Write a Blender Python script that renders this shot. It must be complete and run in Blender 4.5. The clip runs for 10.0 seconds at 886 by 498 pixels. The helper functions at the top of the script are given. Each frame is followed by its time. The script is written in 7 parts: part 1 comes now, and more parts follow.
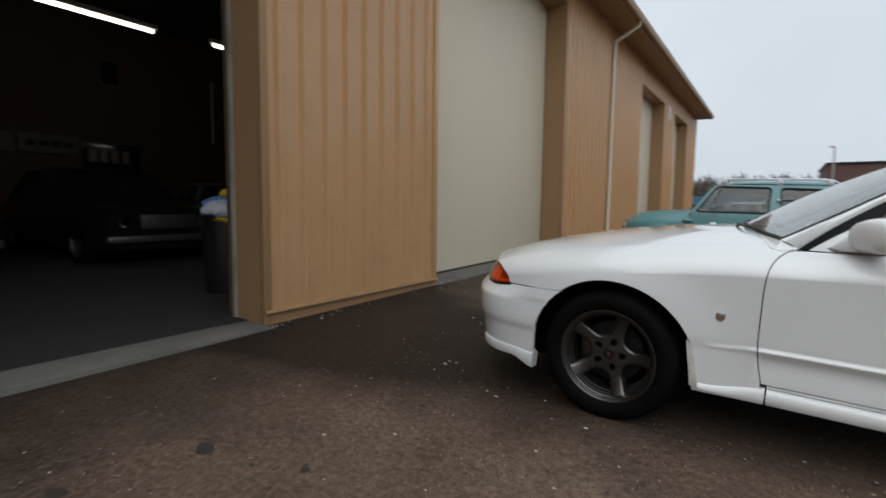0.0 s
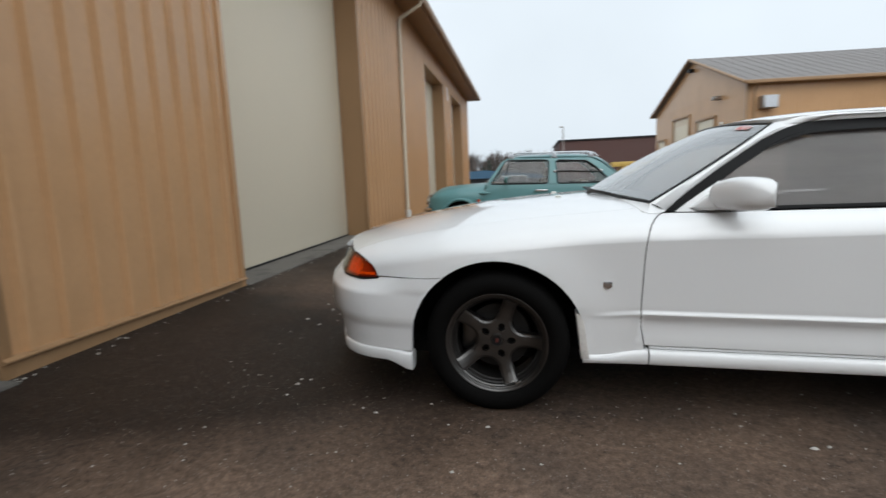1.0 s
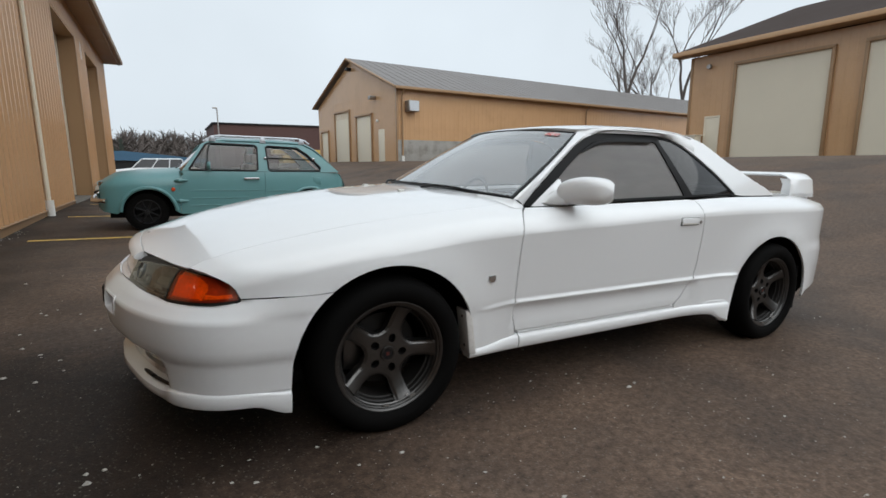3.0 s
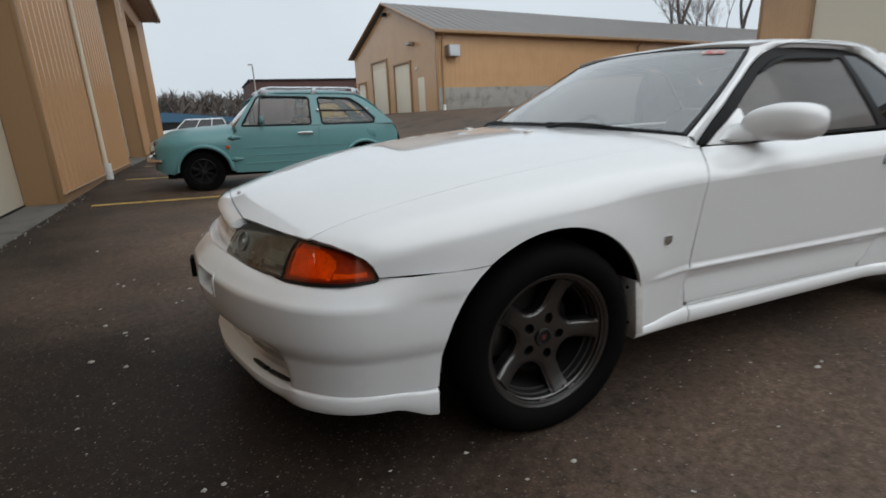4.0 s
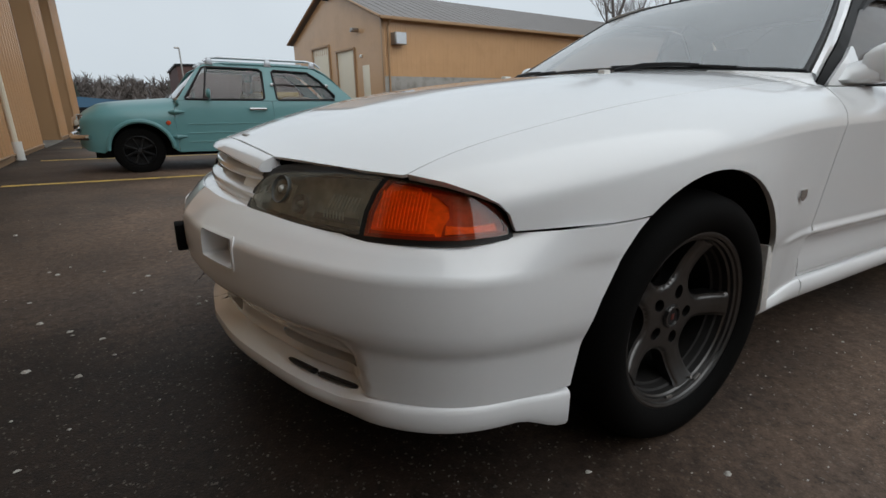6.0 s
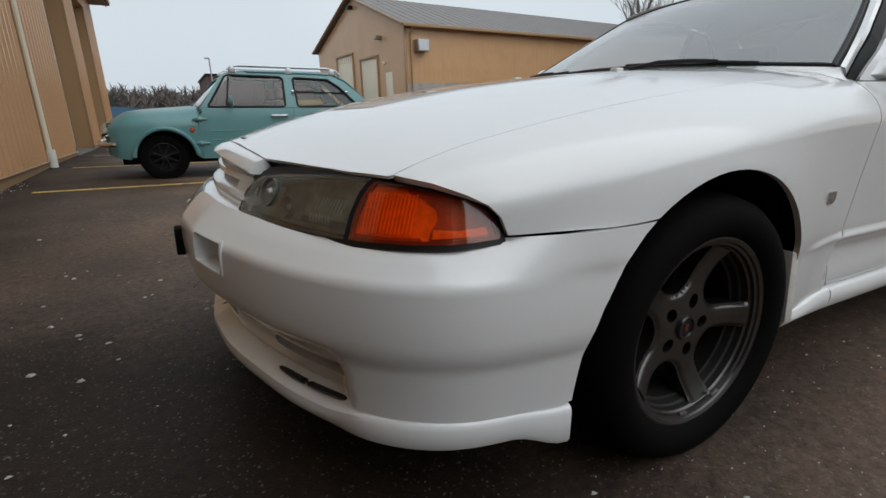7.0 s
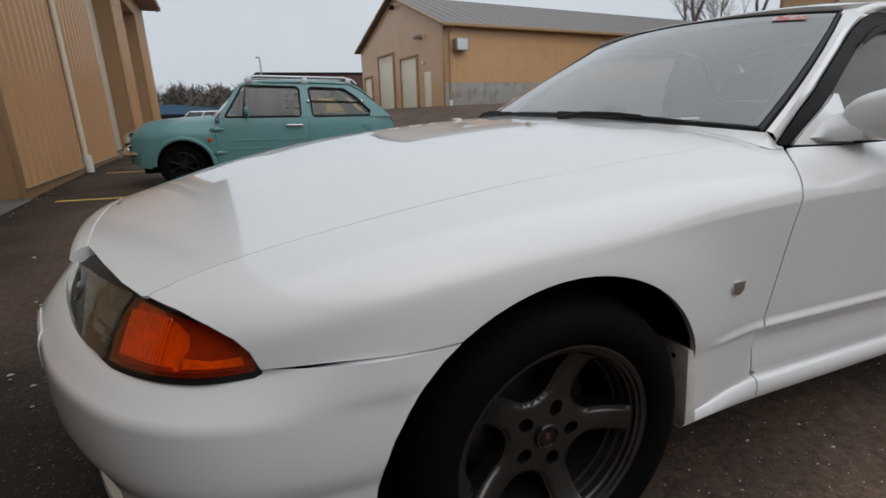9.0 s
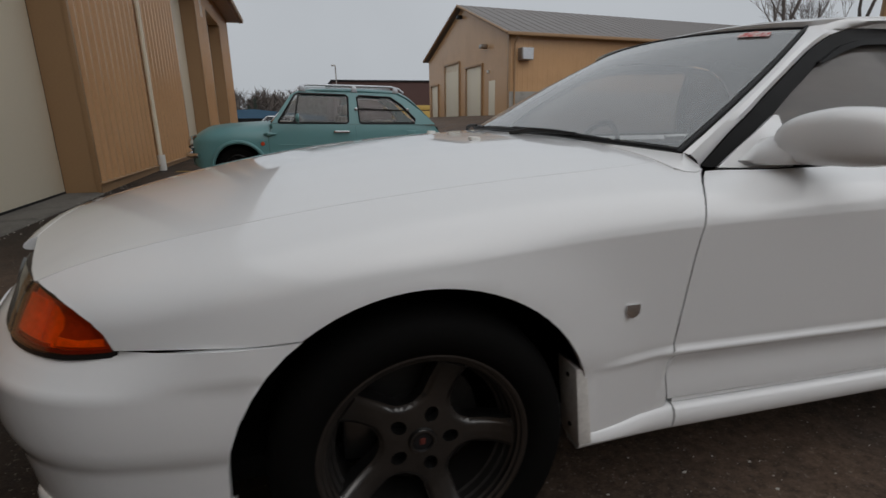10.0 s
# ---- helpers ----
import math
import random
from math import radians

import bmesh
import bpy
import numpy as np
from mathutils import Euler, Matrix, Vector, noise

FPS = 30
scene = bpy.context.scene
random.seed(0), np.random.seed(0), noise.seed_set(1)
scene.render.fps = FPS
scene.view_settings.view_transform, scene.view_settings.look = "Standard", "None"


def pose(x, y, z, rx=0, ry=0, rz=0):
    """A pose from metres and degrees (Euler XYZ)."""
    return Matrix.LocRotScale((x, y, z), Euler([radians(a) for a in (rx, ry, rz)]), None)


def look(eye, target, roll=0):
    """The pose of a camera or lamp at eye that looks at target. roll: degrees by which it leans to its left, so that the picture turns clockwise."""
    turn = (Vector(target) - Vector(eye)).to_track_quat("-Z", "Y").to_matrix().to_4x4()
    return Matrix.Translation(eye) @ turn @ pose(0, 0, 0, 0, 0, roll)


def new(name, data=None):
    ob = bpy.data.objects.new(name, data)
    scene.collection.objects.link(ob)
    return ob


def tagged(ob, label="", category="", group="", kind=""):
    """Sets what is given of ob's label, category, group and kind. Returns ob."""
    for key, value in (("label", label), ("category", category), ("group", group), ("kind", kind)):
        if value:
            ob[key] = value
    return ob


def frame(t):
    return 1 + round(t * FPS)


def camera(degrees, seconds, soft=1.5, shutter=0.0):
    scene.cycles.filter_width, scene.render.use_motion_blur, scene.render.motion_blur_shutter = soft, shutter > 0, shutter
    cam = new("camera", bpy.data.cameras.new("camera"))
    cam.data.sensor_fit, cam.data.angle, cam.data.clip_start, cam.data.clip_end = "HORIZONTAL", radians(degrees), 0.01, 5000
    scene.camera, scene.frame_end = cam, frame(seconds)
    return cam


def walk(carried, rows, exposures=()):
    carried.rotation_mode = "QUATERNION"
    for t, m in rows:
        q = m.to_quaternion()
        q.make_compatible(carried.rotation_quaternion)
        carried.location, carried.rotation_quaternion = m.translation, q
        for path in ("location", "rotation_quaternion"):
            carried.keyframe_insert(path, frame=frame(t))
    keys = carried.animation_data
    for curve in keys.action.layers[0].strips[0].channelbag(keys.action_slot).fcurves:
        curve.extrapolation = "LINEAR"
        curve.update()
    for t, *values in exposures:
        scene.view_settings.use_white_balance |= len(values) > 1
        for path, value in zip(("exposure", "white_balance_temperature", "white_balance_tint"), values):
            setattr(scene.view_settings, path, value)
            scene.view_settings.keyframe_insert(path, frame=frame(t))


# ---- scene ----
cam = camera(84.5, 10.0, shutter=0.4)
PATH = [
    (0, (0.6585, -3.1619, 1.0057), (-0.4684, -1.5191, 0.8287), 0.69),
    (0.5, (0.3868, -3.0504, 1.0010), (-0.3886, -1.2245, 0.7470), -1.16),
    (1, (0.1547, -2.9027, 0.9965), (-0.1844, -0.9492, 0.7337), -2.33),
    (1.5, (-0.0412, -2.8115, 1.0033), (0.1225, -0.8379, 0.7231), 0.41),
    (2, (-0.2898, -2.7632, 1.0219), (0.3829, -0.9018, 0.7344), -0.95),
    (3.5, (-0.7947, -2.2534, 1.0386), (0.1731, -0.5456, 0.6555), 0.15),
    (4, (-0.8460, -1.9555, 0.9932), (-0.0536, -0.1979, 0.4615), -2.71),
    (4.5, (-0.8556, -1.7955, 0.9721), (-0.1126, -0.0581, 0.3169), -1.51),
    (5, (-0.9478, -1.6632, 0.9170), (-0.0903, -0.0020, 0.2065), 0.11),
    (5.5, (-1.0511, -1.4706, 0.8484), (-0.0283, 0.1349, 0.2351), -0.82),
    (7, (-0.9720, -1.4310, 0.7932), (-0.0472, 0.2592, 0.2566), -1.90),
    (7.5, (-0.8855, -1.4548, 0.8564), (0.0208, 0.2384, 0.2980), -2.20),
    (8, (-0.7993, -1.4861, 0.8968), (0.0369, 0.2327, 0.3083), -1.37),
    (8.5, (-0.6666, -1.4805, 0.9199), (0.1950, 0.2405, 0.3761), 0.18),
    (9, (-0.5178, -1.5027, 0.9527), (0.2506, 0.2617, 0.4082), -1.87),
    (9.5, (-0.3664, -1.6025, 0.9585), (0.2487, 0.2242, 0.4248), -1.87),
    (10, (-0.1873, -1.6775, 0.9624), (0.3456, 0.1816, 0.4529), -0.84),
]
EXPOSURES = [(0, -0.02, 6500, 10), (0.5, 0.17, 6500, 10), (1, 0.26, 6500, 10), (1.5, 0.30, 6500, 10), (2, 0.31, 6500, 10), (3.5, 0.05, 6500, 10), (4, -0.02, 6500, 10), (4.5, -0.07, 6500, 10), (5, -0.08, 6500, 10), (5.5, -0.08, 6500, 10), (7, -0.02, 6500, 10), (7.5, 0.0, 6500, 10.5), (8, 0.0, 6500, 11), (8.5, -0.05, 6500, 12), (9, -0.2, 6600, 12.5), (9.5, -0.38, 6700, 13), (10, -0.62, 6750, 13.5)]
walk(cam, [(t, look(eye, target, roll)) for t, eye, target, roll in PATH], EXPOSURES)


# ---- light and sky ----
world = bpy.data.worlds.new("overcast")
scene.world = world
world.use_nodes = True
wn, wl = world.node_tree.nodes, world.node_tree.links
sky = wn.new("ShaderNodeTexSky")
sky.sky_type = 'NISHITA'
sky.sun_disc = False
sky.sun_elevation, sky.sun_rotation = radians(48), radians(167)
sky.air_density, sky.dust_density, sky.ozone_density = 1.0, 6.0, 1.0
grey = wn.new("ShaderNodeHueSaturation")
grey.inputs["Saturation"].default_value = 0.12
cloud = wn.new("ShaderNodeMix")
cloud.data_type = 'RGBA'
cloud.inputs[0].default_value = 0.85
cloud.inputs[7].default_value = (6.8, 7.6, 8.25, 1)
wl.new(sky.outputs[0], grey.inputs["Color"])
wl.new(grey.outputs[0], cloud.inputs[6])
veil, depth, banks = wn.new("ShaderNodeTexNoise"), wn.new("ShaderNodeMapRange"), wn.new("ShaderNodeVectorMath")
veil.inputs["Scale"].default_value, veil.inputs["Detail"].default_value = 2.2, 4
depth.inputs[1].default_value, depth.inputs[2].default_value, depth.inputs[3].default_value, depth.inputs[4].default_value = 0.25, 0.75, 0.93, 1.06
banks.operation = 'SCALE'
aim = wn.new("ShaderNodeTexCoord")
wl.new(aim.outputs["Generated"], veil.inputs["Vector"])
wl.new(veil.outputs[0], depth.inputs[0])
wl.new(cloud.outputs[2], banks.inputs[0])
wl.new(depth.outputs[0], banks.inputs["Scale"])
wl.new(banks.outputs[0], wn["Background"].inputs[0])
wn["Background"].inputs[1].default_value = 0.11
sun = new("sun", bpy.data.lights.new("sun", 'SUN'))
sun.data.energy, sun.data.angle, sun.data.color = 1.5, radians(100), (0.97, 0.99, 0.985)
sun.matrix_world = look((0, 0, 20), (-4, 17.5, 0))


# ---- materials ----
def material(name, colour, rough=0.6, metal=0.0, spread=0.12, scale=6.0, grain=60.0, bump=0.0, coat=0.0, spec=0.5,
             stain=None, stain_scale=1.0, stain_at=(0.5, 0.7), per_object=0.0, emit=None, rough_var=0.1, coat_rough=0.09):
    m = bpy.data.materials.new(name)
    m.use_nodes = True
    n, l = m.node_tree.nodes, m.node_tree.links
    b = n["Principled BSDF"]
    b.inputs["Metallic"].default_value = metal
    b.inputs["Coat Weight"].default_value = coat
    b.inputs["Coat Roughness"].default_value = coat_rough
    b.inputs["Specular IOR Level"].default_value = spec
    tc = n.new("ShaderNodeTexCoord")
    big, fine = n.new("ShaderNodeTexNoise"), n.new("ShaderNodeTexNoise")
    big.inputs["Scale"].default_value, big.inputs["Detail"].default_value = scale, 5
    fine.inputs["Scale"].default_value, fine.inputs["Detail"].default_value = grain, 4
    for x in (big, fine):
        l.new(tc.outputs["Object"], x.inputs["Vector"])
    add = n.new("ShaderNodeMath")
    add.operation = 'ADD'
    l.new(big.outputs[0], add.inputs[0])
    l.new(fine.outputs[0], add.inputs[1])
    ramp = n.new("ShaderNodeMapRange")
    ramp.inputs[1].default_value, ramp.inputs[2].default_value = 0.6, 1.4
    ramp.inputs[3].default_value, ramp.inputs[4].default_value = 1 - spread, 1 + spread
    l.new(add.outputs[0], ramp.inputs[0])
    mul = n.new("ShaderNodeVectorMath")
    mul.operation = 'SCALE'
    mul.inputs[0].default_value = colour
    l.new(ramp.outputs[0], mul.inputs["Scale"])
    col = mul.outputs[0]
    if per_object:
        oi = n.new("ShaderNodeObjectInfo")
        mr = n.new("ShaderNodeMapRange")
        mr.inputs[3].default_value, mr.inputs[4].default_value = 1 - per_object, 1 + per_object
        l.new(oi.outputs["Random"], mr.inputs[0])
        m2 = n.new("ShaderNodeVectorMath")
        m2.operation = 'SCALE'
        l.new(col, m2.inputs[0])
        l.new(mr.outputs[0], m2.inputs["Scale"])
        col = m2.outputs[0]
    if stain:
        st = n.new("ShaderNodeTexNoise")
        st.inputs["Scale"].default_value, st.inputs["Detail"].default_value = stain_scale, 6
        st.inputs["Roughness"].default_value = 0.65
        l.new(tc.outputs["Object"], st.inputs["Vector"])
        sr = n.new("ShaderNodeMapRange")
        sr.inputs[1].default_value, sr.inputs[2].default_value = stain_at
        l.new(st.outputs[0], sr.inputs[0])
        mx = n.new("ShaderNodeMix")
        mx.data_type = 'RGBA'
        mx.inputs[7].default_value = (*stain, 1)
        l.new(sr.outputs[0], mx.inputs[0])
        l.new(col, mx.inputs[6])
        col = mx.outputs[2]
    l.new(col, b.inputs["Base Color"])
    rr = n.new("ShaderNodeMapRange")
    rr.inputs[1].default_value, rr.inputs[2].default_value = 0.3, 0.7
    rr.inputs[3].default_value, rr.inputs[4].default_value = max(0.02, rough * (1 - rough_var)), min(1, rough * (1 + rough_var))
    l.new(big.outputs[0], rr.inputs[0])
    l.new(rr.outputs[0], b.inputs["Roughness"])
    if bump:
        bp = n.new("ShaderNodeBump")
        bp.inputs["Strength"].default_value = 0.6
        bp.inputs["Distance"].default_value = bump
        l.new(fine.outputs[0], bp.inputs["Height"])
        l.new(bp.outputs[0], b.inputs["Normal"])
    if emit:
        b.inputs["Emission Color"].default_value = (*emit[0], 1)
        b.inputs["Emission Strength"].default_value = emit[1]
    return m


def glass(name, colour, rough=0.01, ior=1.45, film=0.0, film_colour=(0.82, 0.84, 0.84)):
    """Thin sheet glass: clear or tinted, with a gloss that grows towards the edge of view."""
    m = bpy.data.materials.new(name)
    m.use_nodes = True
    n, l = m.node_tree.nodes, m.node_tree.links
    n.remove(n["Principled BSDF"])
    clear, gloss, mix, fr = n.new("ShaderNodeBsdfTransparent"), n.new("ShaderNodeBsdfGlossy"), n.new("ShaderNodeMixShader"), n.new("ShaderNodeLayerWeight")
    clear.inputs[0].default_value = (*colour, 1)
    gloss.inputs["Color"].default_value = (1, 1, 1, 1)
    gloss.inputs["Roughness"].default_value = rough
    fr.inputs["Blend"].default_value = 0.5
    rise, span = n.new("ShaderNodeMath"), n.new("ShaderNodeMapRange")
    rise.operation = 'POWER'
    rise.inputs[1].default_value = 4.0
    span.inputs[3].default_value, span.inputs[4].default_value = ((ior - 1) / (ior + 1)) ** 2 * 2, 1.0
    l.new(fr.outputs["Facing"], rise.inputs[0])
    l.new(rise.outputs[0], span.inputs[0])
    l.new(span.outputs[0], mix.inputs[0])
    l.new(clear.outputs[0], mix.inputs[1])
    l.new(gloss.outputs[0], mix.inputs[2])
    last = mix
    if film:  # matte, partly translucent layer of uneven strength
        scatter, over, cloud_ = n.new("ShaderNodeBsdfDiffuse"), n.new("ShaderNodeMixShader"), n.new("ShaderNodeTexNoise")
        cloud_.inputs["Scale"].default_value, cloud_.inputs["Detail"].default_value = 2.5, 6
        amount = n.new("ShaderNodeMapRange")
        amount.inputs[1].default_value, amount.inputs[2].default_value = 0.3, 0.7
        amount.inputs[3].default_value, amount.inputs[4].default_value = film * 0.85, film * 1.15
        scatter.inputs[0].default_value = (*film_colour, 1)
        through_, halves = n.new("ShaderNodeBsdfTranslucent"), n.new("ShaderNodeMixShader")
        through_.inputs[0].default_value = (*film_colour, 1)
        halves.inputs[0].default_value = 0.4
        l.new(scatter.outputs[0], halves.inputs[1])
        l.new(through_.outputs[0], halves.inputs[2])
        l.new(cloud_.outputs[0], amount.inputs[0])
        l.new(amount.outputs[0], over.inputs[0])
        l.new(mix.outputs[0], over.inputs[1])
        l.new(halves.outputs[0], over.inputs[2])
        last = over
    l.new(last.outputs[0], n["Material Output"].inputs["Surface"])
    return m


PAINT = material("white_paint", (0.85, 0.862, 0.87), 0.32, spread=0.004, coat=1.0, scale=3, grain=300, rough_var=0.0, coat_rough=0.03)
TEAL = material("teal_paint", (0.105, 0.258, 0.268), 0.4, spread=0.03, coat=0.35, scale=2, grain=80)
RUBBER = material("tyre_rubber", (0.0045, 0.0043, 0.0042), 0.75, spread=0.25, grain=150, bump=0.0006, spec=0.06)
TRIM = material("black_trim", (0.010, 0.010, 0.011), 0.45, spread=0.1, spec=0.3)
DARK = material("dark_cavity", (0.006, 0.006, 0.006), 0.9, spread=0.1, spec=0.1)
GUN = material("gunmetal_alloy", (0.112, 0.109, 0.106), 0.33, metal=0.95, spread=0.08, scale=12, grain=200, stain=(0.075, 0.07, 0.066), stain_scale=9, stain_at=(0.5, 0.85))
STEEL = material("worn_steel", (0.35, 0.33, 0.31), 0.4, metal=0.9, spread=0.15, grain=90)
CHROME = material("chrome", (0.7, 0.7, 0.7), 0.12, metal=1.0, spread=0.03)
TANCABIN = material("beige_cabin_cloth", (0.34, 0.29, 0.23), 0.85, spread=0.15, grain=200)
CABIN = material("grey_cabin_cloth", (0.09, 0.088, 0.085), 0.85, spread=0.15, grain=200)
GLASS = glass("window_glass", (0.62, 0.64, 0.63), 0.02, 1.4)
MILKY = glass("milky_glass", (0.92, 0.94, 0.93), 0.03, 2.2, 0.17)
FRAME = material("satin_black_frame", (0.006, 0.006, 0.0065), 0.5, spread=0.1, spec=0.14)
TINT = glass("tinted_glass", (0.78, 0.75, 0.73), 0.02, 1.42, 0.54, (0.36, 0.335, 0.32))
TINTDARK = glass("dark_tinted_glass", (0.06, 0.06, 0.065), 0.02, 1.26, 0.012)
SMOKE = glass("smoked_lens", (0.62, 0.63, 0.58), 0.05, 1.5, 0.17, (0.30, 0.30, 0.255))
AMBER = glass("amber_lens", (1.0, 0.84, 0.66), 0.05, 1.4)
AMBER_IN = material("amber_reflector", (0.92, 0.11, 0.003), 0.35, spread=0.25, scale=30, grain=120)
RED = material("red_lens", (0.35, 0.01, 0.01), 0.15, spread=0.05, coat=0.5)
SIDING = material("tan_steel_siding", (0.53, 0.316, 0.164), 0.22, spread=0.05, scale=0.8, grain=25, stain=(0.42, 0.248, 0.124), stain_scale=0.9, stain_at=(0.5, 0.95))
DARKTAN = material("darker_tan", (0.315, 0.188, 0.095), 0.45, spread=0.06, scale=1.5, grain=40)
BEIGE = material("beige_door_panel", (0.72, 0.645, 0.51), 0.55, spread=0.03, scale=0.9, grain=60)
ROOFMETAL = material("grey_brown_roof_metal", (0.165, 0.15, 0.142), 0.5, spread=0.1, scale=0.5, grain=12)
ROOFDARK = material("dark_brown_roof", (0.05, 0.036, 0.031), 0.9, spec=0.12, spread=0.1, scale=0.5, grain=12)
CONCRETE = material("grey_concrete", (0.30, 0.285, 0.26), 0.85, spread=0.15, scale=2.5, grain=60, bump=0.002, stain=(0.17, 0.155, 0.135), stain_scale=1.5)
THRESH = material("dirty_threshold_concrete", (0.135, 0.125, 0.11), 0.85, spread=0.25, scale=3, grain=60, stain=(0.075, 0.068, 0.06), stain_scale=2.5)
WHITEP = material("white_plastic", (0.72, 0.71, 0.67), 0.5, spread=0.05)


def asphalt():
    """Old brownish asphalt with stone chips; much darker along the building and out round the coupe's nose, with a
    ragged edge.
    """
    m = material("weathered_asphalt", (0.127, 0.085, 0.0605), 0.64, spec=0.22, spread=0.45, scale=1.3, grain=170, bump=0.0028,
                 stain=(0.070, 0.052, 0.042), stain_scale=0.8, stain_at=(0.48, 0.68), rough_var=0.12)
    n, l = m.node_tree.nodes, m.node_tree.links
    b = n["Principled BSDF"]
    tc = n["Texture Coordinate"]
    vor = n.new("ShaderNodeTexVoronoi")
    vor.inputs["Scale"].default_value = 190
    l.new(tc.outputs["Object"], vor.inputs["Vector"])
    cell = n.new("ShaderNodeMapRange")
    cell.inputs[1].default_value, cell.inputs[2].default_value = 0.83, 0.97
    l.new(vor.outputs["Color"], cell.inputs[0])
    src = b.inputs["Base Color"].links[0].from_socket
    # apron: the darker ground, reaching out furthest between y -0.75 and -0.1
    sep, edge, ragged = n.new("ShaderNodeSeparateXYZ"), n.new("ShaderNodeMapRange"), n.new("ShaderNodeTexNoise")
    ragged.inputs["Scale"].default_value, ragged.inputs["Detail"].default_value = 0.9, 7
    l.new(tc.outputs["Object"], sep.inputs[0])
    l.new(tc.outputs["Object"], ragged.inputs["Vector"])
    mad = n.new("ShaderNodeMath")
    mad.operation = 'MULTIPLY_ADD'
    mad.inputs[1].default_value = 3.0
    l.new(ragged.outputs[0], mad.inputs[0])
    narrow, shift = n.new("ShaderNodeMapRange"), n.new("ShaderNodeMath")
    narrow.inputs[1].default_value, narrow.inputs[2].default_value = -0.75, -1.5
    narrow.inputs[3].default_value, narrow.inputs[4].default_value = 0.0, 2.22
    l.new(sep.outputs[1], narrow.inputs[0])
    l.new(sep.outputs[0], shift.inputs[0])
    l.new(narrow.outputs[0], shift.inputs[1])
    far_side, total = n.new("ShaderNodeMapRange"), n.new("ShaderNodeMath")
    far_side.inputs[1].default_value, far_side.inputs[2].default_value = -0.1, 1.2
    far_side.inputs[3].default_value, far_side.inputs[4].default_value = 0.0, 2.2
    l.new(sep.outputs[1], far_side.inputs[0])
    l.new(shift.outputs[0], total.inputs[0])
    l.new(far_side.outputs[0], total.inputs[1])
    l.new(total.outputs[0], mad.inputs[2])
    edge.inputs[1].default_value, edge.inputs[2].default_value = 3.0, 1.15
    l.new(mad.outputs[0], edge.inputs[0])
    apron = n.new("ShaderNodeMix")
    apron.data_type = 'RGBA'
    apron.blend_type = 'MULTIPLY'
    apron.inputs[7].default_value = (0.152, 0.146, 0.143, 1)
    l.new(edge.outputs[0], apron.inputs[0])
    patch, level, mottle = n.new("ShaderNodeTexNoise"), n.new("ShaderNodeMapRange"), n.new("ShaderNodeVectorMath")
    patch.inputs["Scale"].default_value, patch.inputs["Detail"].default_value, patch.inputs["Roughness"].default_value = 32, 10, 0.8
    level.inputs[1].default_value, level.inputs[2].default_value, level.inputs[3].default_value, level.inputs[4].default_value = 0.32, 0.68, 0.3, 1.7
    mottle.operation = 'SCALE'
    l.new(tc.outputs["Object"], patch.inputs["Vector"])
    l.new(patch.outputs[0], level.inputs[0])
    l.new(src, mottle.inputs[0])
    # base colour falls off as x rises, along a ragged line
    tone_by_x, ground_tone = n.new("ShaderNodeMapRange"), n.new("ShaderNodeMath")
    tone_by_x.inputs[1].default_value, tone_by_x.inputs[2].default_value = 1.3, 2.9
    tone_by_x.inputs[3].default_value, tone_by_x.inputs[4].default_value = 1.12, 0.76
    ground_tone.operation = 'MULTIPLY'
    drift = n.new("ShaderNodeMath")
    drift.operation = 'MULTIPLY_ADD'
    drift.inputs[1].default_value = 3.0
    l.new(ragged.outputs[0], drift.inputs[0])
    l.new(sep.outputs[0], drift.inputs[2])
    l.new(drift.outputs[0], tone_by_x.inputs[0])
    l.new(level.outputs[0], ground_tone.inputs[0])
    l.new(tone_by_x.outputs[0], ground_tone.inputs[1])
    l.new(ground_tone.outputs[0], mottle.inputs["Scale"])
    l.new(mottle.outputs[0], apron.inputs[6])
    mx = n.new("ShaderNodeMix")
    mx.data_type = 'RGBA'
    mx.inputs[7].default_value = (0.26, 0.235, 0.205, 1)
    half = n.new("ShaderNodeMath")
    half.operation = 'MULTIPLY'
    half.inputs[1].default_value = 0.55
    l.new(cell.outputs[0], half.inputs[0])
    l.new(half.outputs[0], mx.inputs[0])
    l.new(apron.outputs[2], mx.inputs[6])
    l.new(mx.outputs[2], b.inputs["Base Color"])
    return m


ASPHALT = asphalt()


# ---- mesh helpers ----
def mesh_of(name, verts, faces, mat, smooth=35):
    me = bpy.data.meshes.new(name)
    me.from_pydata([tuple(v) for v in verts], [], faces)
    me.validate()
    me.materials.append(mat)
    if smooth:
        me.polygons.foreach_set("use_smooth", [True] * len(me.polygons))
        me.set_sharp_from_angle(angle=radians(smooth))
    me.update()
    return me


def link(name, me, parent=None, label=""):
    ob = new(name, me)
    if parent:
        ob.parent = parent
    if label:
        tagged(ob, label=label)
    return ob


def part(name, bm, mat, parent=None, label="", smooth=35):
    me = bpy.data.meshes.new(name)
    bmesh.ops.recalc_face_normals(bm, faces=bm.faces)
    bm.to_mesh(me)
    bm.free()
    me.materials.append(mat)
    if smooth:
        me.polygons.foreach_set("use_smooth", [True] * len(me.polygons))
        me.set_sharp_from_angle(angle=radians(smooth))
    return link(name, me, parent, label)


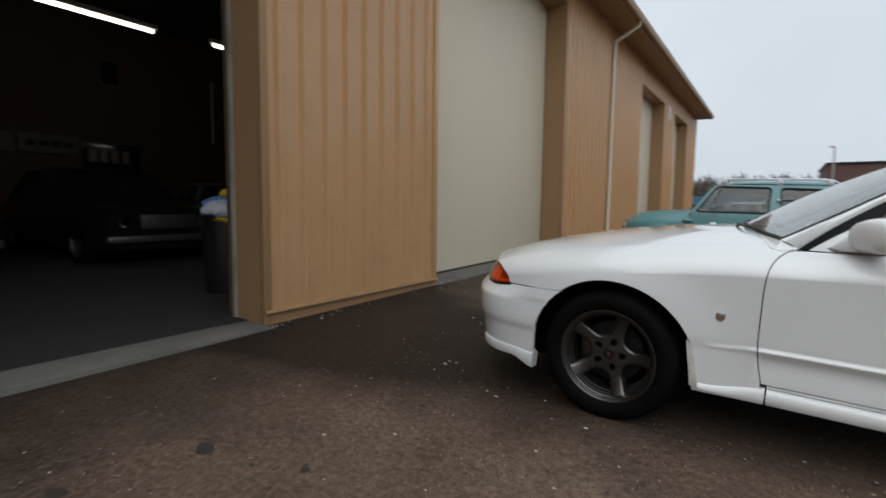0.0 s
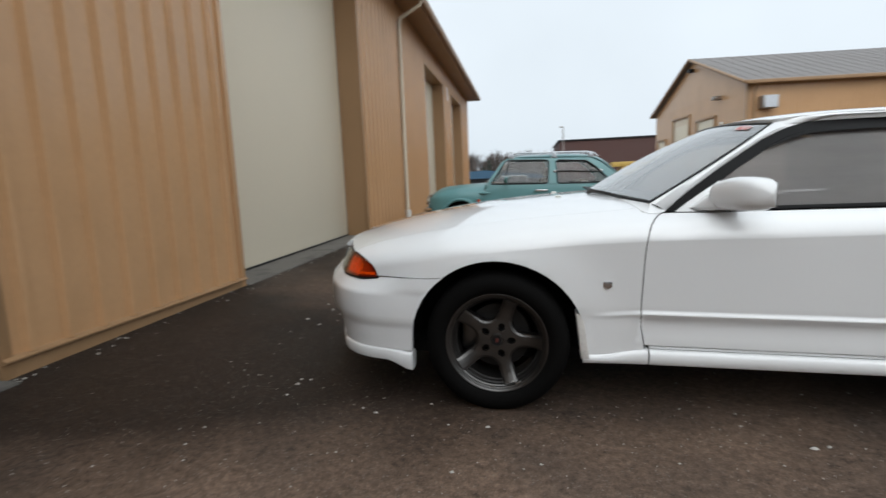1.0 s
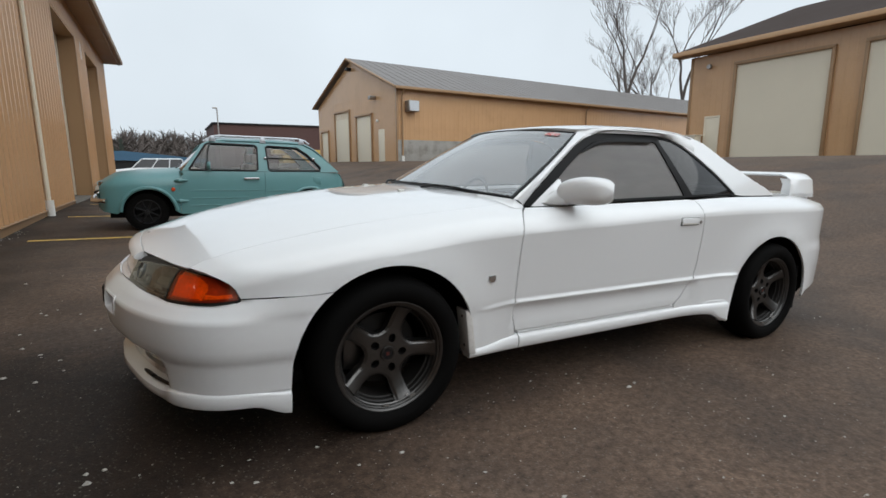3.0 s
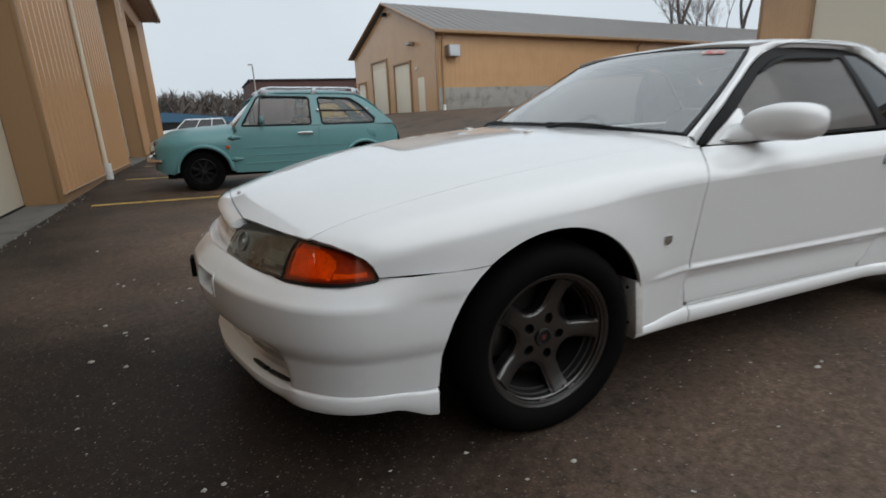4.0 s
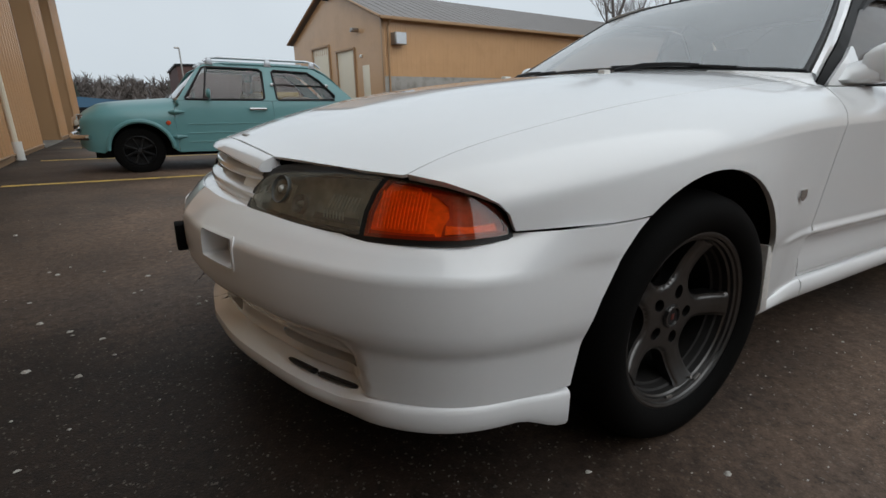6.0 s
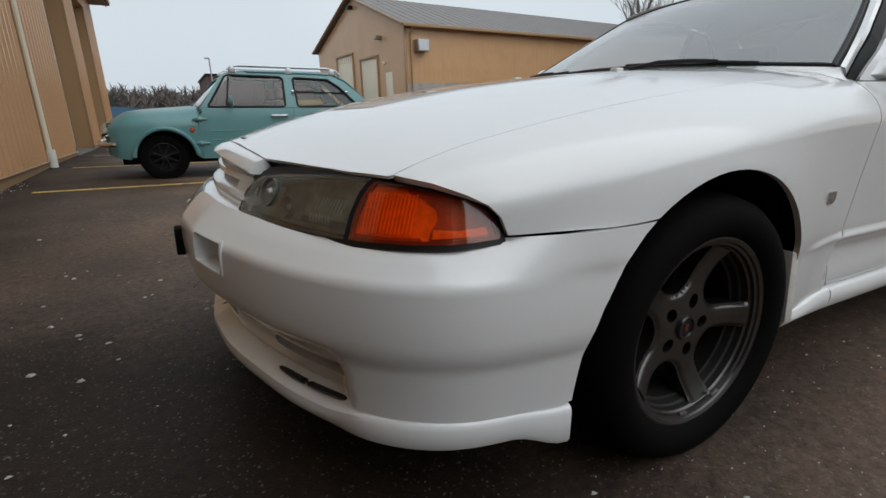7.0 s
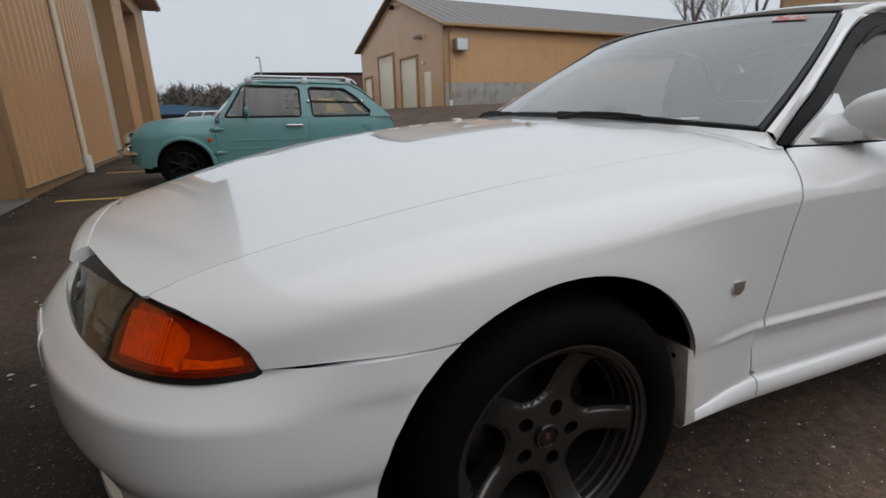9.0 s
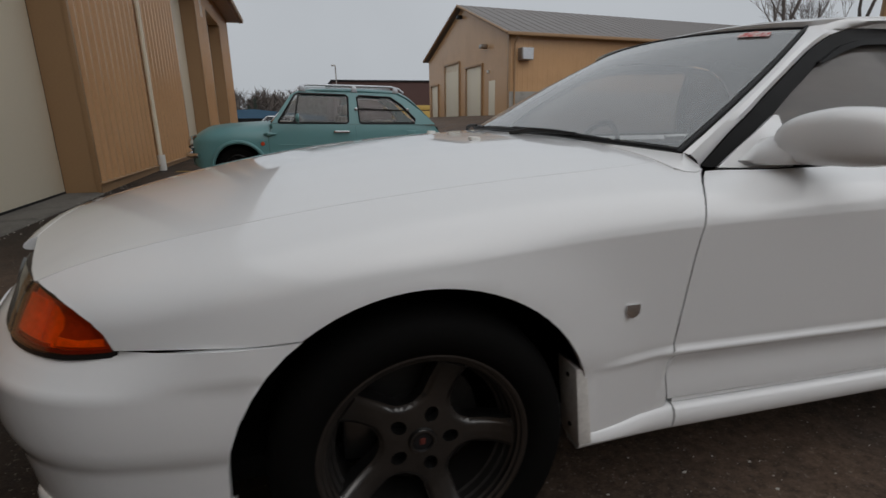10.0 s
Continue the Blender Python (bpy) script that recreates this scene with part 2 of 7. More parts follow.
def box(x0, x1, y0, y1, z0, z1, bevel=0.0, m=None, seg=2):
    bm = bmesh.new()
    bmesh.ops.create_cube(bm, size=1)
    bmesh.ops.transform(bm, verts=bm.verts, matrix=Matrix.Translation(((x0 + x1) / 2, (y0 + y1) / 2, (z0 + z1) / 2)) @ Matrix.Diagonal((abs(x1 - x0), abs(y1 - y0), abs(z1 - z0), 1)))
    if bevel:
        bmesh.ops.bevel(bm, geom=bm.edges[:], offset=bevel, segments=seg, affect='EDGES', profile=0.5)
    if m:
        bmesh.ops.transform(bm, verts=bm.verts, matrix=m)
    return bm


def prism(pts, lo, hi, axis="y", bevel=0.0):
    """A flat outline pushed from lo to hi along an axis. pts: (a, b) in the other two axes, in order."""
    bm = bmesh.new()
    put = {"x": lambda a, b, c: (c, a, b), "y": lambda a, b, c: (a, c, b), "z": lambda a, b, c: (a, b, c)}[axis]
    lowv = [bm.verts.new(put(a, b, lo)) for a, b in pts]
    highv = [bm.verts.new(put(a, b, hi)) for a, b in pts]
    bm.faces.new(lowv)
    bm.faces.new(highv[::-1])
    for i in range(len(pts)):
        j = (i + 1) % len(pts)
        bm.faces.new((lowv[i], lowv[j], highv[j], highv[i]))
    bmesh.ops.recalc_face_normals(bm, faces=bm.faces)
    if bevel:
        bmesh.ops.bevel(bm, geom=bm.edges[:], offset=bevel, segments=2, affect='EDGES', profile=0.5)
    return bm


def lathe(profile, n=48, axis="y", at=(0, 0, 0)):
    """profile: (radius, along) pairs, turned round an axis."""
    verts, faces = [], []
    k = len(profile)
    for i in range(n):
        c, s = math.cos(2 * math.pi * i / n), math.sin(2 * math.pi * i / n)
        for r, a in profile:
            p = {"y": (r * c, a, r * s), "z": (r * c, r * s, a), "x": (a, r * c, r * s)}[axis]
            verts.append((p[0] + at[0], p[1] + at[1], p[2] + at[2]))
    for i in range(n):
        j = (i + 1) % n
        for q in range(k - 1):
            faces.append((i * k + q, i * k + q + 1, j * k + q + 1, j * k + q))
    bm = bmesh.new()
    vs = [bm.verts.new(v) for v in verts]
    for f in faces:
        bm.faces.new([vs[t] for t in f])
    bmesh.ops.remove_doubles(bm, verts=bm.verts, dist=1e-5)
    return bm


def sweep(points, radius, n=8, close=True):
    """A round bar along a line of points; radius a number or one for each point."""
    pts = [Vector(p) for p in points]
    rad = radius if hasattr(radius, "__len__") else [radius] * len(pts)
    bm = bmesh.new()
    rings = []
    side = None
    for i, p in enumerate(pts):
        d = (pts[min(i + 1, len(pts) - 1)] - pts[max(i - 1, 0)]).normalized()
        if side is None:
            side = d.orthogonal().normalized()
        side = (side - d * side.dot(d)).normalized()
        up = d.cross(side)
        rings.append([bm.verts.new(p + (side * math.cos(2 * math.pi * k / n) + up * math.sin(2 * math.pi * k / n)) * rad[i]) for k in range(n)])
    for a, b in zip(rings, rings[1:]):
        for k in range(n):
            bm.faces.new((a[k], a[(k + 1) % n], b[(k + 1) % n], b[k]))
    if close:
        bm.faces.new(rings[0][::-1])
        bm.faces.new(rings[-1])
    return bm


def loft(rows, closed=False, cap=False):
    """Skin over rows of equally many points."""
    bm = bmesh.new()
    vs = [[bm.verts.new(p) for p in r] for r in rows]
    k = len(rows[0])
    for a, b in zip(vs, vs[1:]):
        for i in range(k if closed else k - 1):
            bm.faces.new((a[i], a[(i + 1) % k], b[(i + 1) % k], b[i]))
    if cap:
        bm.faces.new(vs[0][::-1])
        bm.faces.new(vs[-1])
    return bm


def interp(x, table):
    """A smooth curve through (x, value) pairs (monotone cubic)."""
    if x <= table[0][0]:
        return table[0][1]
    if x >= table[-1][0]:
        return table[-1][1]
    for i in range(len(table) - 1):
        if table[i][0] <= x <= table[i + 1][0]:
            break
    d = [(table[j + 1][1] - table[j][1]) / (table[j + 1][0] - table[j][0]) for j in range(len(table) - 1)]

    def slope(j):
        if j == 0:
            return d[0]
        if j == len(d):
            return d[-1]
        return 0.0 if d[j - 1] * d[j] <= 0 else 2 * d[j - 1] * d[j] / (d[j - 1] + d[j])
    h = table[i + 1][0] - table[i][0]
    t = (x - table[i][0]) / h
    return ((2 * t ** 3 - 3 * t ** 2 + 1) * table[i][1] + (t ** 3 - 2 * t ** 2 + t) * h * slope(i)
            + (-2 * t ** 3 + 3 * t ** 2) * table[i + 1][1] + (t ** 3 - t ** 2) * h * slope(i + 1))


def dense(loop, step):
    out = []
    for i, a in enumerate(loop):
        b = loop[(i + 1) % len(loop)]
        n = max(1, int(math.ceil(math.hypot(b[0] - a[0], b[1] - a[1]) / step)))
        out += [(a[0] + (b[0] - a[0]) * k / n, a[1] + (b[1] - a[1]) * k / n) for k in range(n)]
    return out


def area2(loop):
    return sum(a[0] * b[1] - b[0] * a[1] for a, b in zip(loop, loop[1:] + loop[:1]))


def inset(loop, d):
    """The outline moved inwards by d."""
    s = 1 if area2(loop) > 0 else -1
    out = []
    n = len(loop)
    for i in range(n):
        p, q, r = Vector(loop[i - 1]), Vector(loop[i]), Vector(loop[(i + 1) % n])
        a, b = (q - p), (r - q)
        if a.length < 1e-9 or b.length < 1e-9:
            out.append(tuple(q))
            continue
        na, nb = Vector((-a.y, a.x)).normalized() * s, Vector((-b.y, b.x)).normalized() * s
        m = na + nb
        m = m / max(0.35, m.length_squared) * 2 if m.length > 1e-6 else na
        out.append(tuple(q + m * d))
    return out


def inside(p, loop):
    c = False
    n = len(loop)
    for i in range(n):
        (x1, y1), (x2, y2) = loop[i], loop[i - 1]
        if (y1 > p[1]) != (y2 > p[1]) and p[0] < (x2 - x1) * (p[1] - y1) / (y2 - y1) + x1:
            c = not c
    return c


from mathutils.geometry import delaunay_2d_cdt


def panel(name, loop, surface, mat, parent, step=0.04, thick=0.014, gap=0.0022, holes=(), label="", flip=False, hole_depth=None, mirror=False, rows=()):
    """A sheet part: an outline in the surface's two parameters, laid on the surface, with a folded-in edge. surface(a, b) gives a point; rows: functions of a along which more points lie, for sharp folds."""
    loop = dense(inset(list(loop), gap), step * 0.6)
    holes = [dense(list(h), step * 0.6) for h in holes]
    loops = [loop, *holes]
    pts = [Vector(p) for lp in loops for p in lp]
    edges, base = [], 0
    for lp in loops:
        edges += [(base + i, base + (i + 1) % len(lp)) for i in range(len(lp))]
        base += len(lp)
    xs, ys = [p[0] for p in loop], [p[1] for p in loop]
    arr = np.array([tuple(p) for p in pts])
    for row in rows:
        for a in np.arange(min(xs), max(xs), step * 0.7):
            q = (a, row(a))
            if inside(q, loop) and np.min((arr[:, 0] - q[0]) ** 2 + (arr[:, 1] - q[1]) ** 2) > 0.006 ** 2:
                pts.append(Vector(q))
    if rows:
        arr = np.array([tuple(p) for p in pts])
    nx, ny = int((max(xs) - min(xs)) / step) + 1, int((max(ys) - min(ys)) / step) + 1
    for i in range(1, nx + 1):
        for j in range(1, ny + 1):
            q = (min(xs) + (i - 0.5 + 0.5 * (j % 2)) * step, min(ys) + (j - 0.5) * step)
            if np.min((arr[:, 0] - q[0]) ** 2 + (arr[:, 1] - q[1]) ** 2) > (0.45 * step) ** 2 and inside(q, loop) and not any(inside(q, h) for h in holes):
                pts.append(Vector(q))
    vs, es, fs, _, _, _ = delaunay_2d_cdt(pts, edges, [], 0, 1e-7)
    good = []
    for f in fs:
        c = ((vs[f[0]].x + vs[f[1]].x + vs[f[2]].x) / 3, (vs[f[0]].y + vs[f[1]].y + vs[f[2]].y) / 3)
        if inside(c, loop) and not any(inside(c, h) for h in holes):
            good.append(f)
    P = [Vector(surface(v.x, v.y)) for v in vs]
    e = 1e-3
    N = []
    for v in vs:
        du = Vector(surface(v.x + e, v.y)) - Vector(surface(v.x - e, v.y))
        dv = Vector(surface(v.x, v.y + e)) - Vector(surface(v.x, v.y - e))
        n = du.cross(dv)
        N.append(n.normalized() * (-1 if flip else 1) if n.length > 1e-12 else Vector((0, 0, 1)))
    count = {}
    for f in good:
        for k in range(3):
            a, b = f[k], f[(k + 1) % 3]
            count[(a, b)] = 1
    border = [(a, b) for a, b in count if (b, a) not in count]
    faces = [tuple(f) if not flip else tuple(reversed(f)) for f in good]
    normals = list(N)
    verts = list(P)
    ring = {}
    hp = [Vector(p) for h in holes for p in h]

    def depth_of(v):
        if hole_depth and hp and min((Vector((v.x, v.y)) - q).length for q in hp) < 1e-4:
            return hole_depth
        return thick
    for a, b in border:
        for k in (a, b):
            if k not in ring:
                ring[k] = (len(verts), len(verts) + 1)
                verts += [P[k] - N[k] * 0.0005, P[k] - N[k] * depth_of(vs[k])]
                normals += [None, None]
        q = (ring[b][0], ring[a][0], ring[a][1], ring[b][1])
        faces.append(q if not flip else tuple(reversed(q)))
        s = (b, a, ring[a][0], ring[b][0])
        faces.append(s if not flip else tuple(reversed(s)))
    made = []
    for side in ((1, -1) if mirror else (1,)):
        V = [Vector((v.x, v.y * side, v.z)) for v in verts]
        F = faces if side == 1 else [tuple(reversed(f)) for f in faces]
        me = bpy.data.meshes.new(name)
        me.from_pydata([tuple(v) for v in V], [], F)
        me.materials.append(mat)
        me.polygons.foreach_set("use_smooth", [True] * len(me.polygons))
        me.update()
        auto = [tuple(v.vector) for v in me.vertex_normals]
        nn = [tuple(Vector((n.x, n.y * side, n.z))) if n is not None else auto[i] for i, n in enumerate(normals)]
        me.normals_split_custom_set_from_vertices(nn)
        made.append(link(name, me, parent, label))
    return made if mirror else made[0]


# ---- the ground ----
def ground_z(x, y):
    near = -0.011 - 0.029 * min(max(x, -4.0), 6.0) + 0.014 * min(max(y + 0.8, -8.0), 10.0)
    near -= 0.02 * min(max(y - 22.0, 0.0), 60.0)
    t = min(max((x + 0.15 * min(max(y - 8.0, 0.0), 20.0) - 4.0) / 8.6, 0.0), 1.0)
    t = t * t * (3 - 2 * t)
    return near * (1 - t) + 1.2 * t


def spaced(lo, hi, near_lo, near_hi, fine, n_out):
    mid = list(np.arange(near_lo, near_hi + 1e-6, fine))
    out = [near_hi + (hi - near_hi) * (k / n_out) ** 2.2 for k in range(1, n_out + 1)]
    back = [near_lo - (near_lo - lo) * (k / n_out) ** 2.2 for k in range(n_out, 0, -1)]
    return back + mid + out


def build_ground():
    xs, ys = spaced(-1500, 1500, -3, 26, 0.6, 16), spaced(-1500, 1500, -7, 40, 0.6, 16)
    verts = [(x, y, ground_z(x, y)) for y in ys for x in xs]
    k = len(xs)
    faces = [(j * k + i, j * k + i + 1, (j + 1) * k + i + 1, (j + 1) * k + i) for j in range(len(ys) - 1) for i in range(k - 1)]
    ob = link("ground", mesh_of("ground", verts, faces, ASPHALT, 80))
    return tagged(ob, "dark brown-grey weathered asphalt lot with darker patches", "asphalt ground", kind="structure")


build_ground()

WALL = -2.58


def siding(name, y0, y1, z0, z1, x, facing, parent, mat=SIDING, pitch=0.245, depth=0.042, along="y"):
    """Ribbed sheet steel, upright ribs; facing: the sign of the way it looks."""
    prof = []
    n = int(round((y1 - y0) / pitch))
    step = (y1 - y0) / max(1, n)
    for i in range(max(1, n)):
        a = y0 + i * step
        prof += [(a, 0), (a + step * 0.34, 0), (a + step * 0.41, depth), (a + step * 0.53, depth), (a + step * 0.60, 0)]
    prof.append((y1, 0))
    rows = []
    for z in (z0, z1):
        if along == "y":
            rows.append([(x + facing * d, a, z) for a, d in prof])
        else:
            rows.append([(a, x + facing * d, z) for a, d in prof])
    return part(name, loft(rows), mat, parent, smooth=0)


def workshop():
    """The long tan building: ribbed wall with deep door bays, eave, gutter and an open bay into a dark shop."""
    end, top = 21.15, 4.95
    wall = tagged(new("wall_workshop"), "long tan ribbed steel wall with tall recessed door bays", "wall", kind="structure")
    spans = [(-0.88, 1.39), (5.25, 10.9), (14.0, 15.75), (18.65, end)]
    bays = [(1.39, 5.25, 0.36, 0.145, 4.52), (10.9, 14.0, 0.36, 0.25, 4.35), (15.75, 18.65, 0.36, 0.3, 4.35)]
    for y0, y1 in spans:
        # core, which shows in the bay sides, in a darker tan than the sheets
        part("wall_core", box(WALL - 0.36, WALL - 0.004, y0, y1, -0.3, top), DARKTAN, wall)
        g = ground_z(WALL, (y0 + y1) / 2)
        siding("siding_sheet", y0 + 0.05, y1 - 0.05, g + 0.10, top, WALL, 1, wall)
        part("base_trim", prism([(WALL - 0.004, -0.1), (WALL + 0.022, -0.1), (WALL + 0.022, g + 0.068), (WALL + 0.05, g + 0.078), (WALL + 0.05, g + 0.088), (WALL + 0.03, g + 0.10), (WALL - 0.004, g + 0.10)], y0, y1, "y"), DARKTAN, wall)
        for y, s in ((y0, 1), (y1, -1)):
            # y0 corners take the darker tan, y1 corners the sheet colour
            part("corner_trim", box(WALL - 0.03, WALL + 0.024, min(y - s * 0.006, y + s * 0.06), max(y - s * 0.006, y + s * 0.06), 0.0, top, 0.003), DARKTAN if s > 0 else SIDING, wall)
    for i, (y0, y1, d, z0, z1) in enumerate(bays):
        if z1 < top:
            part("bay_header", box(WALL - 0.36, WALL - 0.004, y0, y1, z1, top), DARKTAN, wall)
            siding("siding_sheet", y0, y1, z1, top, WALL, 1, wall)
        door = tagged(new("door_%d" % (i + 1)), "tall closed beige overhead door in a deep tan bay", "garage door", kind="structure")
        part("door_leaf", box(WALL - d - 0.08, WALL - d, y0 + 0.01, y1 - 0.01, z0, z1, 0.004), BEIGE, door)
        steps = [y0 + (y1 - y0) * k / 12 for k in range(13)]
        gz = [ground_z(WALL, y) for y in steps]
        part("bottom_seal", loft([[(WALL - d - 0.05, y, g + 0.02), (WALL - d + 0.008, y, g + 0.02), (WALL - d + 0.008, y, g + 0.05), (WALL - d - 0.05, y, g + 0.05)] for y, g in zip([y0 + 0.012] + steps[1:-1] + [y1 - 0.012], gz)], True, True), TRIM, door)
        part("sill", loft([[(WALL - d - 0.2, y, g + 0.03), (WALL - 0.02, y, g + 0.020), (WALL + 0.05, y, ground_z(WALL + 0.05, y) + 0.010), (WALL + 0.065, y, ground_z(WALL + 0.065, y) - 0.02), (WALL + 0.06, y, -0.3), (WALL - d - 0.2, y, -0.3)] for y, g in zip([y0 + 0.004] + steps[1:-1] + [y1 - 0.004], gz)], True, True), THRESH, door, "stained concrete apron")
    # open bay
    part("bay_header", box(WALL - 0.36, WALL - 0.004, -5.2, -0.88, 4.6, 5.4), DARKTAN, wall)
    part("wall_core", box(WALL - 0.36, WALL - 0.004, -14, -5.2, -0.3, top), SIDING, wall)
    part("white_edge", box(WALL - 0.385, WALL - 0.345, -0.893, -0.878, 0.0, 4.6), CONCRETE, wall)
    # end wall and eave
    part("end_wall", box(-15, WALL - 0.36, end - 0.2, end, -0.6, 5.4), SIDING, wall)
    roof = tagged(new("roof_workshop"), "brown metal roof with a boxed eave and gutter", "roof", kind="structure")
    part("soffit", box(WALL, WALL + 0.52, -14, end + 0.25, 4.93, 4.96), DARKTAN, roof)
    part("roof_sheet", prism([(WALL + 0.56, 5.06), (WALL + 0.56, 5.11), (-8.8, 7.35), (-15, 5.11), (-15, 5.0), (-8.8, 7.2), (WALL - 0.4, 5.3)], -14, end + 0.3, "y"), ROOFDARK, roof)
    part("fascia", box(WALL + 0.49, WALL + 0.53, -14, end + 0.28, 4.90, 5.07, 0.004), DARKTAN, roof)
    part("gutter", prism([(WALL + 0.53, 5.06), (WALL + 0.53, 4.95), (WALL + 0.56, 4.93), (WALL + 0.62, 4.94), (WALL + 0.645, 5.0), (WALL + 0.645, 5.065), (WALL + 0.635, 5.065), (WALL + 0.63, 4.96), (WALL + 0.55, 4.95), (WALL + 0.54, 5.06)], -14, end + 0.3, "y"), DARKTAN, roof)
    for y in (8.02,):
        pipe = tagged(new("downspout"), "cream metal downspout ending in a white plastic boot", "downspout", kind="structure")
        part("pipe", sweep([(WALL + 0.58, y, 4.95), (WALL + 0.55, y, 4.86), (WALL + 0.09, y, 4.62), (WALL + 0.06, y, 4.5), (WALL + 0.06, y, 0.4)], 0.038, 10), BEIGE, pipe)
        part("boot", lathe([(0.0, 0.13), (0.062, 0.13), (0.062, 0.42), (0.05, 0.42), (0.05, 0.2), (0, 0.2)], 20, "z", (WALL + 0.07, y, 0.03)), WHITEP, pipe)
    light = tagged(new("wall_sign"), "small blank white sign plate screwed to the tan wall", "sign")
    part("plate", box(WALL + 0.02, WALL + 0.03, 14.7, 15.05, 3.95, 4.4, 0.003), WHITEP, light)


workshop()


def far_hall():
    """The gabled tan hall across the lot; built with its near corner at the origin, its gable along y."""
    x0, x1, y0, y1 = 0.0, 46.0, 0.0, 12.1
    g, eave, ridge = 0.9, 5.1, 7.42
    ym = (y0 + y1) / 2
    hall = tagged(new("gabled_hall"), "tan steel hall with low concrete base and grey-brown roof", "building")
    part("gable_wall", prism([(y0, g), (y1, g), (y1, eave), (ym, ridge), (y0, eave)], x0, x0 + 0.2, "x"), SIDING, hall)
    part("side_wall", box(x0 + 0.2, x1, y0, y0 + 0.2, g, eave), SIDING, hall)
    siding("siding_sheet", x0 + 0.1, x1, 2.4, eave - 0.05, y0 - 0.004, -1, hall, SIDING, 0.3, 0.008, "x")
    siding("siding_sheet", 0.0, y1, 3.98, eave, x0 - 0.004, -1, hall, SIDING, 0.3, 0.008)
    part("corner_trim", box(x0 - 0.03, x0 + 0.1, y0 - 0.03, y0 + 0.1, g, eave, 0.005), DARKTAN, hall)
    part("concrete_base", box(x0 + 0.02, x1, y0 - 0.06, y0, 0.5, 2.36, 0.01), CONCRETE, hall, "stained grey concrete base wall")
    part("back_wall", box(x0 + 0.2, x1, y1 - 0.2, y1, g, eave), SIDING, hall)
    o = 0.35
    dz = (ridge - eave) / (ym - y0)
    part("roof", prism([(y0 - o, eave - o * dz + 0.08), (ym, ridge + 0.08), (y1 + o, eave - o * dz + 0.08), (y1 + o, eave - o * dz + 0.2), (ym, ridge + 0.2), (y0 - o, eave - o * dz + 0.2)], x0 - 0.3, x1, "x"), ROOFMETAL, hall, "grey-brown standing-seam metal roof")
    part("roof_rib", roof_ribs(x0, x1, y0 - o, ym, eave - o * dz + 0.2, ridge + 0.2), ROOFMETAL, hall)
    part("gutter", box(x0 - 0.3, x1, y0 - o - 0.12, y0 - o, eave - 0.1, eave + 0.06, 0.02), DARKTAN, hall, "tan gutter")
    for x in (0.28, 15.2):
        part("downspout", sweep([(x, y0 - o - 0.06, eave - 0.1), (x, y0 - 0.12, eave - 0.4), (x, y0 - 0.12, 1.5)], 0.05, 8), DARKTAN, hall)
        part("boot", sweep([(x, y0 - 0.13, 1.5), (x, y0 - 0.13, 0.95)], 0.085, 10), WHITEP, hall, "white plastic boot")
    for ya, yb, z1 in DOORS_FAR:
        d = part("door", box(x0 - 0.005, x0 + 0.03, ya, yb, 1.08, z1, 0.004), BEIGE, hall, "beige door")
        if yb - ya > 1.2:
            part("lintel", box(x0 - 0.09, x0, ya - 0.12, yb + 0.12, z1, z1 + 0.12, 0.005), DARKTAN, d)
            for yy in (ya - 0.12, yb):
                part("jamb", box(x0 - 0.09, x0, yy, yy + 0.12, 1.06, z1, 0.005), DARKTAN, d)
    part("rake_trim", sweep([(x0 - 0.28, y0 - o, eave - o * dz + 0.14), (x0 - 0.28, ym, ridge + 0.14), (x0 - 0.28, y1 + o, eave - o * dz + 0.14)], 0.08, 6), DARKTAN, hall)
    part("flood_light", box(x0 - 0.4, x0, 2.45, 2.75, 4.75, 4.95, 0.03), STEEL, hall)
    part("gable_lamp", box(x0 - 0.3, x0, ym - 0.15, ym + 0.15, 6.85, 7.05, 0.03), TRIM, hall)
    part("wall_lamp", box(x0 - 0.12, x0, 2.2, 2.35, 3.45, 3.6, 0.02), WHITEP, hall)
    v = part("vent_box", box(0.5, 1.15, y0 - 0.5, y0, 3.87, 4.45, 0.02), STEEL, hall, "grey metal exhaust box")
    part("flap", prism([(0.54, 3.9), (1.11, 3.9), (1.11, 4.42), (0.54, 4.42)], y0 - 0.515, y0 - 0.503, "y"), ALU, v)
    hall.matrix_world = pose(10.4, 22.65, 0, 0, 0, 4.82)


DOORS_FAR = [(1.5, 2.26, 3.03), (3.14, 5.27, 3.93), (6.42, 8.8, 4.4), (10.2, 11.5, 3.3)]
ALU = material("bright_aluminium", (0.55, 0.58, 0.62), 0.35, metal=0.6, spread=0.1)


def roof_ribs(x0, x1, ya, yb, za, zb):
    bm = bmesh.new()
    for x in np.arange(x0, x1, 0.6):
        c = [bm.verts.new(p) for p in ((x, ya, za), (x + 0.05, ya, za), (x + 0.05, ya, za + 0.016), (x, ya, za + 0.016), (x, yb, zb), (x + 0.05, yb, zb), (x + 0.05, yb, zb + 0.016), (x, yb, zb + 0.016))]
        for f in ((0, 1, 2, 3), (3, 2, 6, 7), (0, 3, 7, 4), (1, 5, 6, 2), (4, 7, 6, 5)):
            bm.faces.new([c[i] for i in f])
    return bm


far_hall()


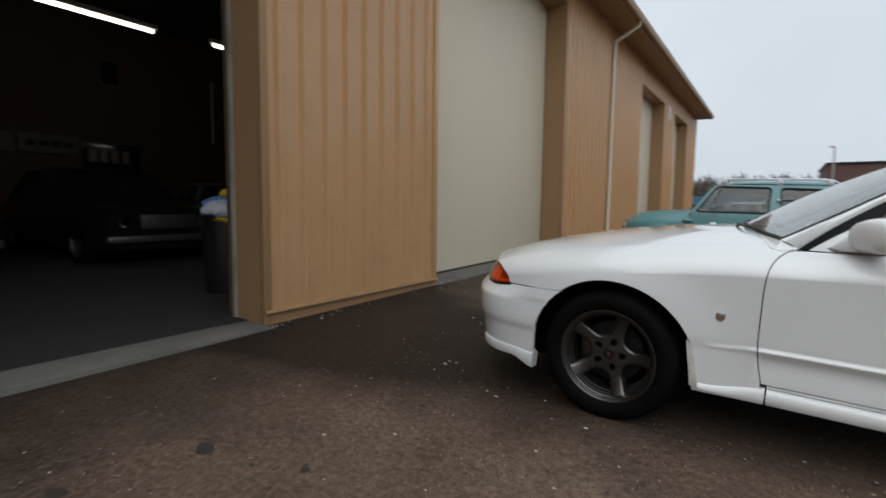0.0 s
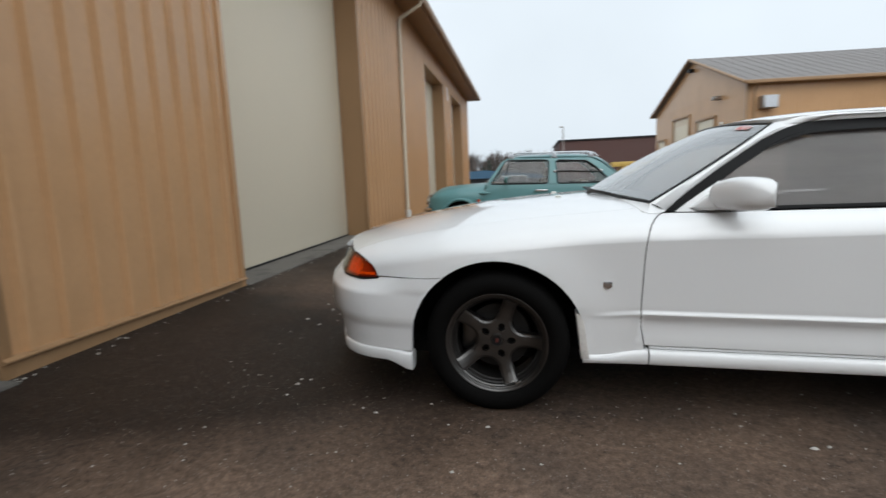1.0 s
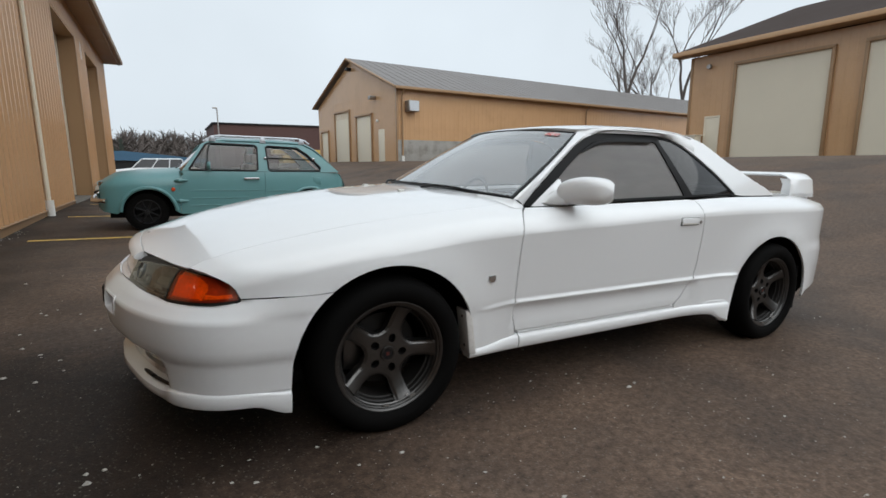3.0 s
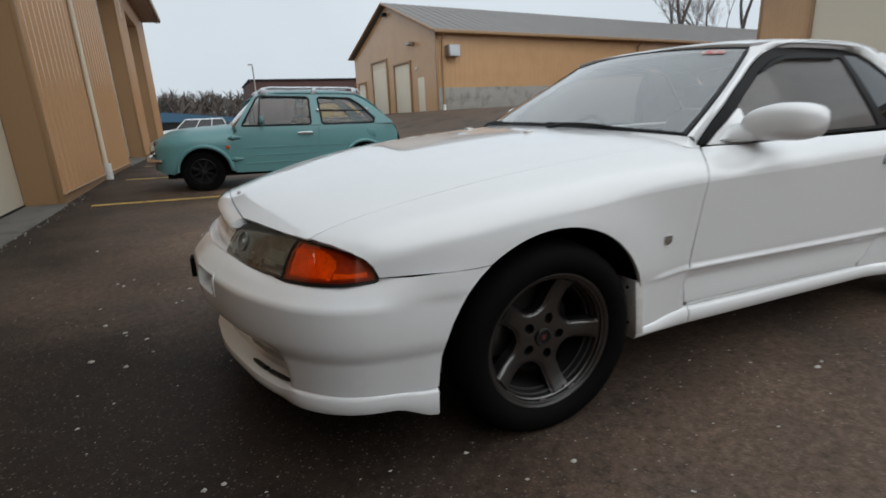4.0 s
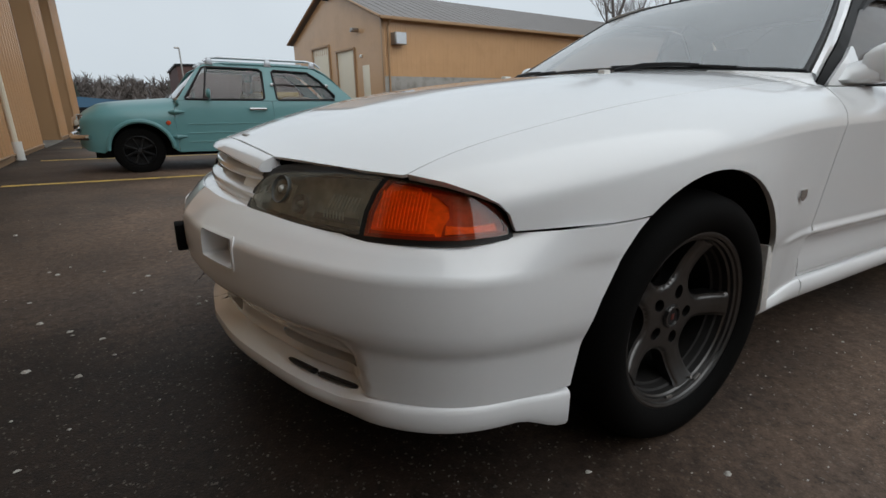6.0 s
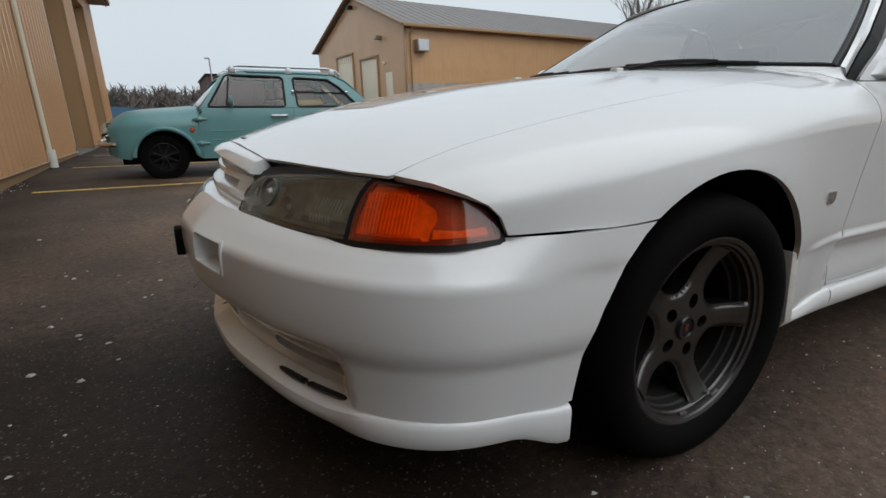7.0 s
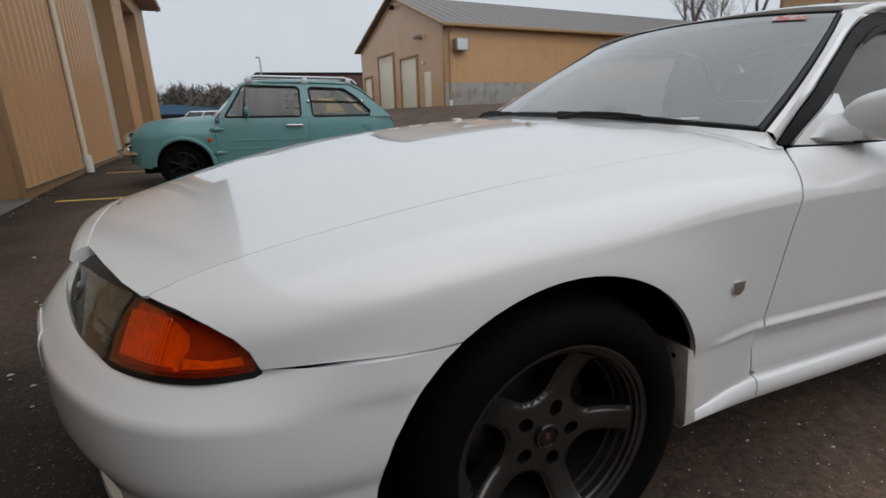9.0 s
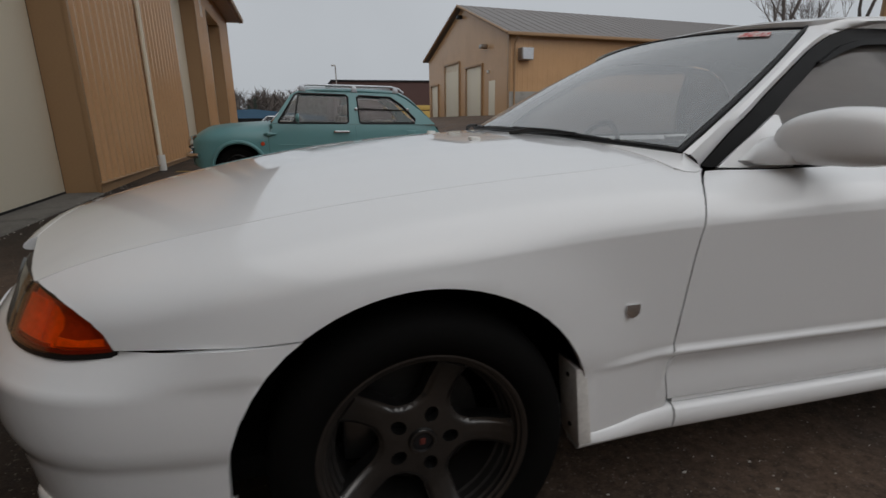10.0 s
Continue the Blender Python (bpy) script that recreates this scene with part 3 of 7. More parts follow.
def near_hall():
    """The tall tan hall with big overhead doors, its wall facing the lot."""
    x, yc, g, eave = 22.3, 13.6, 0.9, 6.1
    hall = tagged(new("tall_hall"), "tall tan steel hall with big beige overhead doors and dark roof", "building")
    part("front_wall", box(x, x + 0.25, -30, yc, g, eave), SIDING, hall)
    siding("siding_sheet", -30, yc, g + 0.15, eave - 0.05, x - 0.004, -1, hall, SIDING, 0.3, 0.008)
    part("corner_trim", box(x - 0.03, x + 0.1, yc - 0.1, yc + 0.03, g, eave, 0.005), DARKTAN, hall)
    part("end_wall", prism([(x + 0.25, g), (x + 20, g), (x + 20, eave), (x + 10, eave + 3.6), (x + 0.25, eave)], yc - 0.25, yc, "y"), SIDING, hall)
    part("roof", prism([(x - 0.6, eave + 0.1), (x - 0.6, eave + 0.26), (x + 10, eave + 3.9), (x + 21, eave), (x + 21, eave - 0.15), (x + 10, eave + 3.7)], -30, yc + 0.6, "y"), ROOFDARK, hall, "dark brown roof")
    part("soffit", box(x - 0.6, x, -30, yc + 0.6, eave + 0.04, eave + 0.09), DARKTAN, hall)
    part("gutter", box(x - 0.74, x - 0.6, -30, yc + 0.6, eave + 0.05, eave + 0.26, 0.02), SIDING, hall, "tan gutter")
    for y0, y1 in ((7.62, 11.3), (2.75, 6.43), (-2.1, 1.58)):
        d = part("overhead_door", box(x - 0.04, x - 0.026, y0, y1, 1.2, 5.42), BEIGE, hall, "beige overhead door")
        part("lintel", box(x - 0.14, x, y0 - 0.12, y1 + 0.12, 5.42, 5.56, 0.01), DARKTAN, d)
        for yy in (y0 - 0.12, y1):
            part("jamb", box(x - 0.14, x, yy, yy + 0.12, g, 5.42, 0.01), DARKTAN, d)
    d = part("door", box(x - 0.05, x - 0.026, 11.99, 12.60, 1.2, 3.18, 0.004), BEIGE, hall, "beige man door")
    part("door_trim", box(x - 0.075, x - 0.026, 11.92, 12.67, 3.18, 3.26, 0.005), BEIGE, d)
    for yy in (11.92, 12.60):
        part("door_trim", box(x - 0.075, x - 0.026, yy, yy + 0.07, 1.2, 3.18, 0.005), BEIGE, d)
    part("wall_lamp", lathe([(0, 0.0), (0.1, 0.0), (0.12, 0.1), (0.06, 0.18), (0, 0.18)], 16, "x", (x - 0.2, 12.6, 5.55)), STEEL, hall)
    cab = tagged(new("utility_cabinet"), "beige metal utility cabinet standing against the tan hall", "cabinet")
    part("body", box(21.7, 22.2, 12.74, 13.22, 1.1, 2.35, 0.02), BEIGE, cab)
    part("lid", box(21.66, 22.22, 12.69, 13.27, 2.35, 2.4, 0.01), BEIGE, cab)


near_hall()


ALUWALL = material("pale_grey_steel_sheet", (0.45, 0.46, 0.47), 0.5, spread=0.08, scale=0.5, grain=10)


def yard_wall():
    """Plain grey hall that closes the yard behind the walk."""
    w = tagged(new("wall_yard"), "plain pale grey steel hall closing the yard", "wall", kind="structure")
    part("wall_core", box(-20, 34, -15.5, -15.1, -0.5, 5.6), ALUWALL, w)
    part("roof_sheet", prism([(-14.7, 5.6), (-14.7, 5.75), (-22, 8.6), (-30, 5.7), (-22, 8.4)], -20.5, 34.5, "x"), ROOFDARK, w)


yard_wall()


# ---- the white coupe ----
NX = 3.0
FULL = [(0.58, 2.2), (0.65, 2.08), (0.72, 1.95), (0.82, 2.2)]
PLAN = [(-0.72, 0.69), (-0.66, 0.752), (-0.6, 0.788), (-0.5, 0.826), (-0.4, 0.842), (-0.3, 0.85), (0.0, 0.853), (0.5, 0.852), (1.0, 0.854), (1.6, 0.856), (2.1, 0.858), (2.6, 0.86), (2.95, 0.86)]
CREST = [(-0.95, 0.66), (-0.86, 0.695), (-0.78, 0.722), (-0.64, 0.765), (-0.37, 0.828), (-0.09, 0.878), (0.19, 0.912), (0.4, 0.93), (0.6, 0.945), (0.9, 0.965), (1.5, 0.99), (2.1, 1.0), (2.6, 0.985), (3.0, 0.955), (3.4, 0.94), (3.6, 0.92)]
CREASE = [(-0.75, 0.6), (-0.5, 0.63), (0.0, 0.715), (0.6, 0.768), (1.1, 0.788), (1.6, 0.808), (2.2, 0.822), (3.6, 0.825)]
# the ledge pressed along the side, and the fold under it on the doors
LEDGE = [(0.2, 0.0), (0.33, 0.002), (0.41, 0.004), (0.44, 0.006), (0.454, 0.010), (0.459, 0.0105), (0.463, 0.0085), (0.473, 0.0015), (0.478, 0.0), (0.6, 0.0)]
TUCK = [(0.2, 0.0), (0.33, 0.004), (0.385, 0.012), (0.41, 0.015), (0.43, 0.013), (0.452, 0.0015), (0.456, 0.0), (0.6, 0.0)]
TAIL = 2.95
REACH = 0.66
# how far each station of the body is set forward of its drawn place
FORWARD = [(-1.0, -0.045), (-0.5, -0.042), (-0.25, -0.036), (0.0, -0.016), (0.35, -0.008), (0.6, 0.0), (0.95, 0.0), (1.7, -0.016), (2.4, -0.034), (3.0, -0.042), (3.6, -0.05)]


def drawn(x):
    """The drawn station that ends up at x."""
    lo, hi = x - 0.1, x + 0.1
    for _ in range(40):
        mid = (lo + hi) / 2
        lo, hi = (mid, hi) if mid + interp(mid, FORWARD) < x else (lo, mid)
    return (lo + hi) / 2


def set_forward(car):
    """Moves the body's skin, all but the wheels and their liners, to its place along the car."""
    for ob in bpy.data.objects:
        up, skip = ob, ob.type != 'MESH' or "liner" in ob.name
        while up and up is not car:
            skip, up = skip or up.name.startswith("wheel"), up.parent
        if skip or not up:
            continue
        me = ob.data
        slope = {}
        for v in me.vertices:
            x = v.co.x
            slope[v.index] = 1 + (interp(x + 0.01, FORWARD) - interp(x - 0.01, FORWARD)) / 0.02
        old = [Vector(n.vector) for n in me.corner_normals] if me.has_custom_normals else None
        for v in me.vertices:
            v.co.x += interp(v.co.x, FORWARD)
        if old:
            me.normals_split_custom_set([Vector((n.x / slope[l.vertex_index], n.y, n.z)).normalized() for n, l in zip(old, me.loops)])
        me.update()


def plan_x(s):
    return s if s <= TAIL else TAIL + REACH * math.sin(min((s - TAIL) / REACH, 1.5707))


def half_width(s):
    if s <= TAIL:
        return interp(s, PLAN)
    a = min((s - TAIL) / REACH, 1.5707)
    return 0.86 * max(math.cos(a), 0.0) ** 0.5


def arch_push(x, z):
    p = 0.0
    for cx, r0 in ((-0.009, 0.380), (2.568, 0.378)):
        r = math.hypot(x + interp(x, FORWARD) - cx, z - 0.302)
        d = r - r0
        p += (0.020 * math.exp(-(d / 0.12) ** 2) + 0.003 * math.exp(-(d / 0.022) ** 2)) if z > 0.2 else 0
    return p


def soft(t):
    t = min(1.0, max(0.0, t))
    return t * t * (3 - 2 * t)


def side_width(s, z):
    """Half the body's width at s along it and height z."""
    x = plan_x(s)
    ws, zs, h = half_width(s), interp(x, CREASE), interp(x, CREST)
    if z <= zs:
        flat, dz = soft((x + 0.1) / 0.55), min(zs - z, 0.37)
        flat *= 1 - soft((x - 2.3) / 0.5)
        w = ws - (1 - flat) * 0.022 * (dz / 0.3) ** 2 * (1 - soft((x - 2.5) / 0.4)) - flat * 0.095 * min(dz, 0.33)
        w += 0.014 * soft((x - 2.85) / 0.3) * soft((0.62 - z) / 0.06)
        if z < 0.5:
            w -= (0.09 - 0.07 * soft((x - 1.86) / 0.12) * soft((2.5 - x) / 0.1)) * (0.5 - z) * min(1.0, (0.5 - z) / 0.06) * (1 - 0.6 * soft((x - 2.7) / 0.2))
    else:
        u = min((z - zs) / (h - zs), 0.9999)
        w = ws * max(1 - u ** interp(x, FULL), 1e-4) ** (1 / NX) - 0.17 * (z - zs) * (1 - u) ** 2 * soft((x + 0.25) / 0.5)
    if 0.38 < x < 2.4 and z < 0.5:
        zm = z + 0.014 * (1 - soft((x - 0.40) / 0.22))
        run = (0.55 + 0.45 * soft((x - 0.55) / 0.05)) * soft((x - 0.385) / 0.10) * soft((2.27 - x) / 0.05)
        door = soft((x - 0.585) / 0.02) * soft((1.92 - 0.35 * (0.46 - z) - x) / 0.05)
        w += run * interp(zm, LEDGE) - door * interp(zm, TUCK)
    return w + arch_push(x, z) * soft((0.88 - z) / 0.24)


def side(s, z):
    return (plan_x(s), -side_width(s, z), z)


def top_z(x, y):
    ws, zs, h = interp(min(x, TAIL), PLAN) if x <= TAIL else 0.86, interp(x, CREASE), interp(x, CREST)
    return zs + (h - zs) * max(1 - min(abs(y) / ws, 0.999) ** NX, 1e-4) ** (1 / interp(x, FULL))


def top(x, y):
    return (x, y, top_z(x, y))


def arc(cx, cz, r, a0, a1, n):
    return [(cx + r * math.cos(radians(a0 + (a1 - a0) * k / n)), cz + r * math.sin(radians(a0 + (a1 - a0) * k / n))) for k in range(n + 1)]


def hood_cut(x):
    return interp(x, [(-0.65, 0.700), (-0.2, 0.716), (0.3, 0.712), (0.5, 0.705), (0.6, 0.690)])


def hood(x, y):
    """The bonnet's skin."""
    u, xe = abs(y) / hood_cut(x), max(x, -0.645)
    drop = interp(xe, CREST) - top_z(xe, hood_cut(xe)) + 0.15 * max(0.0, -0.645 - x)
    return (x, y, interp(x, CREST) - drop * u ** (2.0 + 1.1 * soft((x + 0.75) / 0.55)))


def belt(x):
    return interp(x, [(0.66, 0.876), (0.85, 0.881), (1.1, 0.889), (1.7, 0.906), (2.3, 0.922), (3.1, 0.922)])


def cat(points, per=6):
    """A smooth line through points (Catmull-Rom)."""
    pts = [Vector(p) for p in points]
    ext = [2 * pts[0] - pts[1], *pts, 2 * pts[-1] - pts[-2]]
    out = []
    for i in range(1, len(ext) - 2):
        p0, p1, p2, p3 = ext[i - 1:i + 3]
        for k in range(per):
            t = k / per
            out.append(0.5 * (2 * p1 + (p2 - p0) * t + (2 * p0 - 5 * p1 + 4 * p2 - p3) * t * t + (3 * p1 - p0 - 3 * p2 + p3) * t ** 3))
    out.append(pts[-1])
    return out


# the nose: plan lines of the bumper and of the lamps, from the wheel to the middle
BUMPER = cat([(-0.30, 0.874), (-0.45, 0.864), (-0.58, 0.837), (-0.68, 0.778), (-0.762, 0.682), (-0.84, 0.54), (-0.896, 0.38), (-0.943, 0.2), (-0.963, 0.0)], 8)
LAMPS = cat([(-0.495, 0.822), (-0.57, 0.80), (-0.645, 0.752), (-0.712, 0.672), (-0.768, 0.565), (-0.812, 0.44), (-0.845, 0.32), (-0.875, 0.15), (-0.885, 0.0)], 8)


def along(line, s):
    """Point and outward direction at length s of a plan line."""
    left = s
    for a, b in zip(line, line[1:]):
        d = (b - a).length
        if left <= d or b is line[-1]:
            t = (b - a) / d
            return a + t * left, Vector((-t.y, t.x)) if (-t.y * -1) > 0 else Vector((t.y, -t.x))
        left -= d


def length_of(line):
    return sum((b - a).length for a, b in zip(line, line[1:]))


def smooth_out(line, s):
    p, _ = along(line, s)
    a, _ = along(line, max(s - 0.05, 0.0))
    b, _ = along(line, min(s + 0.05, length_of(line)))
    t = (b - a).normalized()
    n = Vector((t.y, -t.x))
    if n.x > 0 and n.y < 0:
        n = -n
    return p, n


BUMP_IN = [(0.14, 0.045), (0.26, 0.034), (0.33, 0.024), (0.365, 0.018), (0.385, 0.010), (0.415, 0.003), (0.47, 0.0), (0.512, 0.0005), (0.522, 0.004), (0.54, 0.018), (0.56, 0.034), (0.574, 0.046), (0.582, 0.056), (0.596, 0.075)]
BL, LL = length_of(BUMPER), length_of(LAMPS)


def bumper(s, z):
    s0 = min(s, 2 * BL - s)
    s0 = max(s0, 0.0)
    p, n = smooth_out(BUMPER, s0)
    d = interp(z, BUMP_IN)
    mid = min(1.0, max(0.0, (s0 - 0.50) / 0.09))
    mid = mid * mid * (3 - 2 * mid)
    if z < 0.388:
        d += 0.055 * mid * min(1.0, (0.388 - z) / 0.07)
    side_flat = 1 - soft((s0 - 0.02) / 0.4)
    top_flat = 1 - soft((s0 - 0.02) / 0.31)
    d *= 1 - 0.15 * side_flat - 0.8 * soft((z - 0.512) / 0.025) * top_flat
    q = p - n * d
    sign = -1 if s <= BL else 1
    x = q.x - (s if s < 0 else 0) + (s - 2 * BL if s > 2 * BL else 0)
    return (x, sign * q.y, z)


def lamps(s, z):
    p, n = smooth_out(LAMPS, max(s, 0.0))
    q = p - n * ((z - 0.585) * 0.42 + 2.2 * max(0, z - 0.655) ** 2 * 4)
    return (q.x, -q.y, z)


def build_coupe():
    car = tagged(new("coupe"), "white two-door coupe with dark five-spoke wheels and a rear wing", "car")
    AF = lambda a0, a1, n=26: [(drawn(x + 0.022 * max(0.0, x + 0.009)), z) for x, z in arc(-0.009, 0.302, 0.378, a0, a1, n)]
    AR = lambda a0, a1, n=22: arc(2.605, 0.303, 0.372, a0, a1, n)
    zc = lambda x: top_z(x, hood_cut(x))
    folds = [lambda x, k=k: interp(x, CREASE) + k for k in (-0.012, -0.003, 0.003, 0.012)]
    ledge = lambda x, k: k - 0.014 * (1 - soft((x - 0.40) / 0.22))
    folds += [lambda x, k=k: ledge(x, k) if x > 0.38 else -1.0 for k in (0.404, 0.422, 0.438, 0.450, 0.456, 0.461, 0.467, 0.474, 0.480)]
    # front fender
    line = [(x, zc(x)) for x in np.linspace(0.597, -0.645, 26)]
    shut = [(0.614, 0.3135), (0.609, 0.34), (0.601, 0.38), (0.594, 0.43), (0.590, 0.48), (0.590, 0.55), (0.591, 0.64), (0.592, 0.70), (0.595, 0.75), (0.600, 0.785), (0.607, 0.81), (0.618, 0.833), (0.634, 0.853), (0.655, 0.868), (0.676, 0.877)]
    fender = [(-0.50, 0.597), (-0.30, 0.597), (-0.25, 0.599)] + AF(127.2, -7) + [(0.618, 0.258)] + shut + [(0.65, 0.883), (0.62, 0.888)] + line
    fender += [(-0.60, 0.679), (-0.56, 0.663), (-0.53, 0.646), (-0.512, 0.626)]
    panel("front_fender", fender, side, PAINT, car, 0.025, mirror=True, flip=False, gap=0.0004, rows=folds)
    # bonnet
    half = [(-0.652, -0.695), (-0.69, -0.615), (-0.735, -0.5), (-0.77, -0.405), (-0.788, -0.355), (-0.803, -0.2), (-0.81, 0.0)]
    rear = [(0.597, -0.69), (0.59, -0.64), (0.548, -0.5), (0.478, -0.25), (0.458, 0.0)]
    left = [(x, -hood_cut(x)) for x in np.linspace(-0.645, 0.58, 18)]
    ring = half[::-1] + left + rear
    ring = ring[:-1] + [(x, -y) for x, y in rear[::-1]] + [(x, -y) for x, y in left[::-1]] + [(x, -y) for x, y in half]
    ring = [ring[0]] + [p for i, p in enumerate(ring[1:], 1) if (Vector(p) - Vector(ring[i - 1])).length > 1e-4]
    if (Vector(ring[0]) - Vector(ring[-1])).length < 1e-4:
        ring.pop()

    panel("bonnet", ring, hood, PAINT, car, 0.045, thick=0.006, gap=0.0003)
    nose_lip(car)
    # doors
    df = shut[::-1]
    dr = [(1.72, 0.3135), (1.79, 0.36), (1.852, 0.44), (1.866, 0.55), (1.866, 0.70), (1.855, 0.80), (1.835, belt(1.835) - 0.004)]
    dt = [(x, belt(x) + 0.001) for x in np.linspace(1.78, 0.71, 14)]
    doors = panel("door", df + dr + dt, side, PAINT, car, 0.028, 0.03, 0.0042, mirror=True, flip=False, rows=folds)
    for line in (shut,):
        for sg in (-1, 1):
            rows = []
            for (x, z), (x1, z1) in zip(line, line[1:]):
                for t in (0, 0.5) if (x1, z1) != line[-1] else (0, 0.5, 1):
                    c = Vector(side(x + (x1 - x) * t, z + (z1 - z) * t))
                    rows.append([(c.x + d, sg * (-c.y - 0.0055), c.z) for d in (-0.007, 0.0, 0.007)])
            part("door_seal", loft(rows), TRIM, car, "black rubber door seal")
    # rear quarters
    q = [(1.835, belt(1.835) - 0.004), (1.855, 0.80), (1.866, 0.70), (1.866, 0.55), (1.852, 0.44), (1.79, 0.36), (1.735, 0.310), (1.76, 0.28), (2.04, 0.275), (2.12, 0.215), (2.17, 0.172), (2.214, 0.165), (2.222, 0.25), (2.233, 0.33)]
    q += AR(168, -8, 28) + [(3.02, 0.295), (3.2, 0.315), (3.5, 0.33), (3.80, 0.34), (3.92, 0.36), (3.92, 0.80), (3.7, 0.905)] + [(x, belt(x) - 0.004) for x in np.linspace(3.25, 1.9, 16)]
    panel("rear_quarter", q, side, PAINT, car, 0.045, mirror=True, flip=False, rows=folds)
    # sills
    for s in (-1, 1):
        for x0, x1 in ((0.372, 0.632), (0.638, 2.19)):
            rows = []
            for x in np.linspace(x0, x1, 24 if x1 > 1 else 12):
                low = interp(x, [(0.37, 0.232), (1.0, 0.234), (2.02, 0.238), (2.1, 0.21), (2.16, 0.178), (2.2, 0.174)])
                y = interp(x, [(0.37, 0.826), (0.64, 0.812), (1.8, 0.814), (2.0, 0.84), (2.1, 0.852), (2.2, 0.858)])
                if x1 > 1:
                    k = 1 - soft((x - 1.70) / 0.06)
                    sec = ((y - 0.10, 0.313), (y - 0.020, 0.313), (y - 0.015, 0.311), (y - 0.013, 0.3035), (y - 0.015, 0.3015), (y - 0.013 - 0.014 * k, 0.3010), (y - 0.013 - 0.014 * k, 0.2980), (y - 0.014, 0.2975), (y - 0.006, 0.2945), (y + 0.002, 0.286), (y + 0.005, 0.268))
                else:
                    up = interp(x, [(0.37, 0.280), (0.42, 0.274), (0.47, 0.276), (0.55, 0.290), (0.632, 0.300)])
                    sec = ((y - 0.12, up + 0.004), (y - 0.02, up), (y - 0.014, up - 0.001), (y - 0.010, up - 0.002), (y - 0.008, up - 0.003), (y - 0.006, up - 0.004), (y - 0.004, up - 0.006), (y - 0.002, up - 0.009), (y, up - 0.013), (y + 0.002, up - 0.018), (y + 0.004, up - 0.027))
                rows.append([(x, s * a, b) for a, b in sec + ((y + 0.003, low + 0.012), (y - 0.006, low), (y - 0.05, low))])
            part("side_skirt", loft(rows, True, True), PAINT, car)
    # added black filler: draws the shade in the grooves above and below the strip
    for sg in (-1, 1):
        part("sill_seal", box(0.640, 1.70, min(sg * 0.74, sg * 0.7890), max(sg * 0.74, sg * 0.7890), 0.2965, 0.3225), TRIM, car, "black filler standing for the shade in the sill grooves")
    # dark inner body
    inner = [(-0.62, 0.25), (-0.39, 0.25)] + arc(0.008, 0.303, 0.388, 184, -4, 24) + [(2.2, 0.24)] + arc(2.605, 0.303, 0.385, 184, -4, 24) + [(3.1, 0.30), (3.85, 0.36), (3.85, 0.8), (3.4, 0.88), (2.3, 0.88), (1.0, 0.84), (0.6, 0.82), (-0.5, 0.62)]

    def liner(s, z):
        p = side(s, z)
        return (p[0] if p[0] < 3 else p[0] - 0.03, p[1] + 0.035, z)
    panel("inner_shell", inner, liner, DARK, car, 0.08, thick=0.12, mirror=True, flip=False)
    part("underbody", box(-0.62, 2.9, -0.70, 0.70, 0.20, 0.26, 0.01), DARK, car)
    for sg in (-1, 1):
        part("mud_flap", box(2.945, 2.957, min(sg * 0.70, sg * 0.85), max(sg * 0.70, sg * 0.85), 0.17, 0.46, 0.004), TRIM, car, "black rear mud flap")
    for cx in (-0.009, 2.568):
        for s in (-1, 1):
            part("wheel_arch_liner", lathe_arc(cx, 0.303, 0.396, s), DARK, car)
    front_end(car)
    cabin(car, doors)
    rear_end(car)
    set_forward(car)
    for i, (x, s) in enumerate(((0, -1), (0, 1), (2.607, -1), (2.607, 1))):
        wheel(car, x, s, 0 if x == 0 else 31)
    car.matrix_world = pose(0.022, 0.020, 0.001, 1.01, 1.67, -0.63)
    return car


def lathe_arc(cx, cz, r, s):
    rows = []
    for a in np.linspace(-6, 186, 28):
        c, d = math.cos(radians(a)), math.sin(radians(a))
        rows.append([(cx + r * c, s * 0.80, cz + r * d), (cx + r * c, s * 0.56, cz + r * d), (cx, s * 0.56, cz)])
    return loft(rows)


def seg_dist(x, y, a, b):
    dx, dy = b[0] - a[0], b[1] - a[1]
    t = min(1.0, max(0.0, ((x - a[0]) * dx + (y - a[1]) * dy) / (dx * dx + dy * dy)))
    return math.hypot(x - a[0] - t * dx, y - a[1] - t * dy)


# dirt and the shade deep behind the spokes, both put into one colour
BARREL = material("shaded_dusty_metal", (0.018, 0.0165, 0.0155), 0.55, metal=0.4, spread=0.3, scale=14, grain=80)
CAPRED = material("dull_red_badge", (0.12, 0.025, 0.02), 0.4, spread=0.2)


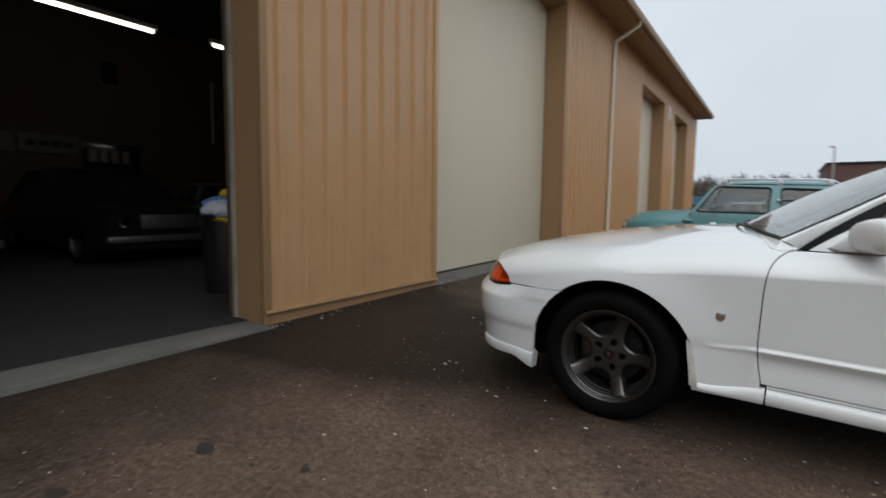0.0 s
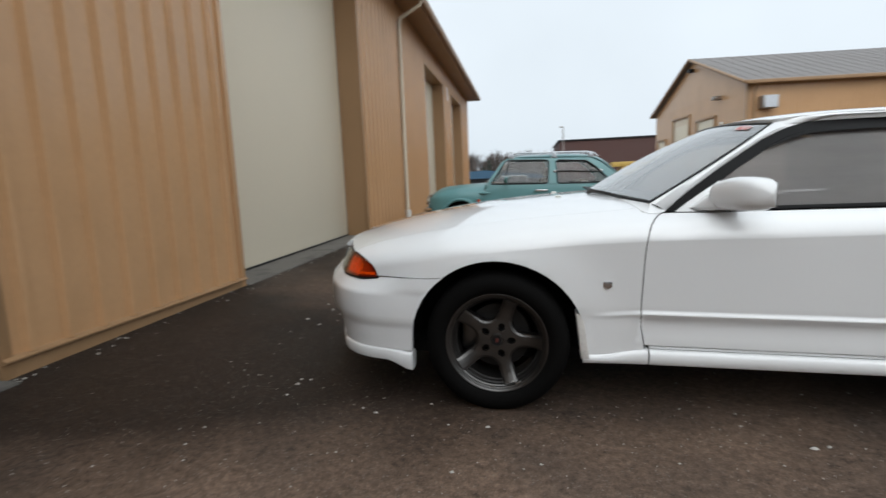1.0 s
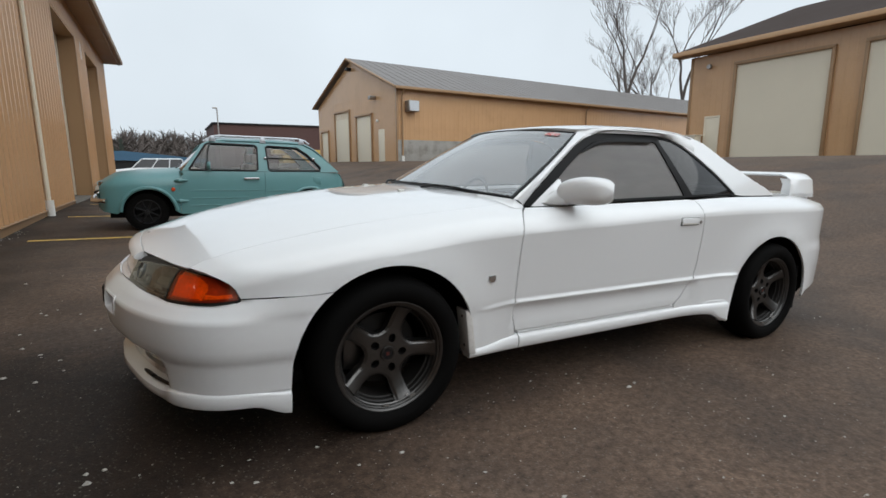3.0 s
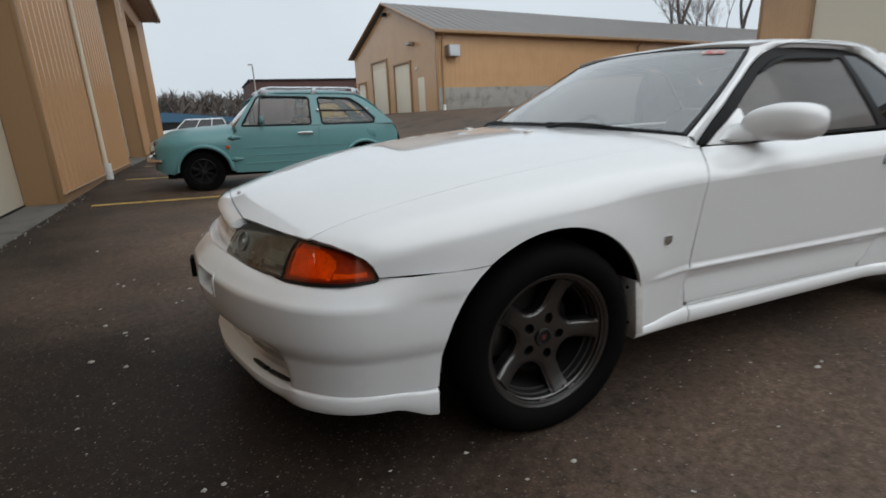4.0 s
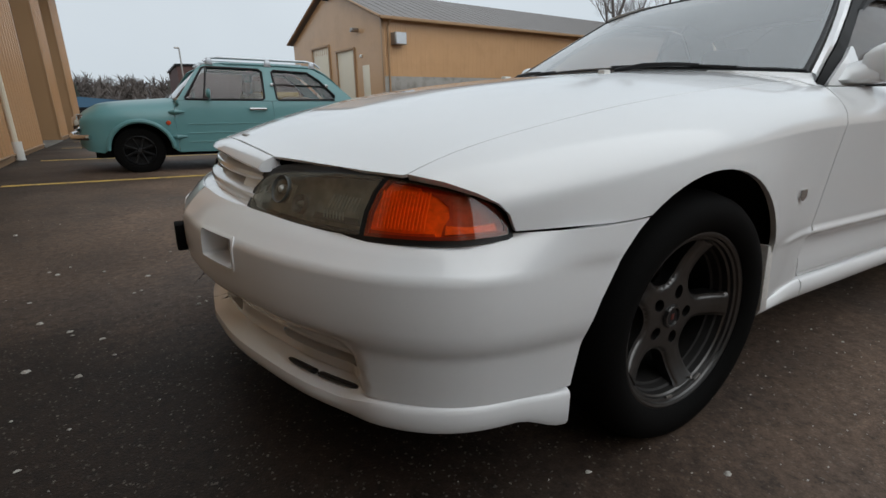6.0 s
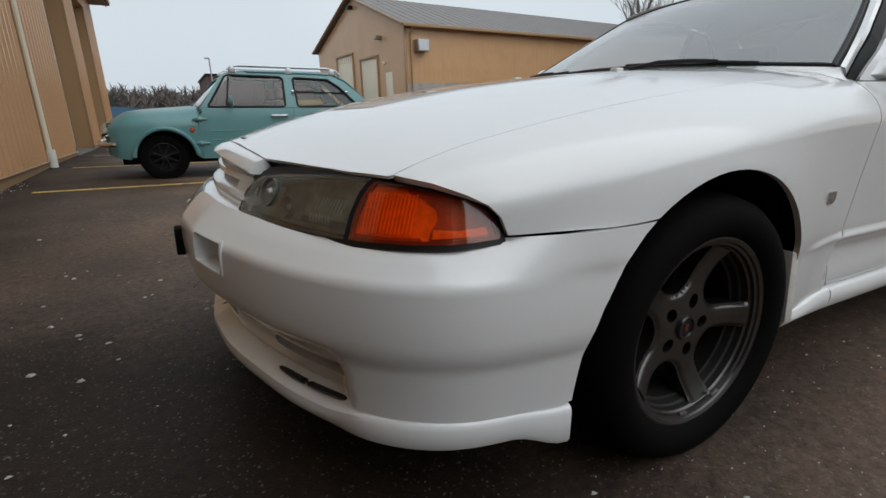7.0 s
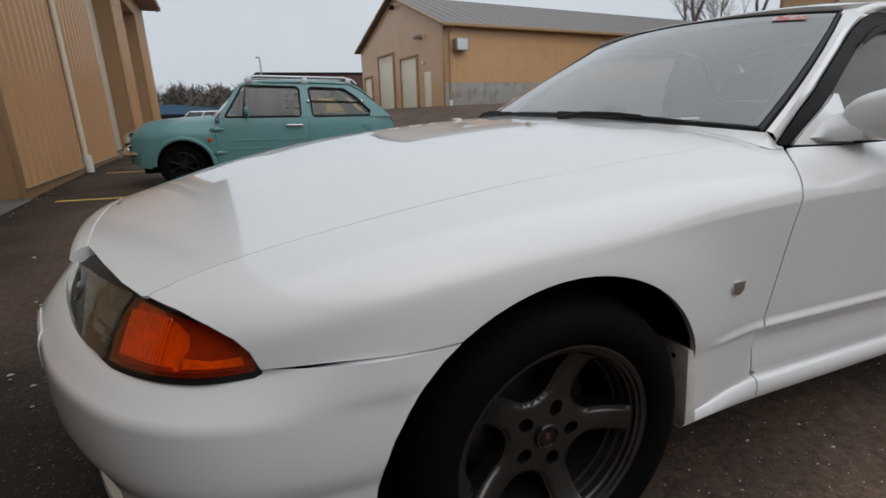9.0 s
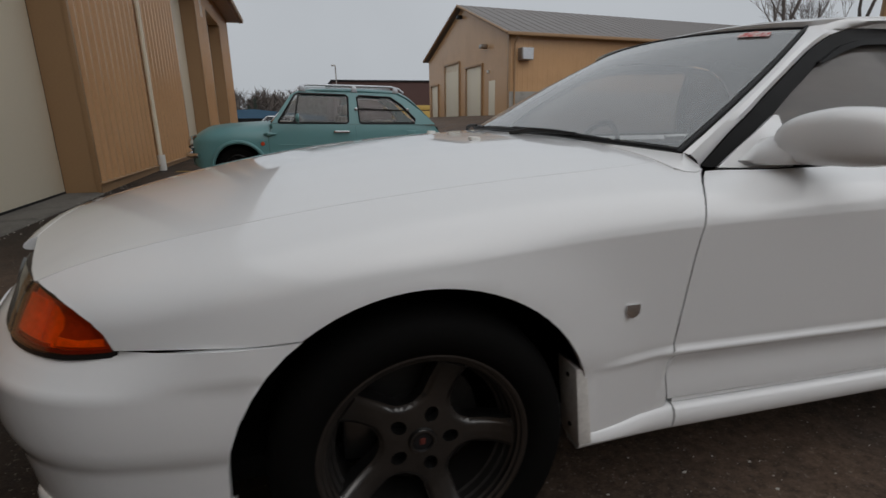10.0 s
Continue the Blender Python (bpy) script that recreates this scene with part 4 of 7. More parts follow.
def wheel(car, x, s, turn):
    w = link("wheel", None, car, "dark gunmetal five-spoke alloy wheel")
    w.location = (x - (0.006 if x < 1 else 0.0), s * 0.842, 0.309)
    o = s
    tyre = [(0.222, -0.175), (0.25, -0.19), (0.285, -0.19), (0.305, -0.175), (0.316, -0.15), (0.318, -0.09), (0.317, -0.03), (0.309, 0.0), (0.295, 0.017), (0.27, 0.026), (0.245, 0.022), (0.228, 0.010), (0.222, 0.0), (0.216, -0.02), (0.216, -0.16), (0.222, -0.175)]
    part("tyre", lathe([(r, o * a) for r, a in tyre], 72), RUBBER, w)
    part("rim_barrel", lathe([(0.216, o * -0.16), (0.186, o * -0.15), (0.186, o * -0.055)], 48), BARREL, w)
    part("rim_barrel", lathe([(r, o * a) for r, a in ((0.184, -0.055), (0.190, -0.052), (0.193, -0.036), (0.198, -0.032), (0.2, -0.018))], 72), BARREL, w, "", 20)
    rim = [(0.2, -0.018), (0.2045, -0.014), (0.206, -0.006), (0.212, -0.003), (0.214, 0.002), (0.221, 0.006), (0.2255, 0.0055), (0.227, 0.002), (0.222, -0.01), (0.216, -0.02)]
    part("rim", lathe([(r, o * a) for r, a in rim], 72), GUN, w, "", 20)
    part("brake_disc", lathe([(0.0, o * -0.10), (0.075, o * -0.10), (0.08, o * -0.115), (0.148, o * -0.115), (0.15, o * -0.13), (0.0, o * -0.14)], 48), BARREL, w)
    part("brake_caliper", box(-0.165, -0.085, o * -0.13 - 0.03, o * -0.13 + 0.03, -0.07, 0.07, 0.012), GUN, w)
    edge = [(0.197, 0.0350), (0.188, 0.0322), (0.176, 0.0310), (0.16, 0.0305), (0.14, 0.0305)]
    edge += [(0.1205 + 0.057 * math.cos(a), 0.0875 + 0.057 * math.sin(a)) for a in np.linspace(radians(-90), radians(-138), 10)]
    web = [(0.0915 * math.cos(radians(36)), 0.0915 * math.sin(radians(36)))]
    half = [(0.026 * math.cos(radians(36)), 0.026 * math.sin(radians(36))), *web] + edge[::-1]
    free = [web[0]] + edge[::-1]
    flat = half + [(x, -y) for x, y in half[::-1]] + [(0.026, 0.0)]

    def face(x, y):
        r = math.hypot(x, y)
        d = interp(r, [(0.02, -0.041), (0.06, -0.042), (0.085, -0.043), (0.12, -0.040), (0.15, -0.033), (0.175, -0.023), (0.2, -0.010)])
        near = min(seg_dist(x, abs(y), a, b) for a, b in zip(free, free[1:]))
        return d - 0.009 * soft((r - 0.05) / 0.05) * max(0.0, 1 - near / 0.0135) ** 2 - 0.0025 * soft((r - 0.08) / 0.04) * max(0.0, 1 - near / 0.03)
    lug = [(0.0635 + 0.0185 * math.cos(a), 0.0155 * math.sin(a)) for a in np.linspace(0, 6.283, 17)[:-1]]
    for k in range(5):
        a0 = radians(turn + 72 * k)
        c0, s0 = math.cos(a0), math.sin(a0)
        spin = lambda x, y: (x * c0 - y * s0, o * face(x, y), x * s0 + y * c0)
        panel("spoke", flat, spin, GUN, w, 0.0062, 0.034, 0.0, [lug], flip=(o == 1), hole_depth=0.03)
        part("lug_nut", lathe([(0.0, o * -0.066), (0.0075, o * -0.066), (0.009, o * -0.069), (0.009, o * -0.082), (0.019, o * -0.082)], 12, "y", (0.060 * c0, 0, 0.060 * s0)), DARK, w)
    part("valve", sweep([(0.196 * math.cos(5.1), o * -0.02, 0.196 * math.sin(5.1)), (0.188 * math.cos(5.1), o * -0.004, 0.188 * math.sin(5.1))], 0.004, 6), STEEL, w)
    for a in (4.62, 5.2):
        part("balance_weight", box(0.199, 0.206, o * -0.004 - 0.004, o * -0.004 + 0.004, -0.012, 0.012, 0.001, m=Matrix.Rotation(-a, 4, 'Y')), STEEL, w)
    part("hub", lathe([(0.0, o * -0.065), (0.075, o * -0.067), (0.08, o * -0.09), (0, o * -0.10)], 40), DARK, w)
    part("centre_cap", lathe([(0.0, o * -0.040), (0.021, o * -0.040), (0.0235, o * -0.0335), (0.028, o * -0.0335), (0.031, o * -0.038), (0.032, o * -0.05)], 32), GUN, w)
    part("cap_disc", lathe([(0.0, o * -0.0375), (0.020, o * -0.0375), (0.021, o * -0.0405)], 24), TRIM, w)
    part("cap_emblem", box(-0.006, 0.006, min(o * -0.0362, o * -0.038), max(o * -0.0362, o * -0.038), -0.008, 0.008, 0.001), CAPRED, w)
    return w


def front_end(car):
    # bumper skin with its openings
    lo = [(0.5, 0.262), (BL, 0.262), (2 * BL - 0.5, 0.262)]
    edge = [(-0.30 - drawn(x), z) for x, z in ((-0.389, 0.255), (-0.387, 0.305), (-0.384, 0.35), (-0.375, 0.397), (-0.357, 0.45), (-0.331, 0.50), (-0.303, 0.54), (-0.270, 0.575), (-0.2395, 0.5985))]
    up = [(2 * BL - a, b) for a, b in edge] + [(2 * BL + 0.04, 0.5955), (2 * BL - 0.1, 0.5945), (2 * BL - 0.22, 0.590), (2 * BL - 0.32, 0.580), (2 * BL - 0.5, 0.577), (2 * BL - 0.6, 0.577), (2 * BL - 0.8, 0.583), (BL, 0.588), (0.8, 0.583), (0.6, 0.577), (0.5, 0.577), (0.32, 0.580), (0.22, 0.590), (0.1, 0.5945), (-0.04, 0.5955)] + edge[::-1]
    hole = lambda a, b, c, d: [(a, c), (b, c), (b, d), (a, d)]
    sl = lambda a, b, c, d, r=0.012: [(a + r, c), (b - r, c), (b, c + r), (b, d - r), (b - r, d), (a + r, d), (a, d - r), (a, c + r)]
    s1, s2 = 0.868, 1.025
    openings = [sl(s1, s2, 0.460, 0.525, 0.004), sl(2 * BL - s2, 2 * BL - s1, 0.460, 0.525, 0.004),
                sl(0.555, 0.83, 0.288, 0.312), sl(2 * BL - 0.83, 2 * BL - 0.555, 0.288, 0.312),
                sl(BL - 0.2, BL + 0.2, 0.275, 0.355, 0.03)]
    bp = panel("front_bumper", lo + up, bumper, PAINT, car, 0.022, 0.02, 0.0, openings, flip=True, hole_depth=0.07)
    for a, b in ((s1, s2), (2 * BL - s2, 2 * BL - s1)):
        panel("recess_floor", hole(a - 0.02, b + 0.02, 0.44, 0.545), lambda s, z: shrink(bumper(s, z), 0.055), PAINT, bp, 0.04, 0.004, flip=True)
        panel("recess_rim", sl(a - 0.007, b + 0.007, 0.453, 0.532, 0.006), lambda s, z: shrink(bumper(s, z), -0.003), PAINT, bp, 0.04, 0.02, 0.0, [sl(a, b, 0.460, 0.525, 0.004)], flip=True)
    panel("intake_mesh", hole(0.56, 2 * BL - 0.56, 0.272, 0.36), lambda s, z: shrink(bumper(s, z), 0.05), DARK, bp, 0.05, 0.004, flip=True)
    # lower lip: a low blade at the sides, a sloping tray in front
    rows = []
    for s in np.linspace(0.05, 2 * BL - 0.05, 96):
        s0 = min(s, 2 * BL - s)
        p, n = smooth_out(BUMPER, s0)
        mid = min(1.0, max(0.0, (s0 - 0.48) / 0.12))
        mid = mid * mid * (3 - 2 * mid)
        k = 0.0305 * (1 - mid) + 0.052 * mid
        end = soft(1 - (s0 - 0.05) / 0.13)
        top_in, top_at = k + 0.002 + 0.075 * mid, 0.257 - 0.014 * end + 0.018 * mid
        low = 0.203 - 0.042 * end - 0.011 * mid
        sec = ((top_in + 0.03, top_at + 0.012), (top_in, top_at), (k - 0.002, top_at - 0.004 - 0.045 * mid), (k - 0.004, top_at - 0.012 - 0.048 * mid), (k - 0.004, low + 0.012), (k + 0.002, low), (k + 0.05, low + 0.003), (k + 0.06, 0.235))
        sg = -1 if s <= BL else 1
        rows.append([(p.x - n.x * d, sg * (p.y - n.y * d), z) for d, z in sec])
    part("front_lip", loft(rows, True, True), PAINT, bp)
    # no hole is cut: a black bar draws the shade inside the duct slot
    for sg in (-1, 1):
        slot = []
        for t in np.linspace(0, 1, 40):
            p, n = smooth_out(BUMPER, 0.55 + 0.24 * t)
            q = p - n * 0.072
            r = (0.0070 * (1 - abs(2 * t - 1) ** 6) ** 0.5 + 0.0015) * (0.25 if abs(t - 0.54) < 0.03 else 1)
            slot.append([(q.x - n.x * r * 1.4 * math.cos(a), sg * (q.y - n.y * r * 1.4 * math.cos(a)), 0.2455 + 0.9 * r * math.sin(a) + 0.7 * r * -math.cos(a)) for a in np.linspace(0, 6.283, 11)[:-1]])
        part("lip_slot", loft(slot, True, True), TRIM, bp, "dark bar standing for the shaded hole of a brake duct slot")
    part("plate_bracket", box(-0.982, -0.95, 0.06, 0.125, 0.40, 0.474, 0.004), DARK, bp, "black number plate bracket")
    # lamps, both sides
    for sg in (1, -1):
        flip_y = lambda f, o: (lambda s, z: (shrink(f(s, z), o)[0], sg * shrink(f(s, z), o)[1], z))
        edge_top = [(0.010, 0.606), (0.028, 0.640), (0.07, 0.659), (0.145, 0.674), (0.25, 0.684), (0.36, 0.683), (0.50, 0.675), (0.585, 0.664), (0.606, 0.655)]
        outer = [(0.010, 0.587), (0.1, 0.580), (0.3, 0.575), (0.5, 0.575), (0.662, 0.575), (0.650, 0.62)] + edge_top[::-1]
        sig = [(0.012, 0.588), (0.1, 0.581), (0.28, 0.578), (0.278, 0.62), (0.268, 0.652), (0.248, 0.683)] + [p for p in edge_top[::-1] if p[0] < 0.2]
        hl = [(0.285, 0.578), (0.5, 0.578), (0.622, 0.579), (0.642, 0.583), (0.648, 0.594), (0.640, 0.618), (0.622, 0.645)] + [p for p in edge_top[::-1] if p[0] > 0.3] + [(0.254, 0.684), (0.273, 0.652), (0.283, 0.62)]
        panel("lamp_gasket", outer, flip_y(lamps, 0.003), TRIM, car, 0.03, 0.02, -0.006, [inset(sig, 0.002), inset(hl, 0.002)], flip=(sg == 1), hole_depth=0.02)
        t = panel("turn_signal", sig, flip_y(lamps, -0.002), AMBER, car, 0.02, 0.006, 0.003, flip=(sg == 1), label="amber turn signal lens")
        panel("reflector", sig, flip_y(lamps, 0.014), AMBER_IN, t, 0.03, 0.004, 0.001, flip=(sg == 1))
        panel("lens_rim", sig, flip_y(lamps, 0.004), AMBERRIM, t, 0.03, 0.012, 0.001, [inset(sig, 0.0075)], flip=(sg == 1), hole_depth=0.012)
        panel("lamp_divider", [(0.016, 0.592), (0.06, 0.588), (0.134, 0.586), (0.130, 0.602), (0.119, 0.618), (0.121, 0.634), (0.140, 0.648), (0.176, 0.660), (0.180, 0.672), (0.14, 0.668), (0.07, 0.654), (0.032, 0.636), (0.018, 0.608)], flip_y(lamps, 0.0115), AMBERDIV, t, 0.02, 0.004, 0.001, flip=(sg == 1))
        panel("side_reflector", [(0.030, 0.595), (0.128, 0.589), (0.126, 0.606), (0.085, 0.604), (0.036, 0.609)], flip_y(lamps, 0.009), AMBER_IN, t, 0.02, 0.004, 0.001, flip=(sg == 1))
        panel("lower_reflector", [(0.14, 0.5835), (0.276, 0.581), (0.276, 0.591), (0.20, 0.590), (0.145, 0.592)], flip_y(lamps, 0.010), AMBERDIV, t, 0.02, 0.004, 0.001, flip=(sg == 1))
        h = panel("headlight", hl, flip_y(lamps, -0.002), SMOKE, car, 0.02, 0.004, 0.003, flip=(sg == 1), label="smoky headlight lens")
        panel("bowl", hl, flip_y(lamps, 0.034), HLBOWL, h, 0.03, 0.003, 0.0, flip=(sg == 1))
        panel("bowl_rim", hl, flip_y(lamps, 0.006), TRIM, h, 0.03, 0.014, 0.001, [inset(hl, 0.005)], flip=(sg == 1), hole_depth=0.014)
        for at, r, z in ((0.535, 0.027, 0.634), (0.470, 0.019, 0.612)):
            p, n = smooth_out(LAMPS, at)
            q = p - n * 0.020
            bowl = lathe([(0.0, 0.013), (r * 0.35, 0.012), (r * 0.7, 0.007), (r, -0.004), (r * 1.06, -0.005), (r * 1.08, 0.006)], 28, "x")
            bmesh.ops.transform(bowl, verts=bowl.verts, matrix=Matrix.Translation((q.x, -sg * q.y, z)) @ Matrix.Rotation(math.atan2(-sg * n.y, n.x) + math.pi, 4, 'Z') @ Matrix.Rotation(radians(20), 4, 'Y'))
            rb = part("reflector", bowl, HLSHADE, h, "dull round reflector")
            cap = lathe([(0.0, -0.006), (r * 0.22, -0.004), (r * 0.34, 0.002), (r * 0.36, 0.010)], 18, "x")
            bmesh.ops.transform(cap, verts=cap.verts, matrix=Matrix.Translation((q.x, -sg * q.y, z)) @ Matrix.Rotation(math.atan2(-sg * n.y, n.x) + math.pi, 4, 'Z'))
            part("bulb_cap", cap, HLBOWL, rb)
        panel("reflector", [(0.300, 0.588), (0.430, 0.588), (0.425, 0.600), (0.305, 0.600)], flip_y(lamps, 0.026), HLSHADE, h, 0.02, 0.004, 0.0, flip=(sg == 1))
        ztop = lambda s: interp(s, edge_top)
        strip = []
        for s in np.linspace(0.006, 0.635, 40):
            up = 0.003 + 0.009 * soft((s - 0.2) / 0.35)
            a, b, c = lamps(s, ztop(s) - 0.008), shrink(lamps(s, ztop(s) + up), 0.006), shrink(lamps(s, ztop(s) + up), 0.018)
            strip.append([(q[0], sg * q[1], q[2]) for q in (a, b, c)])
        part("lamp_seal", loft(strip), TRIM, car)
        for at, step, count, z0, z1, tilt in ((0.312, 0.0085, 9, 0.616, 0.640, 0.008), (0.335, 0.0085, 7, 0.598, 0.611, -0.004), (0.500, 0.0075, 4, 0.630, 0.645, 0.005), (0.512, 0.0075, 4, 0.609, 0.621, 0.003)):
            for k in range(count):
                line = []
                for e in (0, 1):
                    z = z0 + (z1 - z0) * e
                    q = shrink(lamps(at + step * k - tilt * e, z), 0.010)
                    line.append((q[0], sg * q[1], z))
                part("lens_flute", sweep(line, 0.0015, 5), LENSRIB, h)
        for k in range(14):
            p, n = smooth_out(LAMPS, 0.165 + 0.007 * k)
            q = p - n * 0.0125
            part("lens_flute", sweep([(q.x - 0.003, -sg * (q.y + 0.002), 0.596), (q.x + 0.008, -sg * (q.y - 0.006), 0.625), (q.x + 0.022, -sg * (q.y - 0.016), 0.658)], 0.0016, 5), AMBER_IN, t)
    # grille slats
    for z in (0.606, 0.648):
        rows = []
        for y in np.linspace(-0.338, 0.338, 35):
            x = -0.872 + 0.33 * y * y + (z - 0.6) * 0.42
            k = max(0.3, 1 - (abs(y) / 0.36) ** 10)
            f = 2.1 if z < 0.62 else 1.0
            rows.append([(x + 0.06, y, z - 0.010 * k * f), (x + 0.016, y, z - 0.014 * k * f), (x + 0.004, y, z - 0.010 * k * f), (x, y, z - 0.002 * k), (x + 0.003, y, z + 0.006 * k), (x + 0.014, y, z + 0.013 * k), (x + 0.06, y, z + 0.019 * k)])
        part("grille_slat", loft(rows, True, True), PAINT, car)
    for sg in (1, -1):
        panel("grille_end", [(0.622, 0.566), (0.74, 0.566), (0.74, 0.668), (0.622, 0.668)], lambda s_, z: (shrink(lamps(s_, z), 0.012)[0], sg * shrink(lamps(s_, z), 0.012)[1], z), PAINT, car, 0.03, 0.004, 0.0, flip=(sg == 1))
    part("grille_back", box(-0.80, -0.78, -0.32, 0.32, 0.56, 0.655), FLAP, car)
    rows = []
    for s in np.linspace(BL - 0.36, BL + 0.36, 27):
        p, n = smooth_out(BUMPER, min(s, 2 * BL - s))
        sg = -1 if s <= BL else 1
        rows.append([(p.x - n.x * d, sg * (p.y - n.y * d), z) for d, z in ((0.066, 0.5805), (0.085, 0.588), (0.14, 0.590))])
    part("grille_tray", loft(rows), PAINT, car)
    part("bonnet_emblem", box(-0.788, -0.774, -0.028, 0.028, 0.712, 0.7245, 0.003), STEEL, car)
    # emblem on the fender, washer jets, mud flaps
    for sg in (-1, 1):
        w = side_width(0.457, 0.582)
        part("fender_emblem", prism([(0.440, 0.598), (0.474, 0.598), (0.474, 0.577), (0.466, 0.569), (0.457, 0.565), (0.448, 0.569), (0.440, 0.577)], sg * (w - 0.001), sg * (w + 0.006), "y", 0.0015), CHROME, car, "small chrome shield emblem")
        part("washer_jet", box(0.27, 0.30, sg * 0.262 - 0.014, sg * 0.262 + 0.014, top_z(0.285, 0.26) - 0.004, top_z(0.285, 0.26) + 0.008, 0.003), WHITEP, car)
        flap = part("mud_flap", prism([(0.338, 0.455), (0.366, 0.447), (0.385, 0.33), (0.396, 0.256), (0.364, 0.256), (0.355, 0.33)], min(sg * 0.755, sg * 0.838), max(sg * 0.755, sg * 0.838), "y", 0.002), FLAP, car)
        for z, x in ((0.422, 0.343), (0.29, 0.360)):
            part("screw", lathe([(0.0, x - 0.003), (0.006, x - 0.002), (0.007, x + 0.006)], 10, "x", (0, sg * 0.80, z)), DARK, flap)


def nose_lip(car):
    """The painted lip over the grille, in front of the bonnet's edge."""
    rows = []
    for y in np.linspace(-0.352, 0.352, 29):
        k = (abs(y) / 0.352) ** 2
        x0 = -0.812 + 0.022 * k
        z0 = hood(x0, y)[2]
        f = 0.046 - 0.012 * k
        rows.append([(x0 + 0.01, y, z0 - 0.012), (x0 - 0.0015, y, z0 - 0.001), (x0 - f * 0.5, y, z0 - 0.007), (x0 - f * 0.85, y, z0 - 0.016), (x0 - f, y, z0 - 0.025), (x0 - f + 0.004, y, z0 - 0.031), (x0 - f + 0.016, y, z0 - 0.033), (x0 + 0.02, y, z0 - 0.03)])
    part("grille_surround", loft(rows, True, True), PAINT, car)


def shrink(p, d):
    """A point moved inwards from the nose's skin."""
    v = Vector((p[0] + 0.30, p[1] * 0.75, 0))
    n = v.normalized() if v.length > 1e-6 else Vector((-1, 0, 0))
    return (p[0] - n.x * d, p[1] - n.y * d, p[2])


FLAP = material("grubby_white_plastic", (0.62, 0.60, 0.57), 0.5, spread=0.2, scale=12, grain=80)
LENSRIB = material("lens_ribs", (0.50, 0.51, 0.47), 0.25, spread=0.05)
HLBOWL = material("headlight_bowl", (0.46, 0.475, 0.445), 0.35, metal=0.2, spread=0.35, scale=22, grain=60)
AMBERMID = material("mid_amber_plastic", (0.5, 0.045, 0.003), 0.4, spread=0.25, scale=30, grain=120)
AMBERDIV = material("deep_amber_plastic", (0.38, 0.034, 0.005), 0.4, spread=0.3, scale=30, grain=120)
HLSHADE = material("headlight_shade", (0.12, 0.125, 0.12), 0.45, metal=0.2, spread=0.35, scale=30, grain=70)
AMBERRIM = material("dark_amber_plastic", (0.16, 0.012, 0.004), 0.4, spread=0.15, scale=30, grain=120)


STICKER = material("faded_sticker", (0.62, 0.50, 0.49), 0.6, spread=0.3, scale=60, grain=200, stain=(0.55, 0.13, 0.12), stain_scale=45, stain_at=(0.5, 0.56))


# the glasshouse
def glass_side(x, z):
    t = (z - 0.88) / 0.36
    w = 0.738 - 0.178 * t + 0.016 * 4 * t * (1 - t)
    w -= 0.045 * max(0, x - 1.8) ** 2
    w -= 0.05 * max(0, 1.0 - x) * max(0, t) + 0.022 * min(1.2, max(0, (0.85 - x) / 0.13))
    return (x, -w, z)


def screen(p, q):
    base = Vector((0.460 + 0.170 * abs(p) ** 2.2, 0.722 * p, 0.941 - 0.028 * p * p))
    high = Vector((1.078 + 0.078 * abs(p) ** 2.0, 0.540 * p, 1.270 - 0.026 * p * p))
    v = base.lerp(high, q)
    n = Vector((-0.45, 0, 0.89))
    v.y += math.copysign(0.010 * 4 * q * (1 - q) * min(1.0, abs(p)) ** 2, p)
    return tuple(v + n * (0.018 - 0.022 * p * p) * 4 * q * (1 - q))


def roof(x, y):
    h = interp(x, [(1.05, 1.256), (1.10, 1.276), (1.2, 1.294), (1.45, 1.311), (1.7, 1.318), (1.95, 1.31), (2.15, 1.285), (2.4, 1.20)])
    w = interp(x, [(1.05, 0.60), (1.3, 0.585), (1.8, 0.585), (2.3, 0.57), (2.6, 0.55)])
    zr = interp(x, [(1.05, 1.18), (1.16, 1.232), (1.25, 1.253), (1.4, 1.267), (1.8, 1.274), (1.95, 1.264), (2.15, 1.222), (2.4, 1.12)])
    return (x, y, zr + (h - zr) * max(1 - min(abs(y) / w, 0.999) ** 2.8, 1e-4) ** 0.55)


